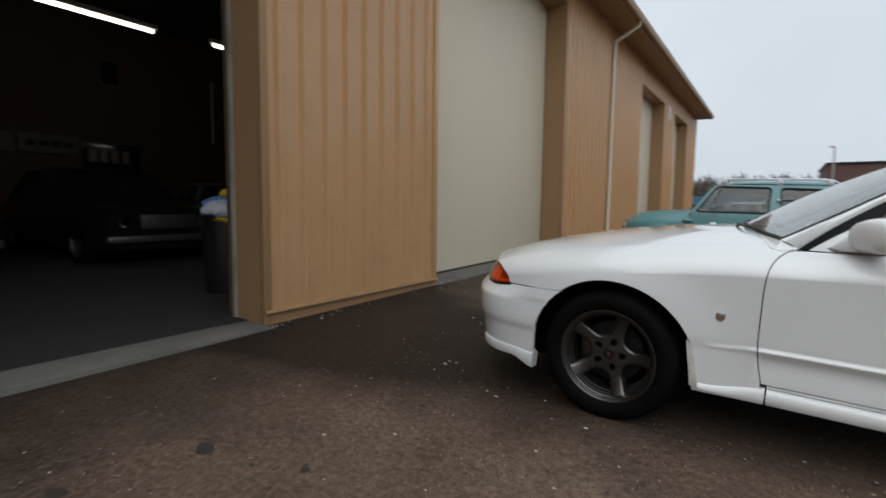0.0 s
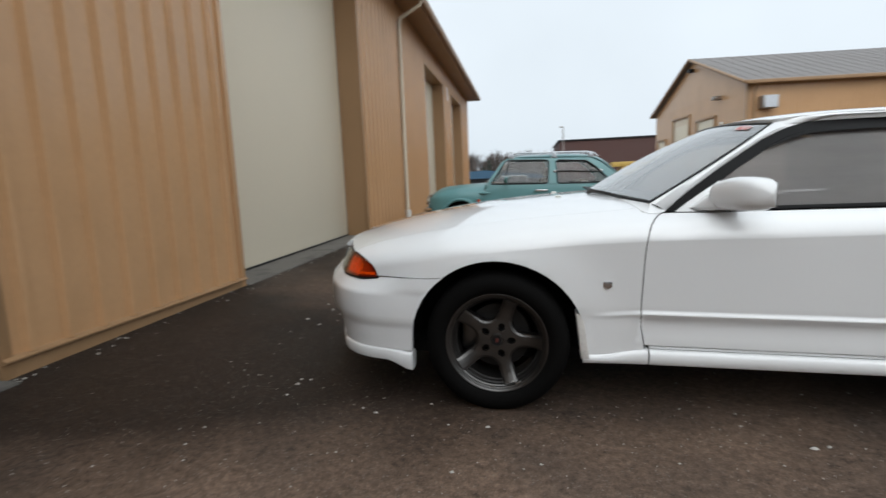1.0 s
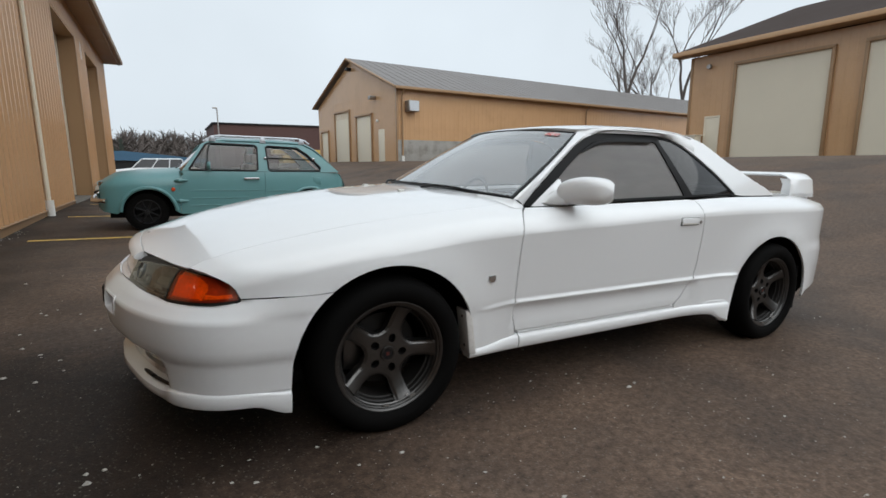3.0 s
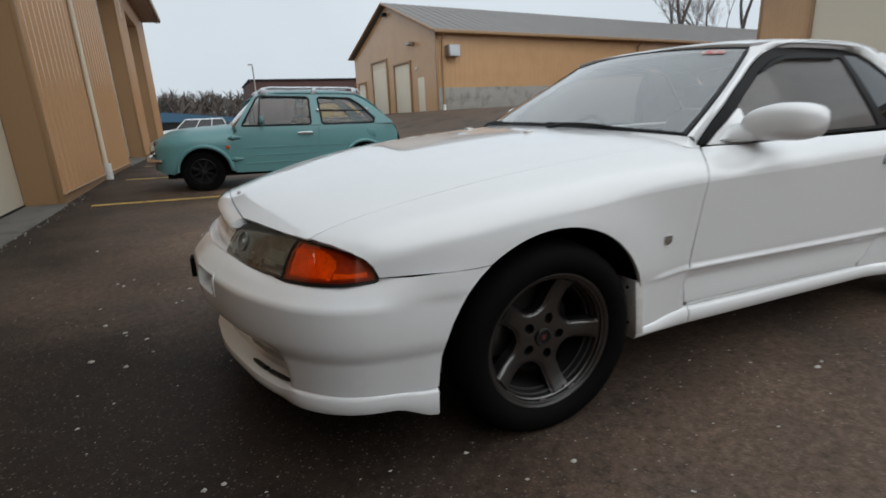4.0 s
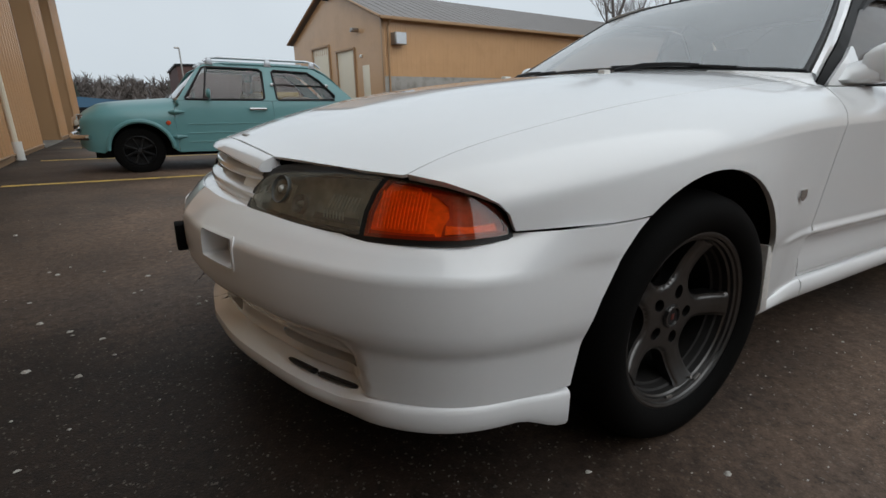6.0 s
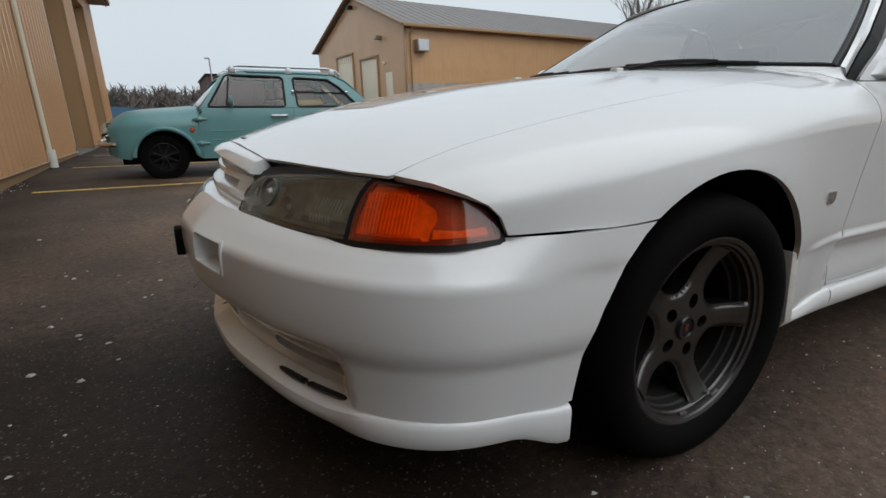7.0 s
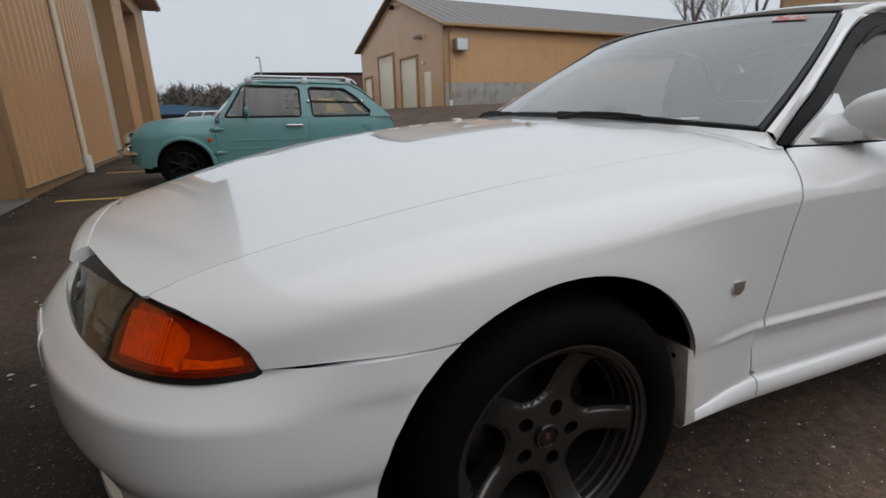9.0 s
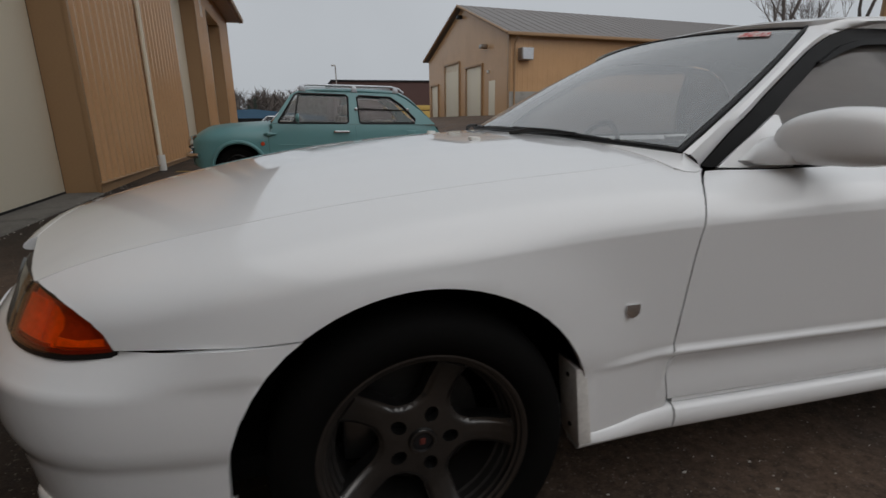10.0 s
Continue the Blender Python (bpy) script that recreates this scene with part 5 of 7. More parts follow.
def cabin(car, doors):
    # windscreen, pillars
    panel("windscreen", [(-0.97, 0.03), (0.97, 0.03), (0.97, 0.97), (-0.97, 0.97)], screen, MILKY, car, 0.07, 0.005, 0.0, flip=True)
    rim_bars = [[screen(p, 0.012) for p in np.linspace(-0.985, 0.985, 30)], [screen(p, 0.985) for p in np.linspace(-0.985, 0.985, 30)], [screen(-0.985, q) for q in np.linspace(0.0, 1, 14)], [screen(0.985, q) for q in np.linspace(0.0, 1, 14)]]
    for k, line in enumerate(rim_bars):
        part("screen_seal", sweep(line, 0.004, 8), TRIM, car)
    for sg in (-1, 1):
        panel("screen_band", [(sg * 0.945, 0.02), (sg * 0.99, 0.02), (sg * 0.99, 0.975), (sg * 0.95, 0.975)], lambda p, q: tuple(Vector(screen(p, q)) + Vector((0.004, 0, -0.007))), TRIM, car, 0.06, 0.003, 0.0, flip=True)
    panel("screen_band", [(-0.97, 0.0), (0.97, 0.0), (0.93, 0.05), (0.6, 0.02), (-0.6, 0.02), (-0.93, 0.05)], lambda p, q: tuple(Vector(screen(p, q)) + Vector((0.004, 0, -0.007))), TRIM, car, 0.06, 0.003, 0.0, flip=True)
    panel("sticker", [(-0.86, 0.90), (-0.70, 0.895), (-0.69, 0.93), (-0.76, 0.955), (-0.85, 0.945)], lambda p, q: tuple(Vector(screen(p, q)) + Vector((-0.002, 0, 0.004))), STICKER, car, 0.03, 0.001, 0.0, flip=True, label="faded red and white windscreen sticker")
    part("cowl", loft([[(screen(p, 0.0)[0] - 0.11 + 0.02 * abs(p), 0.69 * p, top_z(0.5, 0.69 * p) - 0.028), tuple(Vector(screen(p, 0.02)) + Vector((0, 0, -0.012)))] for p in np.linspace(-1, 1, 24)]), TRIM, car, "black cowl panel")
    for sg in (-1, 1):
        rows = []
        for k in range(15):
            t = k / 14
            a = Vector(screen(0.66 + 0.34 * t, 0.0)) + Vector((0.002, 0, -0.003))
            y = 0.47 + 0.265 * t
            x = interp(y, [(0.47, 0.520), (0.5, 0.532), (0.64, 0.572), (0.69, 0.583), (0.735, 0.600)])
            b = Vector((x, y, (hood(x, y)[2] if y < 0.685 else top_z(x, y)) + 0.0015))
            rows.append([(q.x, sg * q.y, q.z) for q in (a, a.lerp(b, 0.35) - Vector((0, 0, 0.004 * t)), a.lerp(b, 0.7) - Vector((0, 0, 0.004 * t)), b, b - Vector((0.004, 0, 0.006)))])
        foot = glass_side(0.694, 0.881)
        for k, (x, z) in enumerate(((0.618, 0.872), (0.634, 0.871), (0.652, 0.871), (0.672, 0.8745))):
            a, b = Vector(screen(1.0, 0.0)).lerp(Vector((foot[0], -foot[1], foot[2])), k / 3), Vector(side(x, z))
            b.y = -b.y
            rows.append([(q.x, sg * q.y, q.z) for q in (a, a.lerp(b, 0.35) - Vector((0, 0.002, 0.003)), a.lerp(b, 0.7) - Vector((0, 0.002, 0.003)), b + Vector((0, 0.001, 0.001)), b - Vector((0, 0.006, 0.004)))])
        part("cowl_corner", loft(rows), PAINT, car)
    upper = [(0.694, 0.880), (0.78, 0.958), (0.88, 1.036), (0.985, 1.107), (1.09, 1.172), (1.19, 1.218), (1.28, 1.243), (1.42, 1.256)]
    for sg in (1, -1):
        m = lambda p: (p[0], p[1] * sg, p[2])
        brow = cat(upper[:7], 6)
        # painted pillar from the screen to the black window frame
        rows = []
        for k in range(25):
            t = k / 24
            a = Vector(screen(-1.0, t))
            q, _ = along(brow, t * length_of(brow))
            x, z = q.x, q.y
            b = Vector(glass_side(x, z)) + Vector((0, 0.004, 0))
            out = Vector((-0.25, -0.75, 0.4)).normalized() * (0.012 - 0.009 * soft((t - 0.85) / 0.15))
            rows.append([m(a + Vector((0.02, 0.02, -0.02))), m(a), m(a.lerp(b, 0.3) + out), m(a.lerp(b, 0.7) + out), m(b), m(b + Vector((0.01, 0.03, -0.01)))])
        part("front_pillar", loft(rows), PAINT, car)
        # side glass and frames
        g = lambda x, z: m(glass_side(x, z))
        gin = lambda o: (lambda x, z: m((lambda p: (p[0], p[1] + o, p[2]))(glass_side(x, z))))
        fr_out = upper + [(1.72, 1.255), (1.885, 1.238), (1.97, 1.205), (2.057, 1.152), (2.2, 1.052), (2.362, belt(2.36) + 0.003)] + [(x, belt(x)) for x in np.linspace(2.3, 0.715, 16)]
        door_g = [(0.775, belt(0.775) + 0.012), (0.905, 1.000), (0.985, 1.060), (1.095, 1.131), (1.18, 1.174), (1.27, 1.196), (1.39, 1.210), (1.695, 1.224), (1.735, 1.210), (1.775, 1.08), (1.842, belt(1.84) + 0.012)] + [(x, belt(x) + 0.014) for x in np.linspace(1.8, 0.86, 9)]
        quarter_g = [(1.765, 1.225), (1.778, 1.240), (1.875, 1.228), (1.96, 1.195), (2.045, 1.142), (2.19, 1.042), (2.330, belt(2.33) + 0.012)] + [(x, belt(x) + 0.012) for x in np.linspace(2.26, 1.97, 4)] + [(1.918, belt(1.92) + 0.012), (1.838, 1.06)]
        panel("window_frame", fr_out, gin(0.0), FRAME, car, 0.04, 0.012, 0.001, [door_g, quarter_g], flip=(sg == -1), label="black window surround")
        panel("door_glass", door_g, gin(0.008), TINT, car, 0.06, 0.004, -0.004, flip=(sg == -1), label="dark tinted side window")
        panel("quarter_glass", quarter_g, gin(0.004), TINTDARK, car, 0.06, 0.004, -0.004, flip=(sg == -1), label="dark tinted quarter window")
        part("rain_visor", loft([[m(glass_side(x, z)), m(Vector(glass_side(x, z)) + Vector((0, -0.012, 0.0))), m(Vector(glass_side(x, z - d)) + Vector((0, -0.012, 0)))] for x, z, d in ((1.10, 1.140, 0.006), (1.20, 1.188, 0.016), (1.28, 1.208, 0.014), (1.36, 1.219, 0.018), (1.5, 1.227, 0.02), (1.66, 1.231, 0.02), (1.712, 1.226, 0.004))]), FRAME, car, "black rain visor")
        # rear pillar
        cp = [(1.86, 1.246), (1.887, 1.240), (1.972, 1.207), (2.059, 1.154), (2.202, 1.054), (2.366, belt(2.36) + 0.003)] + [(x, belt(x) - 0.004) for x in np.linspace(2.45, 2.86, 6)] + [(2.76, 0.966), (2.65, 1.004), (2.53, 1.054), (2.38, 1.122), (2.2, 1.230), (2.08, 1.266), (1.96, 1.285), (1.87, 1.290)]
        panel("rear_pillar", cp, gin(-0.003), PAINT, car, 0.04, 0.02, 0.0, flip=(sg == -1))
        # mirror
        mirror_of(doors[0 if sg == 1 else 1], sg)
        # handle
        w = side_width(1.72, 0.785)
        part("door_handle", box(1.655, 1.80, sg * -(w + 0.002) - 0.008, sg * -(w + 0.002) + 0.008, 0.775, 0.813, 0.006), PAINT, doors[0 if sg == 1 else 1])
        part("lock", lathe([(0, 0), (0.009, 0), (0.009, sg * 0.01)], 12, "y", (1.822, sg * -(w + 0.004), 0.788)), STEEL, doors[0 if sg == 1 else 1])
        part("handle_seam", box(1.6525, 1.8025, sg * -(w + 0.001) - 0.003, sg * -(w + 0.001) + 0.003, 0.7725, 0.8155, 0.003), TRIM, doors[0 if sg == 1 else 1])
        part("handle_recess", box(1.665, 1.78, sg * -(w + 0.0085) - 0.002, sg * -(w + 0.0085) + 0.002, 0.778, 0.787, 0.0015), FLAP, doors[0 if sg == 1 else 1])
    for sg in (-1, 1):
        rows = []
        for x in np.linspace(1.15, 2.06, 26):
            a = roof(x, interp(x, [(1.15, 0.515), (1.2, 0.54), (1.32, 0.556), (1.8, 0.562), (2.06, 0.552)]))
            zt = interp(x, [(1.14, 1.196), (1.20, 1.2225), (1.28, 1.244), (1.42, 1.257), (1.72, 1.256), (1.885, 1.239), (1.97, 1.206), (2.06, 1.152)])
            c = glass_side(x, zt)
            sink = 0.010 * soft((x - 1.95) / 0.10) + 0.016 * (1 - soft((x - 1.15) / 0.13))
            yo = max(a[1] + 0.012, -c[1]) + 0.002 - sink
            rows.append([(x, sg * a[1], a[2] + 0.001 - sink), (x, sg * (a[1] + 0.009), a[2] - 0.005 - sink), (x, sg * yo, (a[2] + zt) / 2 - sink), (x, sg * (-c[1] + 0.005 - 1.5 * sink), zt + 0.001 + 0.3 * sink), (x, sg * (-c[1] - 0.01 - sink), zt)])
        part("roof_rail", loft(rows), PAINT, car, "", 60)
    # roof
    ry = 0.575
    edge = [(1.082, 0.0), (1.098, 0.25), (1.125, 0.42), (1.152, 0.525), (1.20, 0.55), (1.30, 0.562), (1.6, ry), (1.9, 0.572), (2.05, 0.562), (2.17, 0.54), (2.13, 0.3), (2.11, 0.0)]
    ring = [(x, -y) for x, y in edge] + [(x, y) for x, y in edge[::-1]][1:-1]
    panel("roof", ring, roof, PAINT, car, 0.06, 0.03, 0.0)
    rows = []
    for p in np.linspace(-1, 1, 16):
        a, b = Vector(roof(2.11 + 0.06 * p * p, 0.54 * p)), Vector((2.88 - 0.05 * p * p, 0.63 * p, 0.962 - 0.03 * p * p))
        k = 1 - p * p
        rows.append([a + Vector((0, 0, -0.008)), a.lerp(b, 0.35) + Vector((0.02, 0, 0.025)) * k - Vector((0, 0, 0.02 - 0.02 * k)), a.lerp(b, 0.7) + Vector((0.01, 0, 0.02)) * k - Vector((0, 0, 0.02 - 0.02 * k)), b])
    part("rear_glass", loft(rows), TINTDARK, car, "dark rear glass")
    # seats, dashboard, wheel
    part("dashboard", loft([[(0.62, y, 0.80), (0.60, y, 0.895), (0.72, y, 0.915 + 0.02 * math.exp(-((y + 0.36) / 0.2) ** 2 * 0 - ((y - 0.36) / 0.2) ** 2)), (1.0, y, 0.90), (1.08, y, 0.86), (1.08, y, 0.6)] for y in np.linspace(-0.66, 0.66, 20)]), CABIN, car)
    bm = bmesh.new()
    ringv = []
    for k in range(28):
        a = 2 * math.pi * k / 28
        c = Vector((1.09, 0.385 + 0.172 * math.cos(a), 0.812 + 0.172 * math.sin(a) * 0.9))
        c.x += 0.06 * math.sin(a)
        ringv.append([bm.verts.new(c + Vector((0.014 * math.cos(b), 0.014 * math.sin(b) * math.cos(a), 0.014 * math.sin(b) * math.sin(a)))) for b in (0, 1.57, 3.14, 4.71)])
    for k in range(28):
        for j in range(4):
            bm.faces.new((ringv[k][j], ringv[k][(j + 1) % 4], ringv[(k + 1) % 28][(j + 1) % 4], ringv[(k + 1) % 28][j]))
    part("steering_wheel", bm, TRIM, car)
    for y in (-0.36, 0.36):
        seat = part("seat", box(1.35, 1.85, y - 0.25, y + 0.25, 0.35, 0.55, 0.06, seg=3), CABIN, car)
        part("backrest", loft([[(1.75 + 0.28 * t, y + 0.235 * (1 - 0.25 * t ** 4) * c, 0.5 + 0.5 * t + (0.0)) if b == 0 else (1.87 + 0.26 * t, y + 0.23 * (1 - 0.25 * t ** 4) * c, 0.5 + 0.5 * t) for b, c in ((0, -1), (0, 1), (1, 1), (1, -1))] for t in np.linspace(0, 1, 8)], True, True), CABIN, seat)
        part("headrest", box(1.99, 2.10, y - 0.13, y + 0.13, 1.01, 1.15, 0.035, seg=3), CABIN, seat)
    part("cabin_floor", box(0.6, 2.9, -0.70, 0.70, 0.27, 0.36), CABIN, car)
    part("rear_seat", box(2.25, 2.6, -0.6, 0.6, 0.36, 0.92, 0.06), CABIN, car)
    part("parcel_shelf", box(2.5, 3.0, -0.62, 0.62, 0.90, 0.925), CABIN, car)
    part("firewall", box(0.52, 0.60, -0.70, 0.70, 0.26, 0.86), DARK, car)
    # wipers
    for y0, y1 in ((-0.17, -0.54), (0.53, 0.16)):
        at = lambda y, q, dx, dz: Vector(screen(y / 0.71, q)) + Vector((dx, 0, dz))
        wp = part("wiper", sweep([at(y0, 0.0, -0.03, -0.004), at(y0 - 0.10, 0.0, -0.025, 0.012), at(y0 - 0.2, 0.0, -0.02, 0.014), at(y1 + 0.1, 0.01, -0.015, 0.010)], [0.007, 0.008, 0.007, 0.004], 8), TRIM, car)
        part("blade", sweep([at(y0 + 0.04, 0.02, -0.012, 0.004), at((y0 + y1) / 2, 0.02, -0.012, 0.006), at(y1, 0.012, -0.012, 0.004)], 0.0042, 6), TRIM, wp)


def mirror_of(door, sg):
    m = lambda p: (p[0], p[1] * sg, p[2])
    rows = []
    for t in np.linspace(0, 1, 19):
        y = -0.748 - 0.222 * t
        e = (1 - abs(2 * t - 1) ** 3.2) ** 0.5
        rx, rz = 0.070 * e + 0.004, 0.062 * e * (0.86 + 0.14 * min(1, t * 2.2)) + 0.003
        cx, cz = 0.884 + 0.104 * t, 0.945 + 0.012 * min(1, t * 2)
        ring = []
        for k in range(24):
            a = 2 * math.pi * k / 24
            c, q = math.cos(a), math.sin(a)
            ex = abs(c) ** 0.7 * (1 if c > 0 else -1)
            ez = abs(q) ** 0.7 * (1 if q > 0 else -1)
            ring.append(m((cx + rx * min(ex, 0.5), y, cz + rz * ez)))
        rows.append(ring)
    mm = part("mirror", loft(rows, True, True), PAINT, door, "white wing mirror")
    gl = [(0.884 + 0.104 * t + 0.0355, -0.748 - 0.222 * t) for t in (0.12, 0.88)]
    part("mirror_glass", loft([[m((x, y, 0.910)), m((x, y, 1.0)), m((x + 0.004, y, 1.0)), m((x + 0.004, y, 0.910))] for x, y in gl], True, True), CHROME, mm)
    sail = [(0.727, belt(0.73) + 0.001), (0.778, 0.920), (0.844, 0.968), (0.897, 1.003), (0.912, 1.002), (0.925, 0.94), (0.935, belt(0.93) - 0.002), (0.85, belt(0.85) - 0.002)]
    panel("mirror_sail", sail, lambda x, z: m((glass_side(x, z)[0], glass_side(x, z)[1] - 0.014, z)), PAINT, mm, 0.03, 0.012, 0.0, flip=(sg == -1))
    arm = []
    for t in np.linspace(0, 1, 6):
        y = -0.725 - 0.085 * t
        x0, x1, z0, z1 = 0.770 + 0.075 * t, 0.945 + 0.008 * t, 0.882 + 0.010 * t, 0.945 + 0.030 * t
        arm.append([m(p) for p in ((x0 + 0.012, y, z0), (x1, y, z0), (x1, y, z1), (x0 + 0.075 - 0.045 * t, y, z1), (x0 + 0.045 - 0.03 * t, y, z1 - 0.022), (x0, y, z0 + 0.012))])
    part("mirror_arm", loft(arm, True, True), PAINT, mm, "", 80)


def rear_end(car):
    lid = [(2.84, -0.66), (3.3, -0.68), (3.45, -0.62), (3.55, -0.3), (3.57, 0.0), (3.55, 0.3), (3.45, 0.62), (3.3, 0.68), (2.84, 0.66), (2.88, 0.3), (2.89, 0.0), (2.88, -0.3)]
    panel("boot_lid", lid, top, PAINT, car, 0.06, 0.02)
    part("tail_panel", loft([[(plan_x(s), -sg * side_width(s, z), z) for z in (0.30, 0.5, 0.7, 0.85)] for sg in (1, -1) for s in ((3.5, 3.7, 3.85, 3.93) if sg == 1 else (3.93, 3.85, 3.7, 3.5))]), PAINT, car)
    for y in (-0.47, -0.25, 0.25, 0.47):
        part("tail_lamp", lathe([(0, 3.60), (0.07, 3.598), (0.078, 3.585), (0.08, 3.5)], 28, "x", (0, y, 0.70)), RED, car, "round red tail lamp")
    wing = []
    for a in np.linspace(-1, 1, 41):
        k = max(0.0, (abs(a) - 0.84) / 0.16)
        turn = k * 1.45
        y = math.copysign(0.60 + 0.085 * math.sin(turn) if k else 0.60 * abs(a) / 0.84, a)
        drop = 0.085 * (1 - math.cos(turn)) + (0.055 * max(0, k - 0.75) / 0.25)
        x, z = 3.045 + 0.012 * k, 1.058 - drop
        nrm = Vector((0, math.copysign(math.sin(turn), a), math.cos(turn)))
        wing.append([tuple(Vector((x + dx, y, z)) + nrm * h) for dx, h in ((0, 0), (0.02, 0.010), (0.12, 0.016), (0.24, 0.018), (0.27, 0.012), (0.275, -0.004), (0.2, -0.016), (0.06, -0.016), (0.01, -0.010))])
    w = part("rear_wing", loft(wing, True, True), PAINT, car)
    for sg in (-1, 1):
        part("wing_post", loft([[(x0, sg * y0, z), (x1, sg * y0, z), (x1, sg * (y0 + 0.055), z), (x0, sg * (y0 + 0.055), z)] for z, x0, x1, y0 in ((0.905, 3.03, 3.345, 0.632), (0.95, 3.03, 3.34, 0.632), (0.99, 3.045, 3.33, 0.628), (1.03, 3.06, 3.315, 0.60))], True, True), PAINT, w)


build_coupe()


# ---- the teal hatchback ----
T_PLAN = [(-0.60, 0.40), (-0.585, 0.52), (-0.55, 0.60), (-0.45, 0.69), (-0.3, 0.745), (0.0, 0.775), (0.5, 0.785), (1.6, 0.785), (2.3, 0.775), (2.6, 0.745), (2.8, 0.69), (2.9, 0.60), (2.94, 0.5), (2.95, 0.4)]
T_TOP = [(-0.6, 0.66), (-0.55, 0.72), (-0.47, 0.775), (-0.36, 0.83), (-0.085, 0.868), (0.26, 0.892), (0.5, 0.91), (2.3, 0.92), (2.6, 0.90), (2.95, 0.80)]


def t_width(x, z):
    w = interp(x, T_PLAN)
    w -= 0.10 * max(0.0, 0.42 - z) ** 1.5
    h = interp(x, T_TOP)
    k = min(max((z - 0.58) / (h - 0.58), 0.0), 0.999)
    w *= (1 - 0.75 * k ** 3.2) ** 0.5 if x < 0.45 else 1 - 0.05 * k ** 2
    return w


def t_side(x, z):
    return (x, -t_width(x, z), z)


def t_hood(x, y):
    h = interp(x, T_TOP)
    w = interp(x, T_PLAN)
    return (x, y, 0.58 + (h - 0.58) * max(1 - min(abs(y) / w, 0.999) ** 3.0, 0.02) ** 0.45)


def t_glass(x, z):
    t = (z - 0.88) / 0.46
    return (x, -(0.745 - 0.12 * t - 0.05 * t * t - 0.02 * max(0, x - 1.8) ** 2), z)


def t_roof(x, y):
    zr = interp(x, [(0.80, 1.20), (0.92, 1.295), (1.1, 1.315), (2.2, 1.30), (2.38, 1.22), (2.6, 1.05), (2.85, 0.82)])
    h = interp(x, [(0.80, 1.28), (0.92, 1.345), (1.1, 1.372), (1.7, 1.385), (2.2, 1.37), (2.4, 1.31), (2.6, 1.15), (2.85, 0.90)])
    return (x, y, zr + (h - zr) * max(1 - min(abs(y) / 0.62, 0.999) ** 2.6, 1e-3) ** 0.5)


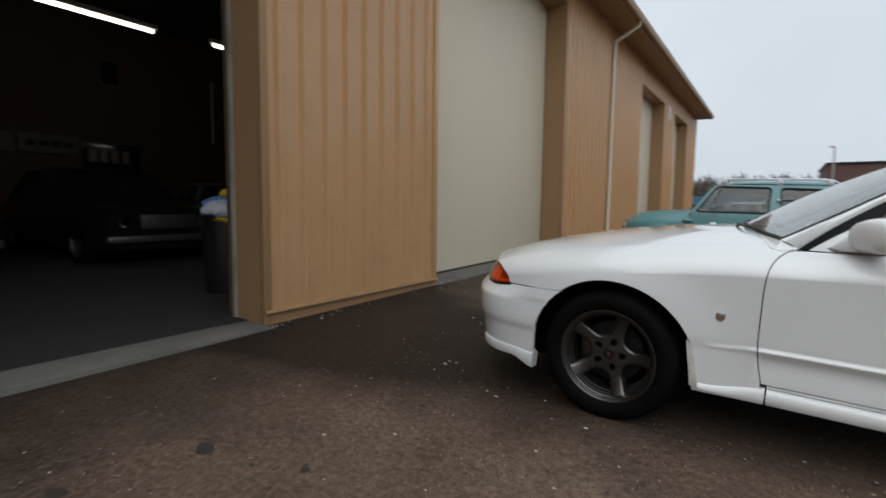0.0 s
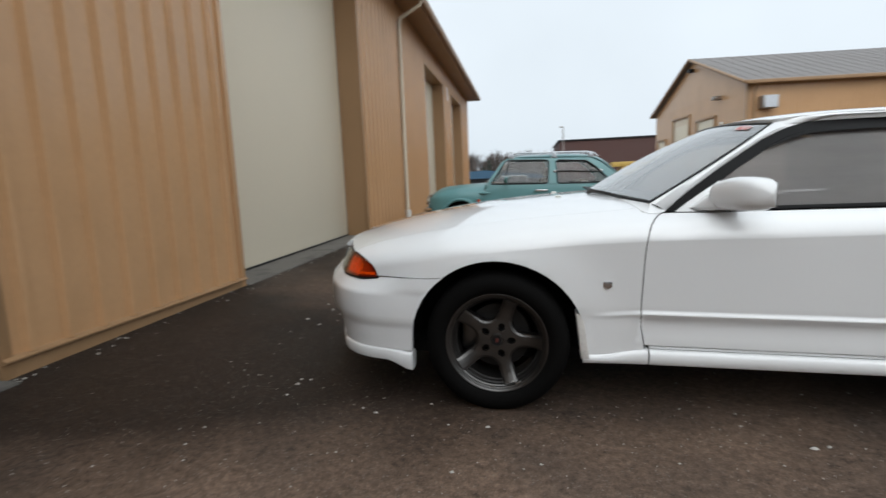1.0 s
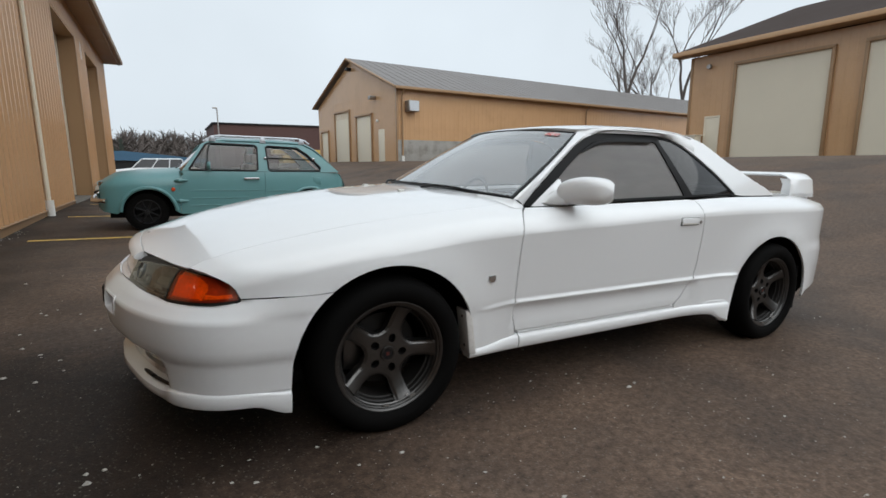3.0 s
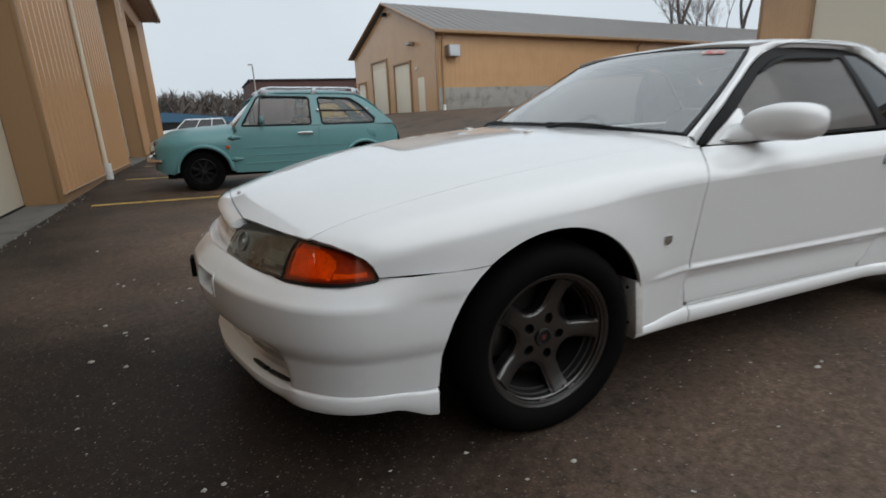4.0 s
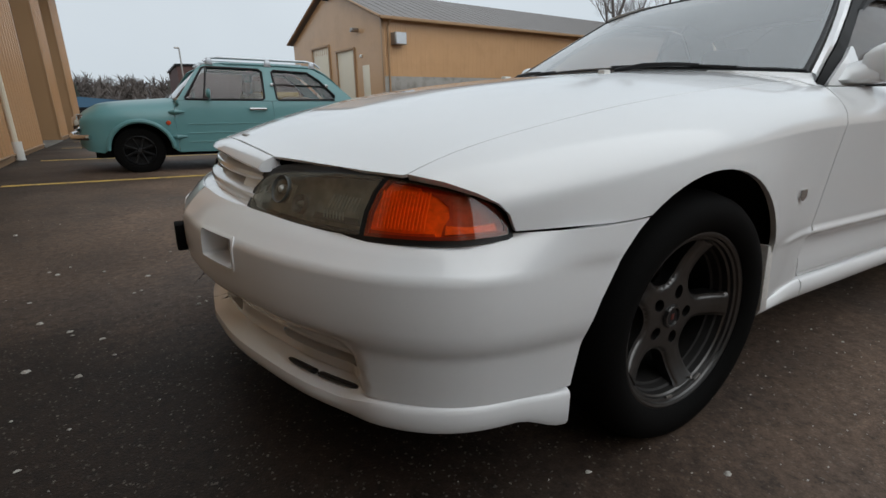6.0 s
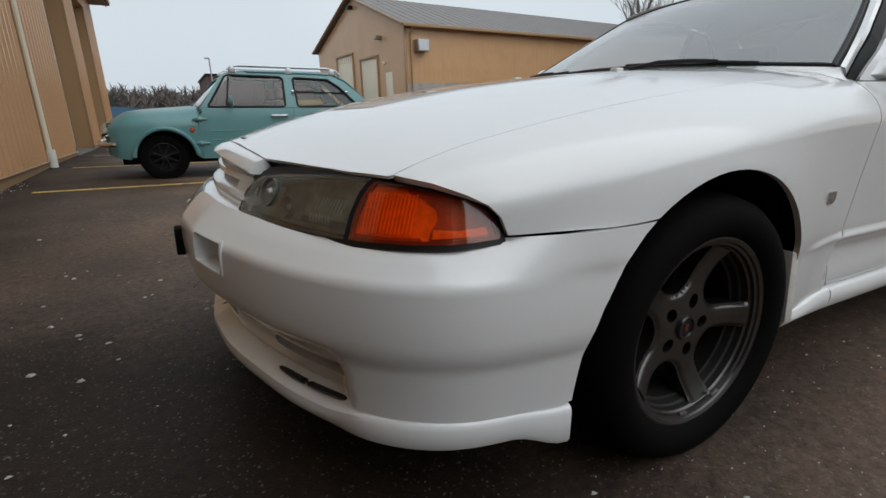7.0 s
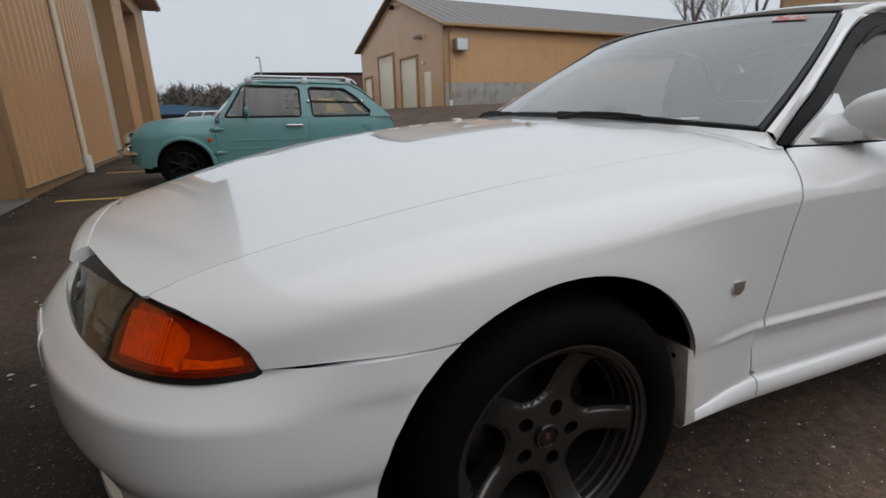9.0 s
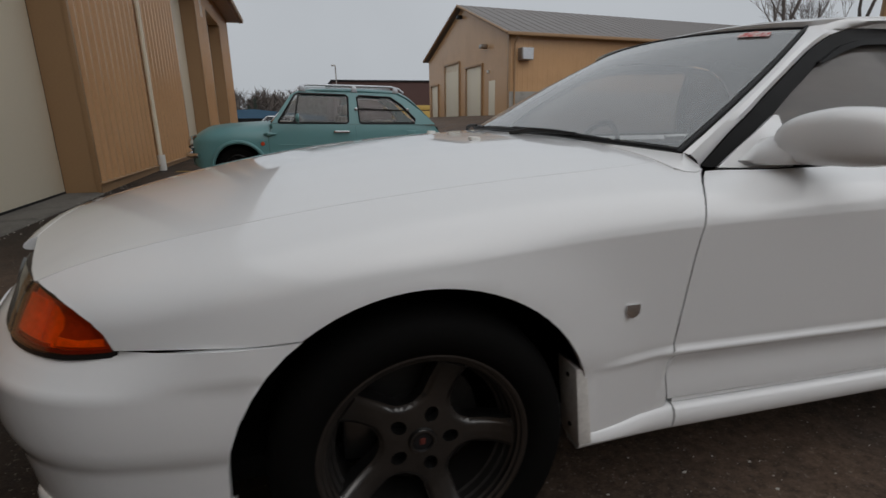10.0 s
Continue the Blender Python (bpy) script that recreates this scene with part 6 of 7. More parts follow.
def build_hatchback():
    car = tagged(new("hatchback"), "small retro teal two-door hatchback with a silver roof rack", "car")
    arch = lambda cx, r, a0, a1: arc(cx, 0.285, r, a0, a1, 18)
    fender = [(-0.60, 0.36), (-0.52, 0.29), (-0.36, 0.262)] + arch(0.03, 0.325, 176, 2) + [(0.43, 0.25), (0.425, 0.5), (0.418, 0.7), (0.455, 0.872)] + [(x, interp(x, T_TOP) - 0.055) for x in np.linspace(0.38, -0.5, 12)] + [(-0.575, 0.62), (-0.6, 0.5)]
    panel("front_fender", fender, t_side, TEAL, car, 0.05, mirror=True)
    door = [(0.455, 0.872), (0.418, 0.7), (0.425, 0.5), (0.43, 0.25), (1.57, 0.235), (1.595, 0.45), (1.612, 0.7), (1.608, 0.872)]
    doors = panel("door", door, t_side, TEAL, car, 0.05, mirror=True)
    quarter = [(1.608, 0.872), (1.612, 0.7), (1.595, 0.45), (1.57, 0.235), (1.96, 0.25)] + arch(2.3, 0.325, 182, 4) + [(2.75, 0.30), (2.90, 0.38), (2.945, 0.5), (2.945, 0.62), (2.90, 0.75), (2.80, 0.86), (2.62, 0.872)]
    panel("rear_quarter", quarter, t_side, TEAL, car, 0.05, mirror=True)
    ring = [(-0.585, -0.4), (-0.5, -0.55), (-0.35, -0.62), (0.1, -0.655), (0.47, -0.66), (0.42, 0.0), (0.47, 0.66), (0.1, 0.655), (-0.35, 0.62), (-0.5, 0.55), (-0.585, 0.4), (-0.595, 0.0)]
    panel("bonnet", ring, t_hood, TEAL, car, 0.06)
    part("front_panel", loft([[(-0.575 - 0.02 * (1 - (y / 0.6) ** 2), y, z) for z in (0.30, 0.45, 0.6, 0.70)] for y in np.linspace(-0.56, 0.56, 12)]), TEAL, car)
    part("tail_panel", loft([[(2.93, y, 0.30), (2.955, y, 0.5), (2.95, y, 0.65), (2.87, y, 0.84)] for y in np.linspace(-0.56, 0.56, 12)]), TEAL, car)
    part("underbody", box(-0.45, 2.8, -0.62, 0.62, 0.20, 0.30), DARK, car)
    part("inner_shell", box(-0.35, 0.42, -0.60, 0.60, 0.30, 0.66), DARK, car)
    part("inner_shell", box(2.0, 2.75, -0.60, 0.60, 0.30, 0.66), DARK, car)
    for sg in (1, -1):
        m = lambda p: (p[0], p[1] * sg, p[2])
        gs = lambda o: (lambda x, z: m((lambda p: (p[0], p[1] + o, p[2]))(t_glass(x, z))))
        rim = [(0.47, 0.874), (0.60, 1.06), (0.74, 1.26), (0.84, 1.315), (1.0, 1.325), (2.2, 1.312), (2.38, 1.225), (2.6, 1.05), (2.8, 0.88)] + [(2.6, 0.874), (1.6, 0.874)]
        dw = [(0.56, 0.895), (0.80, 1.262), (0.85, 1.283), (1.49, 1.272), (1.525, 1.245), (1.512, 0.905), (1.48, 0.885), (0.58, 0.885)]
        qw = [(1.655, 1.245), (1.69, 1.266), (2.14, 1.25), (2.29, 1.15), (2.49, 0.95), (2.48, 0.895), (1.70, 0.885), (1.675, 0.91)]
        panel("cabin_side", rim, gs(0.0), TEAL, car, 0.06, 0.02, 0.0, [dw, qw], flip=(sg == -1))
        panel("door_glass", dw, gs(0.012), GLASS, car, 0.09, 0.004, -0.004, flip=(sg == -1))
        panel("quarter_glass", qw, gs(0.012), GLASS, car, 0.09, 0.004, -0.004, flip=(sg == -1))
        for loopw in (dw, qw):
            part("window_seal", sweep([gs(-0.004)(*p) for p in loopw + loopw[:1]], 0.014, 6, False), TRIM, car, "black rubber window seal")
        part("vent_bar", sweep([gs(-0.004)(0.775, 0.89), gs(-0.004)(0.85, 1.275)], 0.01, 6), TRIM, car)
        part("sash_bar", sweep([gs(-0.006)(1.62, 1.087), gs(-0.006)(2.40, 1.07)], 0.009, 6), TRIM, car)
        for x in (1.63, 2.38):
            part("sash_catch", box(x - 0.02, x + 0.02, min(sg * -0.72, sg * -0.70), max(sg * -0.72, sg * -0.70), 1.06, 1.10, 0.004), CHROME, car)
        d = doors[0 if sg == 1 else 1]
        yy = lambda a, b: (min(sg * -a, sg * -b), max(sg * -a, sg * -b))
        part("door_handle", box(1.30, 1.52, *yy(0.80, 0.82), 0.752, 0.785, 0.008), CHROME, d, "chrome door handle")
        for x in (1.33, 1.49):
            part("handle_post", box(x - 0.012, x + 0.012, *yy(0.75, 0.802), 0.76, 0.778), CHROME, d)
        for z in (0.735, 0.44):
            part("hinge", sweep([m((0.36, -0.775, z)), m((0.42, -0.797, z)), m((0.53, -0.792, z))], [0.012, 0.03, 0.010], 10), TEAL, d)
        for z in (0.59, 0.478, 0.372):
            part("rib", sweep([m((x, -t_width(x, z) - 0.001, z)) for x in (0.56, 1.0, 1.55)], 0.006, 6), TEAL, d)
        part("rib", sweep([m((x, -t_width(x, 0.582) - 0.001, 0.582)) for x in (1.64, 1.85, 2.04)], 0.006, 6), TEAL, car)
        part("marker_lamp", lathe([(0, sg * -0.80), (0.022, sg * -0.798), (0.028, sg * -0.785), (0.028, sg * -0.75)], 16, "y", (0.343, 0, 0.605)), AMBERMID, car, "small orange marker lamp")
        part("fuel_door", prism([(2.35, 0.685), (2.49, 0.675), (2.49, 0.785), (2.35, 0.80)], *yy(0.74, 0.765), "y", 0.008), TEAL, car)
        part("arch_lip", sweep([m((x, -t_width(x, z) - 0.012, z)) for x, z in arch(0.03, 0.345, 178, 4)], 0.026, 8), TEAL, car)
        part("arch_lip", sweep([m((x, -t_width(x, z) - 0.010, z)) for x, z in arch(2.3, 0.345, 178, 4)], 0.024, 8), TEAL, car)
        mr = part("mirror", lathe([(0.0, -0.03), (0.035, -0.028), (0.055, -0.01), (0.06, 0.012), (0.052, 0.016), (0, 0.016)], 20, "x", (0.82, sg * -0.86, 0.955)), TEAL, d, "round teal wing mirror")
        part("stalk", sweep([m((0.84, -0.74, 0.885)), m((0.83, -0.82, 0.87)), m((0.83, -0.86, 0.91))], 0.008, 6), CHROME, mr)
        for x in (0, 2.3):
            teal_wheel(car, x, sg)
        for x in (0.90, 1.62, 2.22):
            part("rack_foot", prism([(x - 0.05, 1.31), (x + 0.05, 1.31), (x + 0.025, 1.395), (x - 0.025, 1.395)], *yy(0.60, 0.57), "y", 0.006), ALU, car)
        part("rack_rail", sweep([m((0.84, -0.585, 1.345)), m((0.90, -0.585, 1.385)), m((1.0, -0.585, 1.402)), m((2.15, -0.585, 1.40)), m((2.27, -0.585, 1.375)), m((2.34, -0.585, 1.32))], 0.0135, 8), ALU, car, "silver roof rail")
        part("headlight", lathe([(0, -0.06), (0.07, -0.05), (0.095, -0.015), (0.10, 0.02), (0.1, 0.1)], 24, "x", (-0.575, sg * -0.48, 0.60)), CHROME, car)
    ringr = [(0.86, -0.35), (0.92, -0.55), (1.1, -0.60), (2.2, -0.60), (2.45, -0.58), (2.84, -0.55), (2.84, 0.55), (2.45, 0.58), (2.2, 0.60), (1.1, 0.60), (0.92, 0.55), (0.86, 0.35), (0.85, 0.0)]
    panel("roof", ringr, t_roof, TEAL, car, 0.07, 0.02, 0.0)
    part("windscreen", loft([[(0.42 + 0.06 * (p * p), 0.68 * p, 0.895), (0.60 + 0.06 * p * p, 0.65 * p, 1.08), (0.85 + 0.06 * p * p, 0.58 * p, 1.32 - 0.02 * p * p)] for p in np.linspace(-1, 1, 14)]), GLASS, car)
    for y in (-0.3, 0.25):
        part("wiper", sweep([(0.40, y, 0.90), (0.44, y + 0.15, 0.935), (0.46, y + 0.35, 0.95)], 0.008, 6), TRIM, car)
    for y in (-0.45, 0.0, 0.45):
        part("rack_slat", box(0.9, 2.25, y - 0.02, y + 0.02, 1.392, 1.404, 0.004), ALU, car)
    part("front_bumper", sweep([(-0.47, -0.76, 0.45), (-0.56, -0.71, 0.45), (-0.64, -0.58, 0.45), (-0.70, 0.0, 0.45), (-0.64, 0.58, 0.45), (-0.56, 0.71, 0.45), (-0.47, 0.76, 0.45)], 0.032, 10), CHROME, car, "tubular silver bumper")
    part("rear_bumper", sweep([(2.75, -0.78, 0.47), (2.95, -0.7, 0.47), (3.02, 0.0, 0.47), (2.95, 0.7, 0.47), (2.75, 0.78, 0.47)], 0.038, 10), CHROME, car, "tubular silver bumper")
    part("dashboard", box(0.46, 0.75, -0.66, 0.66, 0.60, 0.90, 0.04), TANCABIN, car)
    part("cabin_floor", box(0.4, 2.6, -0.66, 0.66, 0.28, 0.34), TANCABIN, car)
    for y in (-0.34, 0.34):
        seat = part("seat", box(1.0, 1.5, y - 0.23, y + 0.23, 0.34, 0.55, 0.05), TANCABIN, car)
        part("backrest", box(1.42, 1.54, y - 0.22, y + 0.22, 0.5, 0.98, 0.05, m=Matrix.Translation((0, 0, 0))), TANCABIN, seat)
        part("headrest", box(1.46, 1.55, y - 0.12, y + 0.12, 0.99, 1.14, 0.035), TANCABIN, seat)
    part("rear_seat", box(2.05, 2.2, -0.6, 0.6, 0.34, 0.93, 0.05), TANCABIN, car)
    car.matrix_world = pose(-1.01, 6.34, ground_z(-1.01, 5.6) - 0.004, 0.8, 1.3, 0)


def teal_wheel(car, x, sg):
    w = link("wheel", None, car, "black spoked wheel")
    w.location = (x, sg * -0.70, 0.28)
    o = -sg
    part("tyre", lathe([(r, o * a) for r, a in [(0.17, -0.14), (0.22, -0.155), (0.268, -0.14), (0.28, -0.10), (0.281, -0.03), (0.27, 0.005), (0.235, 0.018), (0.19, 0.012), (0.178, 0.0), (0.172, -0.03), (0.17, -0.14)]], 48), RUBBER, w)
    part("rim", lathe([(r, o * a) for r, a in [(0.178, 0.002), (0.170, 0.006), (0.165, -0.01), (0.16, -0.08), (0.02, -0.085), (0.0, -0.085)]], 40), TRIM, w)
    for k in range(8):
        a = radians(22.5 + 45 * k)
        part("spoke", sweep([(0.03 * math.cos(a), o * -0.012, 0.03 * math.sin(a)), (0.1 * math.cos(a), o * -0.022, 0.1 * math.sin(a)), (0.166 * math.cos(a), o * -0.008, 0.166 * math.sin(a))], [0.016, 0.013, 0.012], 6), TRIM, w)
    part("centre_cap", lathe([(0, o * 0.004), (0.025, o * 0.002), (0.034, o * -0.012), (0.036, o * -0.05)], 20), DGREY, w)


DGREY = material("dark_grey_alloy", (0.022, 0.022, 0.023), 0.45, metal=0.3, spread=0.1)
build_hatchback()


# ---- plain cars seen far off or in the dark ----
def plain_car(label, place, turn, size, paint, tall=False, windows=GLASS):
    length, width, height = size
    car = tagged(new("parked_suv" if tall else "stored_car"), label, "car")
    hl, hw = length / 2, width / 2
    bz = 0.62 * height if tall else 0.66 * height
    rows = []
    for t in np.linspace(0, 1, 15):
        x = -hl + length * t
        e = (1 - abs(2 * t - 1) ** 6) ** 0.5 * 0.12 + 0.88
        nose = bz * (0.86 + 0.14 * min(1, t / 0.28)) * (1 - 0.06 * max(0, t - 0.85) / 0.15)
        rows.append([(x, s * hw * e * k, z) for s, k, z in ((-1, 0.9, 0.25), (-1, 1, 0.42), (-1, 1, nose * 0.8), (-1, 0.94, nose * 0.97), (-1, 0.8, nose), (1, 0.8, nose), (1, 0.94, nose * 0.97), (1, 1, nose * 0.8), (1, 1, 0.42), (1, 0.9, 0.25))])
    part("body", loft(rows, True, True), paint, car)
    c0, c1 = (-0.28, 0.47) if tall else (-0.16, 0.34)
    r0, r1 = (-0.14, 0.42) if tall else (-0.02, 0.22)
    low = [(c0 * length, bz * 0.97), (c1 * length, bz * 0.97)]
    a, b = Vector((c0 * length, 0, bz * 0.95)), Vector((c1 * length, 0, bz * 0.95))
    c, d = Vector((r0 * length, 0, height - 0.06)), Vector((r1 * length, 0, height - 0.06))
    wl, wt = hw * 0.93, hw * 0.76
    part("glasshouse", loft([[(a.x, -wl, a.z), (b.x, -wl, b.z), (b.x, wl, b.z), (a.x, wl, a.z)], [(c.x, -wt, c.z), (d.x, -wt, d.z), (d.x, wt, d.z), (c.x, wt, c.z)]], True, True), TINTED_DARK, car, "dark windows")
    part("roof", loft([[(c.x - 0.05, -wt - 0.02, height - 0.07), (d.x + 0.05, -wt - 0.02, height - 0.07), (d.x + 0.05, wt + 0.02, height - 0.07), (c.x - 0.05, wt + 0.02, height - 0.07)], [(c.x + 0.1, -wt + 0.08, height), (d.x - 0.1, -wt + 0.08, height), (d.x - 0.1, wt - 0.08, height), (c.x + 0.1, wt - 0.08, height)]], True, True), paint, car)
    posts = [(0.0, 0.0), (0.36, 0.40), (0.68, 0.70), (1.0, 1.0)] if tall else [(0.0, 0.0), (0.55, 0.5), (1.0, 1.0)]
    for s in (-1, 1):
        for p, q in posts:
            part("pillar", sweep([(a.x + (b.x - a.x) * p, s * (wl + 0.01), a.z), (c.x + (d.x - c.x) * q, s * (wt + 0.012), c.z)], 0.035, 6), paint, car)
        for x in (-0.32 * length, 0.30 * length):
            w = link("wheel", None, car)
            w.location = (x, s * (hw - 0.1), 0.33)
            part("tyre", lathe([(0.2, -0.1), (0.3, -0.1), (0.33, -0.07), (0.33, 0.07), (0.3, 0.1), (0.2, 0.1), (0.2, -0.1)], 28), RUBBER, w)
            part("rim", lathe([(0.0, s * 0.07), (0.06, s * 0.075), (0.17, s * 0.06), (0.2, s * 0.095), (0.21, s * 0.09)], 24), STEEL, w)
        part("headlight", lathe([(0, -0.03), (0.06, -0.025), (0.085, 0.0), (0.085, 0.06)], 20, "x", (-hl - 0.005, s * hw * 0.66, bz * 0.66)), CHROME, car)
    part("grille", box(-hl - 0.02, -hl + 0.03, -hw * 0.45, hw * 0.45, bz * 0.56, bz * 0.76, 0.01), STEEL if not tall else TRIM, car)
    part("front_bumper", box(-hl - 0.06, -hl + 0.06, -hw * 0.92, hw * 0.92, 0.36, 0.46, 0.03), STEEL if not tall else paint, car)
    car.matrix_world = pose(*place, 0, 0, turn)
    return car


TINTED_DARK = material("dark_window", (0.012, 0.013, 0.015), 0.08, spread=0.05)
SUVWHITE = material("white_car_paint", (0.72, 0.73, 0.74), 0.3, spread=0.03, coat=0.6)
BLACKCAR = material("black_car_paint", (0.012, 0.012, 0.014), 0.2, spread=0.1, coat=0.6)
OLIVE = material("dark_olive_car_paint", (0.045, 0.04, 0.028), 0.3, spread=0.1, coat=0.4)
plain_car("white parked sport utility vehicle with dark windows", (-1.75, 41.0, ground_z(-1.75, 41.0)), 0, (4.7, 1.85, 1.72), SUVWHITE, True)


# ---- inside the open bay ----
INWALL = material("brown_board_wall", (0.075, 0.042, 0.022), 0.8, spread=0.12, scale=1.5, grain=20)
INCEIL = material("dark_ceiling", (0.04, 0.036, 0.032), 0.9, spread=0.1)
# plain concrete taken near black: the gloom of the bay is in its colour
INFLOOR = material("dimmed_concrete", (0.015, 0.0145, 0.0125), 0.8, spread=0.2, scale=1.2, grain=40, stain=(0.014, 0.0135, 0.012), stain_scale=0.8, stain_at=(0.45, 0.65))
TUBE = material("fluorescent_tube", (0.9, 0.9, 0.85), 0.4, emit=((1.0, 0.95, 0.8), 5.5))


def shop_interior():
    ft = tagged(new("floor"), "concrete workshop floor, coloured near black for the dim bay", "floor", kind="structure")
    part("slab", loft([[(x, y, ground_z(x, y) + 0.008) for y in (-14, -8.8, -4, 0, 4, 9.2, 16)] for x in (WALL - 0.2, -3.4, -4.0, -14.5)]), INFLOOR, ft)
    part("threshold", box(WALL - 0.22, WALL + 0.13, -5.2, -0.885, -0.3, 0.074, 0.006), THRESH, ft, "worn concrete door threshold")
    b = tagged(new("wall_interior"), "brown boarded inner walls of the workshop", "wall", kind="structure")
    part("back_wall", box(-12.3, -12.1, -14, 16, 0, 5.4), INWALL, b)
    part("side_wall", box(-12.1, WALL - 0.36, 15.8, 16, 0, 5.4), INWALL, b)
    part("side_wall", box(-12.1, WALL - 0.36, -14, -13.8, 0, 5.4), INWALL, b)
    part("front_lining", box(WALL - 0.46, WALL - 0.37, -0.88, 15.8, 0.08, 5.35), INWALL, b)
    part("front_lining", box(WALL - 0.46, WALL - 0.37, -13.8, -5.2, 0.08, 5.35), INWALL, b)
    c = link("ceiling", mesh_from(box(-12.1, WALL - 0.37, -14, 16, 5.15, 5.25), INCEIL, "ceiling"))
    tagged(c, "dark workshop ceiling", "ceiling", kind="structure")
    w = tagged(new("window_1"), "small white-framed window high on the brown wall", "window", kind="structure")
    part("pane", box(-12.1, -12.085, 1.74, 2.08, 3.68, 4.16), TINTED_DARK, w)
    for y0, y1, z0, z1 in ((1.70, 1.74, 3.64, 4.20), (2.08, 2.12, 3.64, 4.20), (1.74, 2.08, 4.16, 4.20), (1.68, 2.14, 3.62, 3.66)):
        part("window_frame", box(-12.1, -12.06, y0, y1, z0, z1, 0.004), DIMWHITE, w)
    for x, ya, yb in ((-8.2, -1.9, -0.62), (-8.2, -0.58, 1.1), (-8.0, 1.95, 3.6)):
        lamp = tagged(new("ceiling_light"), "lit bare fluorescent tube fitting under the dark ceiling", "ceiling light", "tube lights")
        part("housing", box(x - 0.06, x + 0.06, ya, yb, 3.89, 3.97, 0.01), WHITEP, lamp)
        part("tube", sweep([(x, ya + 0.05, 3.86), (x, yb - 0.05, 3.86)], 0.028, 10), TUBE, lamp)
        for y in (ya + 0.1, yb - 0.1):
            part("chain", sweep([(x, y, 3.97), (x, y, 5.15)], 0.005, 4), STEEL, lamp)
    for y0, y1, z0, z1, m, lab in ((-1.2, 0.15, 1.98, 2.38, DIMWHITE, "pale sign banner with unreadable dark lettering"), (0.2, 1.25, 2.0, 2.4, DIMWHITE, "pale sign banner with unreadable dark lettering"), (1.3, 2.5, 1.75, 2.32, BLACKCAR, "black sign banner with faint lettering")):
        s = tagged(new("sign_banner"), lab, "sign", "wall signs")
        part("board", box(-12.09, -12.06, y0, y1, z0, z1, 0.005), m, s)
        for k in range(4):
            part("lettering_bar", box(-12.058, -12.054, y0 + 0.12 + k * 0.22, y0 + 0.28 + k * 0.22, z0 + 0.14, z1 - 0.14), TRIM if m is DIMWHITE else STEEL, s)
    bin_ = tagged(new("trash_bin"), "black plastic bin with blue and yellow rags piled on top", "bin")
    part("tub", lathe([(0.0, 0.075), (0.2, 0.075), (0.25, 0.85), (0.27, 0.85), (0.27, 0.9), (0.24, 0.9), (0.2, 0.12), (0, 0.12)], 20, "z", (-3.95, -0.33, 0)), BLACKCAR, bin_)
    for k, (m, dx, dy, dz, r) in enumerate(((RAGBLUE, 0.0, -0.05, 0.98, 0.16), (RAGWHITE, 0.08, -0.1, 0.93, 0.18), (RAGYELLOW, -0.03, 0.05, 1.1, 0.10), (RAGYELLOW, 0.1, -0.05, 0.88, 0.17))):
        bm = bmesh.new()
        bmesh.ops.create_icosphere(bm, subdivisions=3, radius=r)
        for v in bm.verts:
            v.co *= 1 + 0.35 * noise.noise(v.co * 9 + Vector((k, 0, 0)))
            v.co.z *= 0.55
            v.co += Vector((-3.95 + dx, -0.33 + dy, dz))
        part("rag", bm, m, bin_)
    conduit = tagged(new("conduit"), "thin pale pipe hanging down the dark wall", "pipe")
    part("pipe", sweep([(-12.0, 4.3, 4.2), (-12.0, 4.3, 2.6)], 0.02, 6), WHITEP, conduit)


def mesh_from(bm, mat, name):
    me = bpy.data.meshes.new(name)
    bm.to_mesh(me)
    bm.free()
    me.materials.append(mat)
    return me


# white of banners and window frame, darkened in colour for the dim bay
DIMWHITE = material("dimmed_white", (0.10, 0.098, 0.09), 0.7, spread=0.1)
RAGBLUE = material("blue_rag", (0.10, 0.2, 0.45), 0.9, spread=0.2)
RAGWHITE = material("white_rag", (0.5, 0.52, 0.55), 0.9, spread=0.15)
RAGYELLOW = material("yellow_rag", (0.6, 0.42, 0.03), 0.8, spread=0.2)
shop_interior()
plain_car("black classic car parked in the dark workshop", (-9.1, 0.55, 0.072), 180, (4.6, 1.9, 1.5), BLACKCAR)
plain_car("dark olive classic car parked in the dark workshop", (-8.7, 3.1, 0.072), 180, (4.6, 1.9, 1.35), OLIVE)
plain_car("black classic car parked in the dark workshop", (-9.3, -2.2, 0.072), 180, (4.6, 1.9, 1.45), BLACKCAR)

# ---- marks and litter on the lot ----
YELLOW = material("worn_yellow_paint", (0.55, 0.36, 0.09), 0.8, spread=0.25, scale=5, grain=60, stain=(0.13, 0.11, 0.09), stain_scale=9, stain_at=(0.5, 0.68))


def stripe(y, x0, x1, w=0.11):
    n = 24
    rows = [[(x, y + s, ground_z(x, y + s) + 0.004) for s in (-w / 2, w / 2)] for x in np.linspace(x0, x1, n)]
    ob = link("parking_line", mesh_from(loft(rows), YELLOW, "parking_line"))
    return tagged(ob, "worn yellow painted parking line on the asphalt", "parking line", "parking lines")


for y in (5.0, 7.76, 10.5, 13.2):
    stripe(y, -2.25, 2.9)

CHIP = material("pale_stone_chip", (0.5, 0.48, 0.44), 0.9, spread=0.2, per_object=0.4)


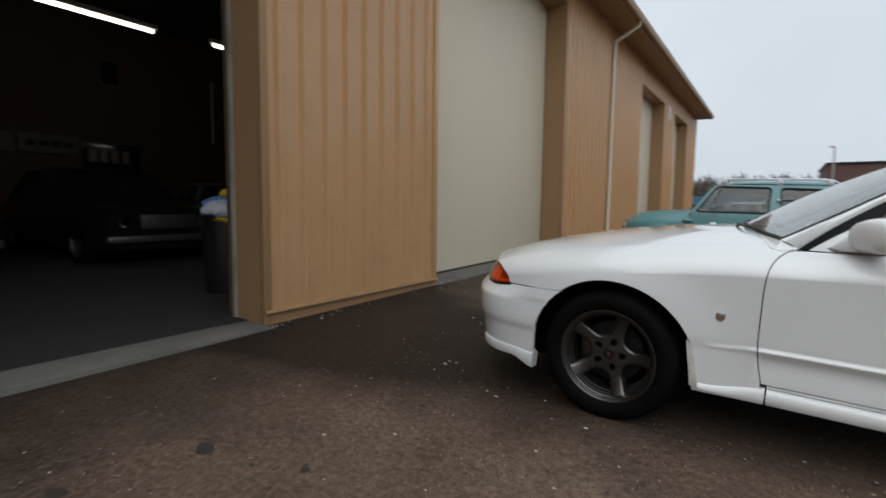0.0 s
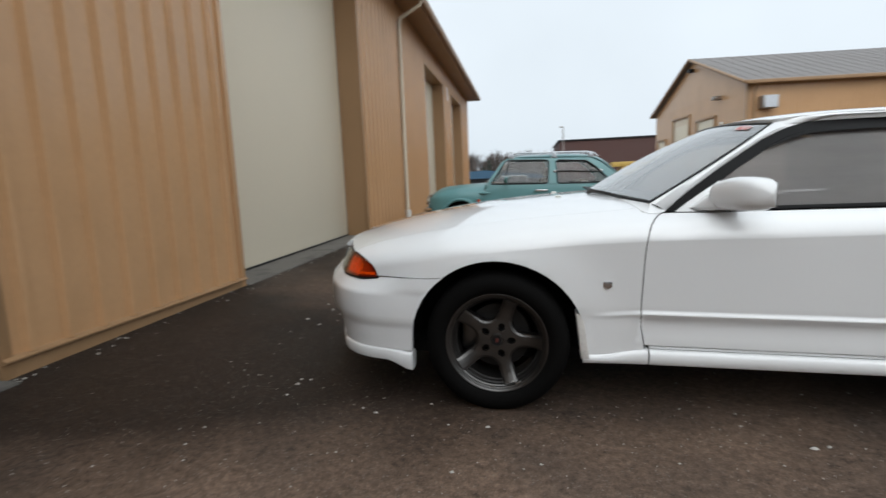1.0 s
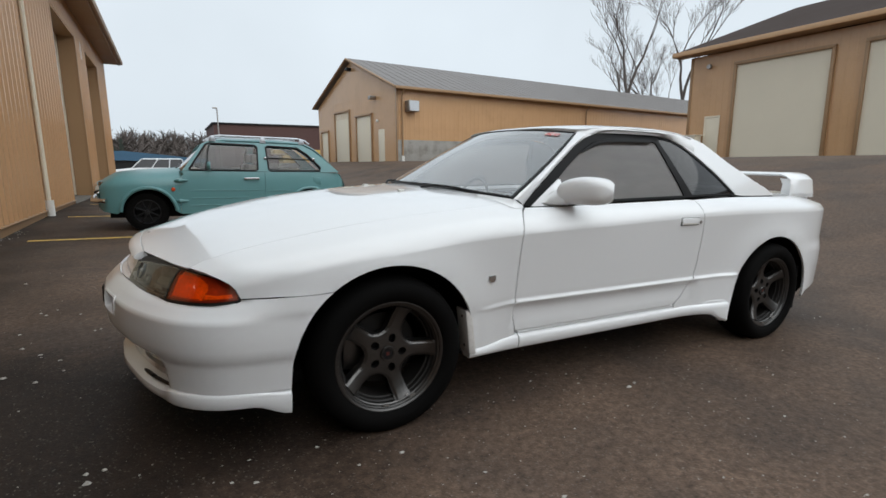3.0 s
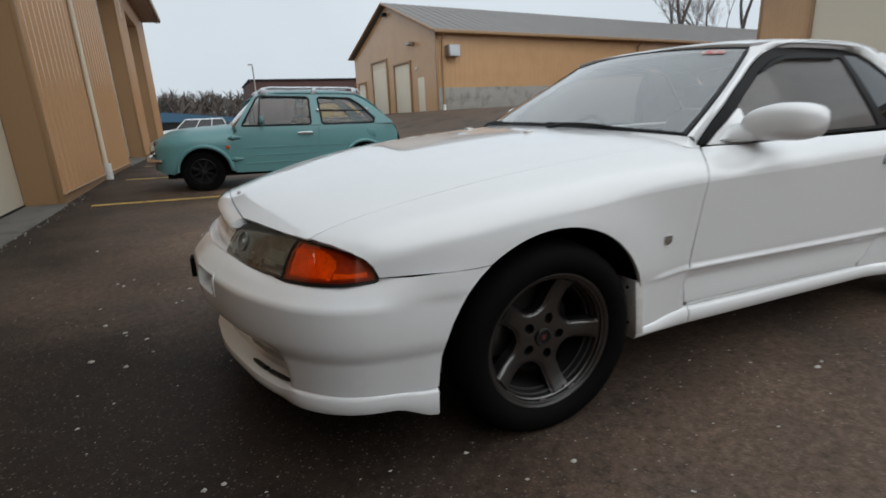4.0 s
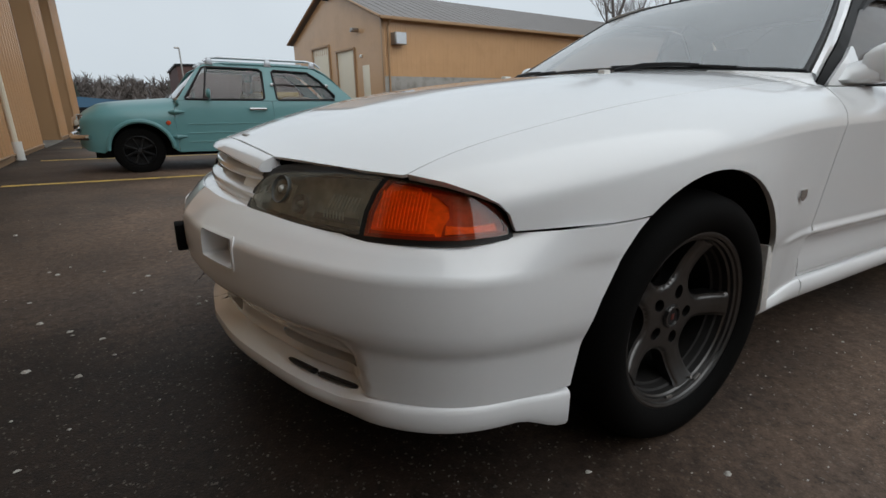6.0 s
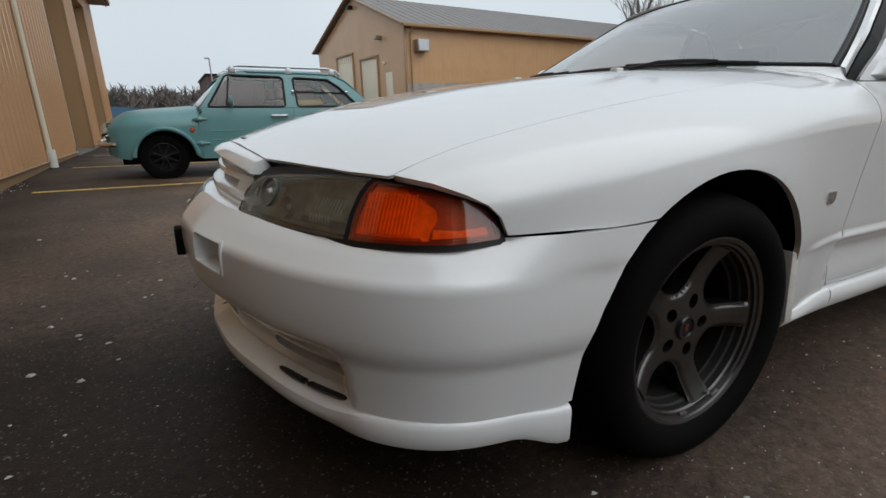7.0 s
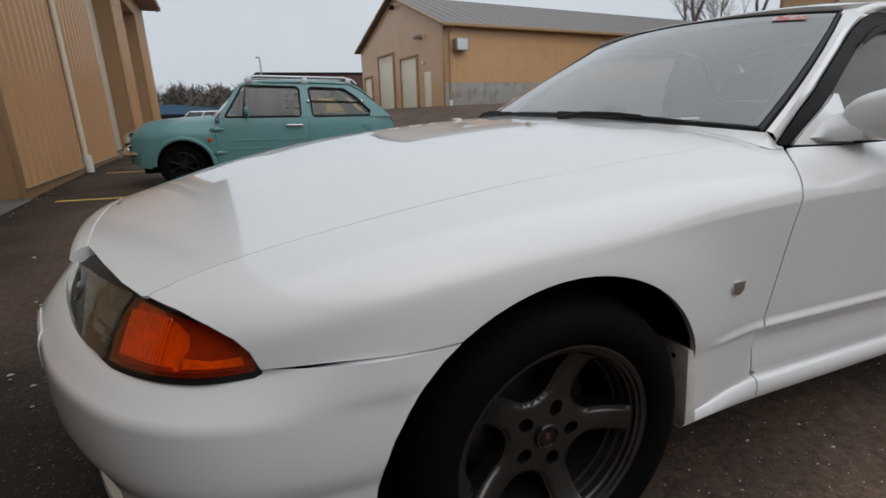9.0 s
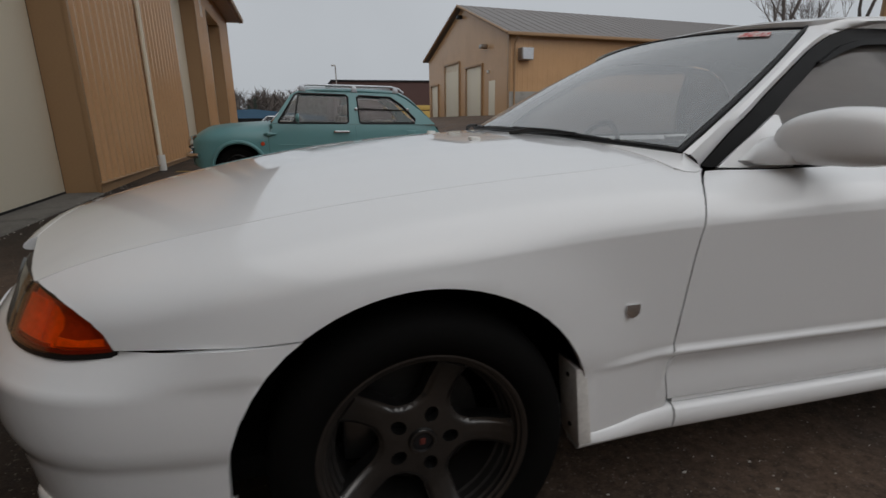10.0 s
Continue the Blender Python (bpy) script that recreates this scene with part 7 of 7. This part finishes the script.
def litter():
    rng = random.Random(4)
    verts, faces = [], []

    def chip(x, y, r, h):
        b = len(verts)
        n = rng.choice((4, 5, 6))
        z = ground_z(x, y) + 0.001
        a0 = rng.random() * 6.3
        for k in range(n):
            a = a0 + 2 * math.pi * k / n
            rr = r * rng.uniform(0.5, 1.2)
            verts.append((x + rr * math.cos(a), y + rr * math.sin(a) * 0.7, z))
        for k in range(n):
            v = verts[b + k]
            verts.append((x + (v[0] - x) * 0.6, y + (v[1] - y) * 0.6, z + h * rng.uniform(0.6, 1.2)))
        faces.append(tuple(range(b + n, b + 2 * n)))
        for k in range(n):
            faces.append((b + k, b + (k + 1) % n, b + n + (k + 1) % n, b + n + k))
    for x, y, r in ((-1.0, -0.7, 0.022), (-0.96, -0.64, 0.012), (-0.68, -1.57, 0.012), (-0.92, -1.76, 0.011), (-0.12, -1.32, 0.010), (1.21, -0.98, 0.016), (-1.0, -0.82, 0.011), (0.35, -1.45, 0.012), (-1.78, 2.50, 0.02), (-1.47, 1.455, 0.016), (-1.51, 1.52, 0.012), (-1.28, 1.405, 0.011), (-1.10, 1.22, 0.012), (-1.16, 0.99, 0.012), (-1.13, 1.01, 0.009),
                    (-0.93, 0.71, 0.013), (-0.90, 0.73, 0.012), (-0.92, 0.80, 0.010), (-1.46, 0.80, 0.015), (-1.36, 0.66, 0.014), (-1.35, 0.62, 0.008), (-1.26, 0.535, 0.012), (-1.22, 0.375, 0.010), (-1.45, 0.385, 0.015), (-1.31, 0.27, 0.015), (-1.53, 1.075, 0.010), (-1.43, 1.57, 0.010),
                    (-1.01, -0.64, 0.012), (-1.19, -1.29, 0.007), (-0.59, -0.90, 0.009), (-0.52, -0.935, 0.011), (1.27, -0.96, 0.016), (1.03, -0.73, 0.010), (-0.02, -0.99, 0.011), (-0.29, -0.82, 0.010)):
        chip(x, y, r, r * 0.4)
    for _ in range(700):
        x, y = rng.uniform(-2.5, 4.0), rng.uniform(-3.2, 3.5)
        chip(x, y, rng.choice((0.002, 0.003, 0.003, 0.004, 0.005, 0.006, 0.009)), 0.002)
    for _ in range(700):
        chip(rng.uniform(-1.8, 2.2), rng.uniform(-3.0, -0.6), rng.choice((0.002, 0.0025, 0.003, 0.004)), 0.002)
    for _ in range(90):
        y = rng.uniform(-0.9, 6)
        chip(-2.53 + abs(rng.gauss(0, 0.07)), y, rng.uniform(0.004, 0.012), 0.006)
    ob = link("litter", mesh_of("litter", verts, faces, CHIP, 0))
    return tagged(ob, "scattered pale grit and stone chips on the asphalt", "grit", kind="stuff")


litter()

OILS = [(-1.215, -2.13, 0.048), (-0.96, -2.09, 0.016), (-0.773, -1.987, 0.024), (-1.336, -2.595, 0.038), (-0.64, -1.73, 0.012)]
OIL = material("dark_oil_stain", (0.036, 0.028, 0.023), 0.6, spread=0.3, scale=30, grain=150)


def oil_stain(x, y, r, seed):
    rng = random.Random(seed)
    n = 22
    ph = [rng.uniform(0, 6.28) for _ in range(3)]
    verts = [(x, y, ground_z(x, y) + 0.0025)]
    for k in range(n):
        a = 2 * math.pi * k / n
        rr = r * (1 + 0.14 * math.sin(2 * a + ph[0]) + 0.09 * math.sin(3 * a + ph[1]) + 0.06 * math.sin(7 * a + ph[2]))
        px, py = x + rr * math.cos(a), y + 0.8 * rr * math.sin(a)
        verts.append((px, py, ground_z(px, py) + 0.0015))
    faces = [(0, k + 1, (k + 1) % n + 1) for k in range(n)]
    tagged(link("oil_stain", mesh_of("oil_stain", verts, faces, OIL, 60)), "dark round oil stain soaked into the asphalt", "oil stain", "oil stains", kind="structure")


for i, (x, y, r) in enumerate(OILS):
    oil_stain(x, y, r, 40 + i)


# ---- far things: low buildings, hill, bare trees ----
BRICKRED = material("dark_red_brown_cladding", (0.085, 0.042, 0.036), 0.8, spread=0.1, scale=0.3, grain=4)
BLUE = material("blue_painted_steel", (0.035, 0.10, 0.17), 0.6, spread=0.1, scale=0.3, grain=4)
YELLOWM = material("yellow_machine_paint", (0.5, 0.33, 0.08), 0.6, spread=0.1)
BARK = material("grey_brown_bark", (0.105, 0.088, 0.078), 0.9, spread=0.3, scale=3, grain=20, bump=0.01)
TWIG = material("bare_twigs", (0.15, 0.125, 0.115), 0.95, spread=0.2)
FARWOOD = material("far_bare_wood", (0.085, 0.07, 0.062), 0.95, spread=0.25, scale=0.1, grain=0.6)
HILLM = material("leafless_hillside", (0.10, 0.085, 0.072), 0.95, spread=0.35, scale=0.12, grain=0.8, stain=(0.045, 0.055, 0.04), stain_scale=0.06, stain_at=(0.55, 0.7))


def low_buildings():
    b = tagged(new("brown_store"), "long low dark red-brown flat-roofed building", "building")
    part("wall", box(5.3, 40, 75, 90, -1.5, 6.7), BRICKRED, b)
    part("roof_edge", box(5.1, 40.2, 74.8, 90.2, 6.7, 6.95, 0.03), TRIM, b)
    s = tagged(new("blue_shed"), "long low blue steel shed", "building")
    part("wall", box(-30, 3.5, 70, 78, -2.5, 1.5), TRIM, s)
    part("roof", prism([(-30, 2.0), (-5.5, 2.75), (3.8, 1.75), (3.8, 1.25), (-5.5, 1.6), (-30, 1.4)], 69.5, 79, "y"), BLUE, s)
    p = tagged(new("lamp_pole"), "thin grey lamp pole standing before the brown building", "lamp pole")
    part("pole", sweep([(5.75, 73, -1), (5.75, 73, 8.3), (5.72, 73, 8.7)], 0.09, 8), STEEL, p)
    part("lamp", box(5.2, 5.75, 72.9, 73.1, 8.6, 8.8, 0.03), STEEL, p)
    y = tagged(new("yellow_trailer"), "long yellow flatbed trailer parked by the far hall", "trailer")
    part("bed", box(11, 22, 62, 64.5, 2.3, 2.9, 0.05), YELLOWM, y)
    part("load", box(12, 22, 62, 64.5, 0.9, 2.2, 0.05), YELLOWM, y)
    for x in (12, 13.5, 20):
        part("wheel", lathe([(0, 62.0), (0.5, 61.98), (0.5, 62.3), (0, 62.3)], 20, "y", (x, 0, 0.6)), RUBBER, y)


low_buildings()


def hill():
    rng = random.Random(8)
    xs, n = np.linspace(-260, 130, 60), 14
    verts, faces = [], []
    for j in range(n):
        t = j / (n - 1)
        for x in xs:
            z = -3 + (8.6 + 2.2 * noise.noise(Vector((x * 0.02, 0, 1))) + 1.2 * noise.noise(Vector((x * 0.09, 3, 1)))) * t ** 0.8
            verts.append((x, 150 + 70 * t, z))
    k = len(xs)
    faces = [(j * k + i, j * k + i + 1, (j + 1) * k + i + 1, (j + 1) * k + i) for j in range(n - 1) for i in range(k - 1)]
    tagged(link("hillside", mesh_of("hillside", verts, faces, HILLM, 60)), "far brown leafless wooded hillside", "hill", kind="structure")
    # the wood on it: stems and twig fans
    verts, faces = [], []
    for _ in range(1700):
        t = rng.random()
        x, y = rng.uniform(-120, 90), 148 + 70 * t
        z = -3 + 7.6 * t ** 0.8
        h = rng.uniform(6.0, 12.5)
        b = len(verts)
        verts += [(x - 0.15, y, z), (x + 0.15, y, z), (x, y, z + h * 0.8)]
        faces.append((b, b + 1, b + 2))
        for _ in range(30):
            a, e, r = rng.uniform(0, 6.28), rng.gauss(0.5, 0.45), h * rng.uniform(0.12, 0.32)
            c = Vector((x + rng.gauss(0, 0.3), y, z + h * rng.uniform(0.35, 0.7)))
            d = Vector((math.cos(a) * math.cos(e), math.sin(a) * math.cos(e), math.sin(e))) * r
            w = rng.uniform(0.04, 0.12)
            b = len(verts)
            verts += [c + Vector((-w, 0, 0)), c + Vector((w, 0, 0.05)), c + d * 0.6 + Vector((w * 2.2, 0, 0)), c + d]
            faces += [(b, b + 1, b + 2), (b, b + 2, b + 3)]
    tagged(link("far_wood", mesh_of("far_wood", verts, faces, FARWOOD, 0)), "far leafless grey-brown wood on the hillside", "wood", kind="stuff")
    verts, faces = [], []
    for _ in range(26):
        x, y = rng.uniform(-60, 60), rng.uniform(150, 190)
        h = rng.uniform(7, 12)
        for k in range(60):
            t = rng.random()
            a, r = rng.uniform(0, 6.28), (1 - t) * h * 0.2 * rng.uniform(0.4, 1)
            b = len(verts)
            c = Vector((x + r * math.cos(a), y + r * math.sin(a), -2 + h * t))
            verts += [c + Vector((-0.5, 0, -0.3)), c + Vector((0.5, 0.2, -0.2)), c + Vector((0, 0, 0.7))]
            faces.append((b, b + 1, b + 2))
    tagged(link("far_conifers", mesh_of("far_conifers", verts, faces, CONIFER, 0)), "dark far evergreen trees below the hillside", "conifers", kind="stuff")


CONIFER = material("dark_conifer", (0.03, 0.04, 0.03), 0.95, spread=0.3)
hill()


def bare_tree(place, height, seed, spread=0.5, lean=(0, 0)):
    rng = random.Random(seed)
    tree = tagged(new("bare_tree"), "tall leafless tree with fine grey-brown branches", "tree", "bare trees")
    limbs, twigs = [], []

    def grow(p, d, length, r, depth):
        pts, rad = [p.copy()], [r]
        q, e = p.copy(), d.copy()
        n = 4
        for k in range(n):
            e = (e + Vector((rng.gauss(0, 0.10), rng.gauss(0, 0.10), rng.gauss(0.05, 0.06)))).normalized()
            q = q + e * (length / n)
            pts.append(q.copy())
            rad.append(r * (1 - 0.45 * (k + 1) / n))
        (limbs if depth < 3 else twigs).append((pts, rad, 7 if depth < 2 else 5 if depth < 4 else 3))
        if depth >= 5 or r < 0.005:
            return
        kids = 3 if depth < 2 else 4
        for k in range(kids + (depth > 2)):
            at = rng.choice(pts[2:])
            side = Vector((rng.gauss(0, 1), rng.gauss(0, 1), rng.gauss(0.1, 0.4))).normalized()
            nd = (e * 0.9 + side * spread * rng.uniform(0.7, 1.3)).normalized()
            grow(at if k else pts[-1], nd, length * rng.uniform(0.55, 0.8), rad[-1] * rng.uniform(0.6, 0.9), depth + 1)
    grow(Vector((0, 0, 0)), Vector((lean[0], lean[1], 1)).normalized(), height * 0.26, height * 0.0135, 0)

    def skin(items):
        verts, faces = [], []
        for pts, rad, n in items:
            base = len(verts)
            for i, p in enumerate(pts):
                d = (pts[min(i + 1, len(pts) - 1)] - pts[max(i - 1, 0)]).normalized()
                s = d.orthogonal().normalized()
                u = d.cross(s)
                for k in range(n):
                    a = 2 * math.pi * k / n
                    verts.append(p + (s * math.cos(a) + u * math.sin(a)) * max(rad[i], 0.009))
            for i in range(len(pts) - 1):
                for k in range(n):
                    faces.append((base + i * n + k, base + i * n + (k + 1) % n, base + (i + 1) * n + (k + 1) % n, base + (i + 1) * n + k))
        return verts, faces
    link("trunk", mesh_of("trunk", *skin(limbs), BARK, 60), tree)
    link("crown", mesh_of("crown", *skin(twigs), TWIG, 60), tree, "fine bare twigs")
    tree.location = place
    return tree


bare_tree((44, 36.5, 1.0), 30, 3, 0.42)
bare_tree((52, 36, 1.0), 29, 11, 0.45, (0.35, 0))
bare_tree((56, 42, 1.0), 27, 21, 0.5)
bare_tree((44, 62, 0.5), 14, 31, 0.55)
bare_tree((50, 66, 0.5), 15, 41, 0.55)
bare_tree((76, 26, 1.0), 20, 51, 0.55)
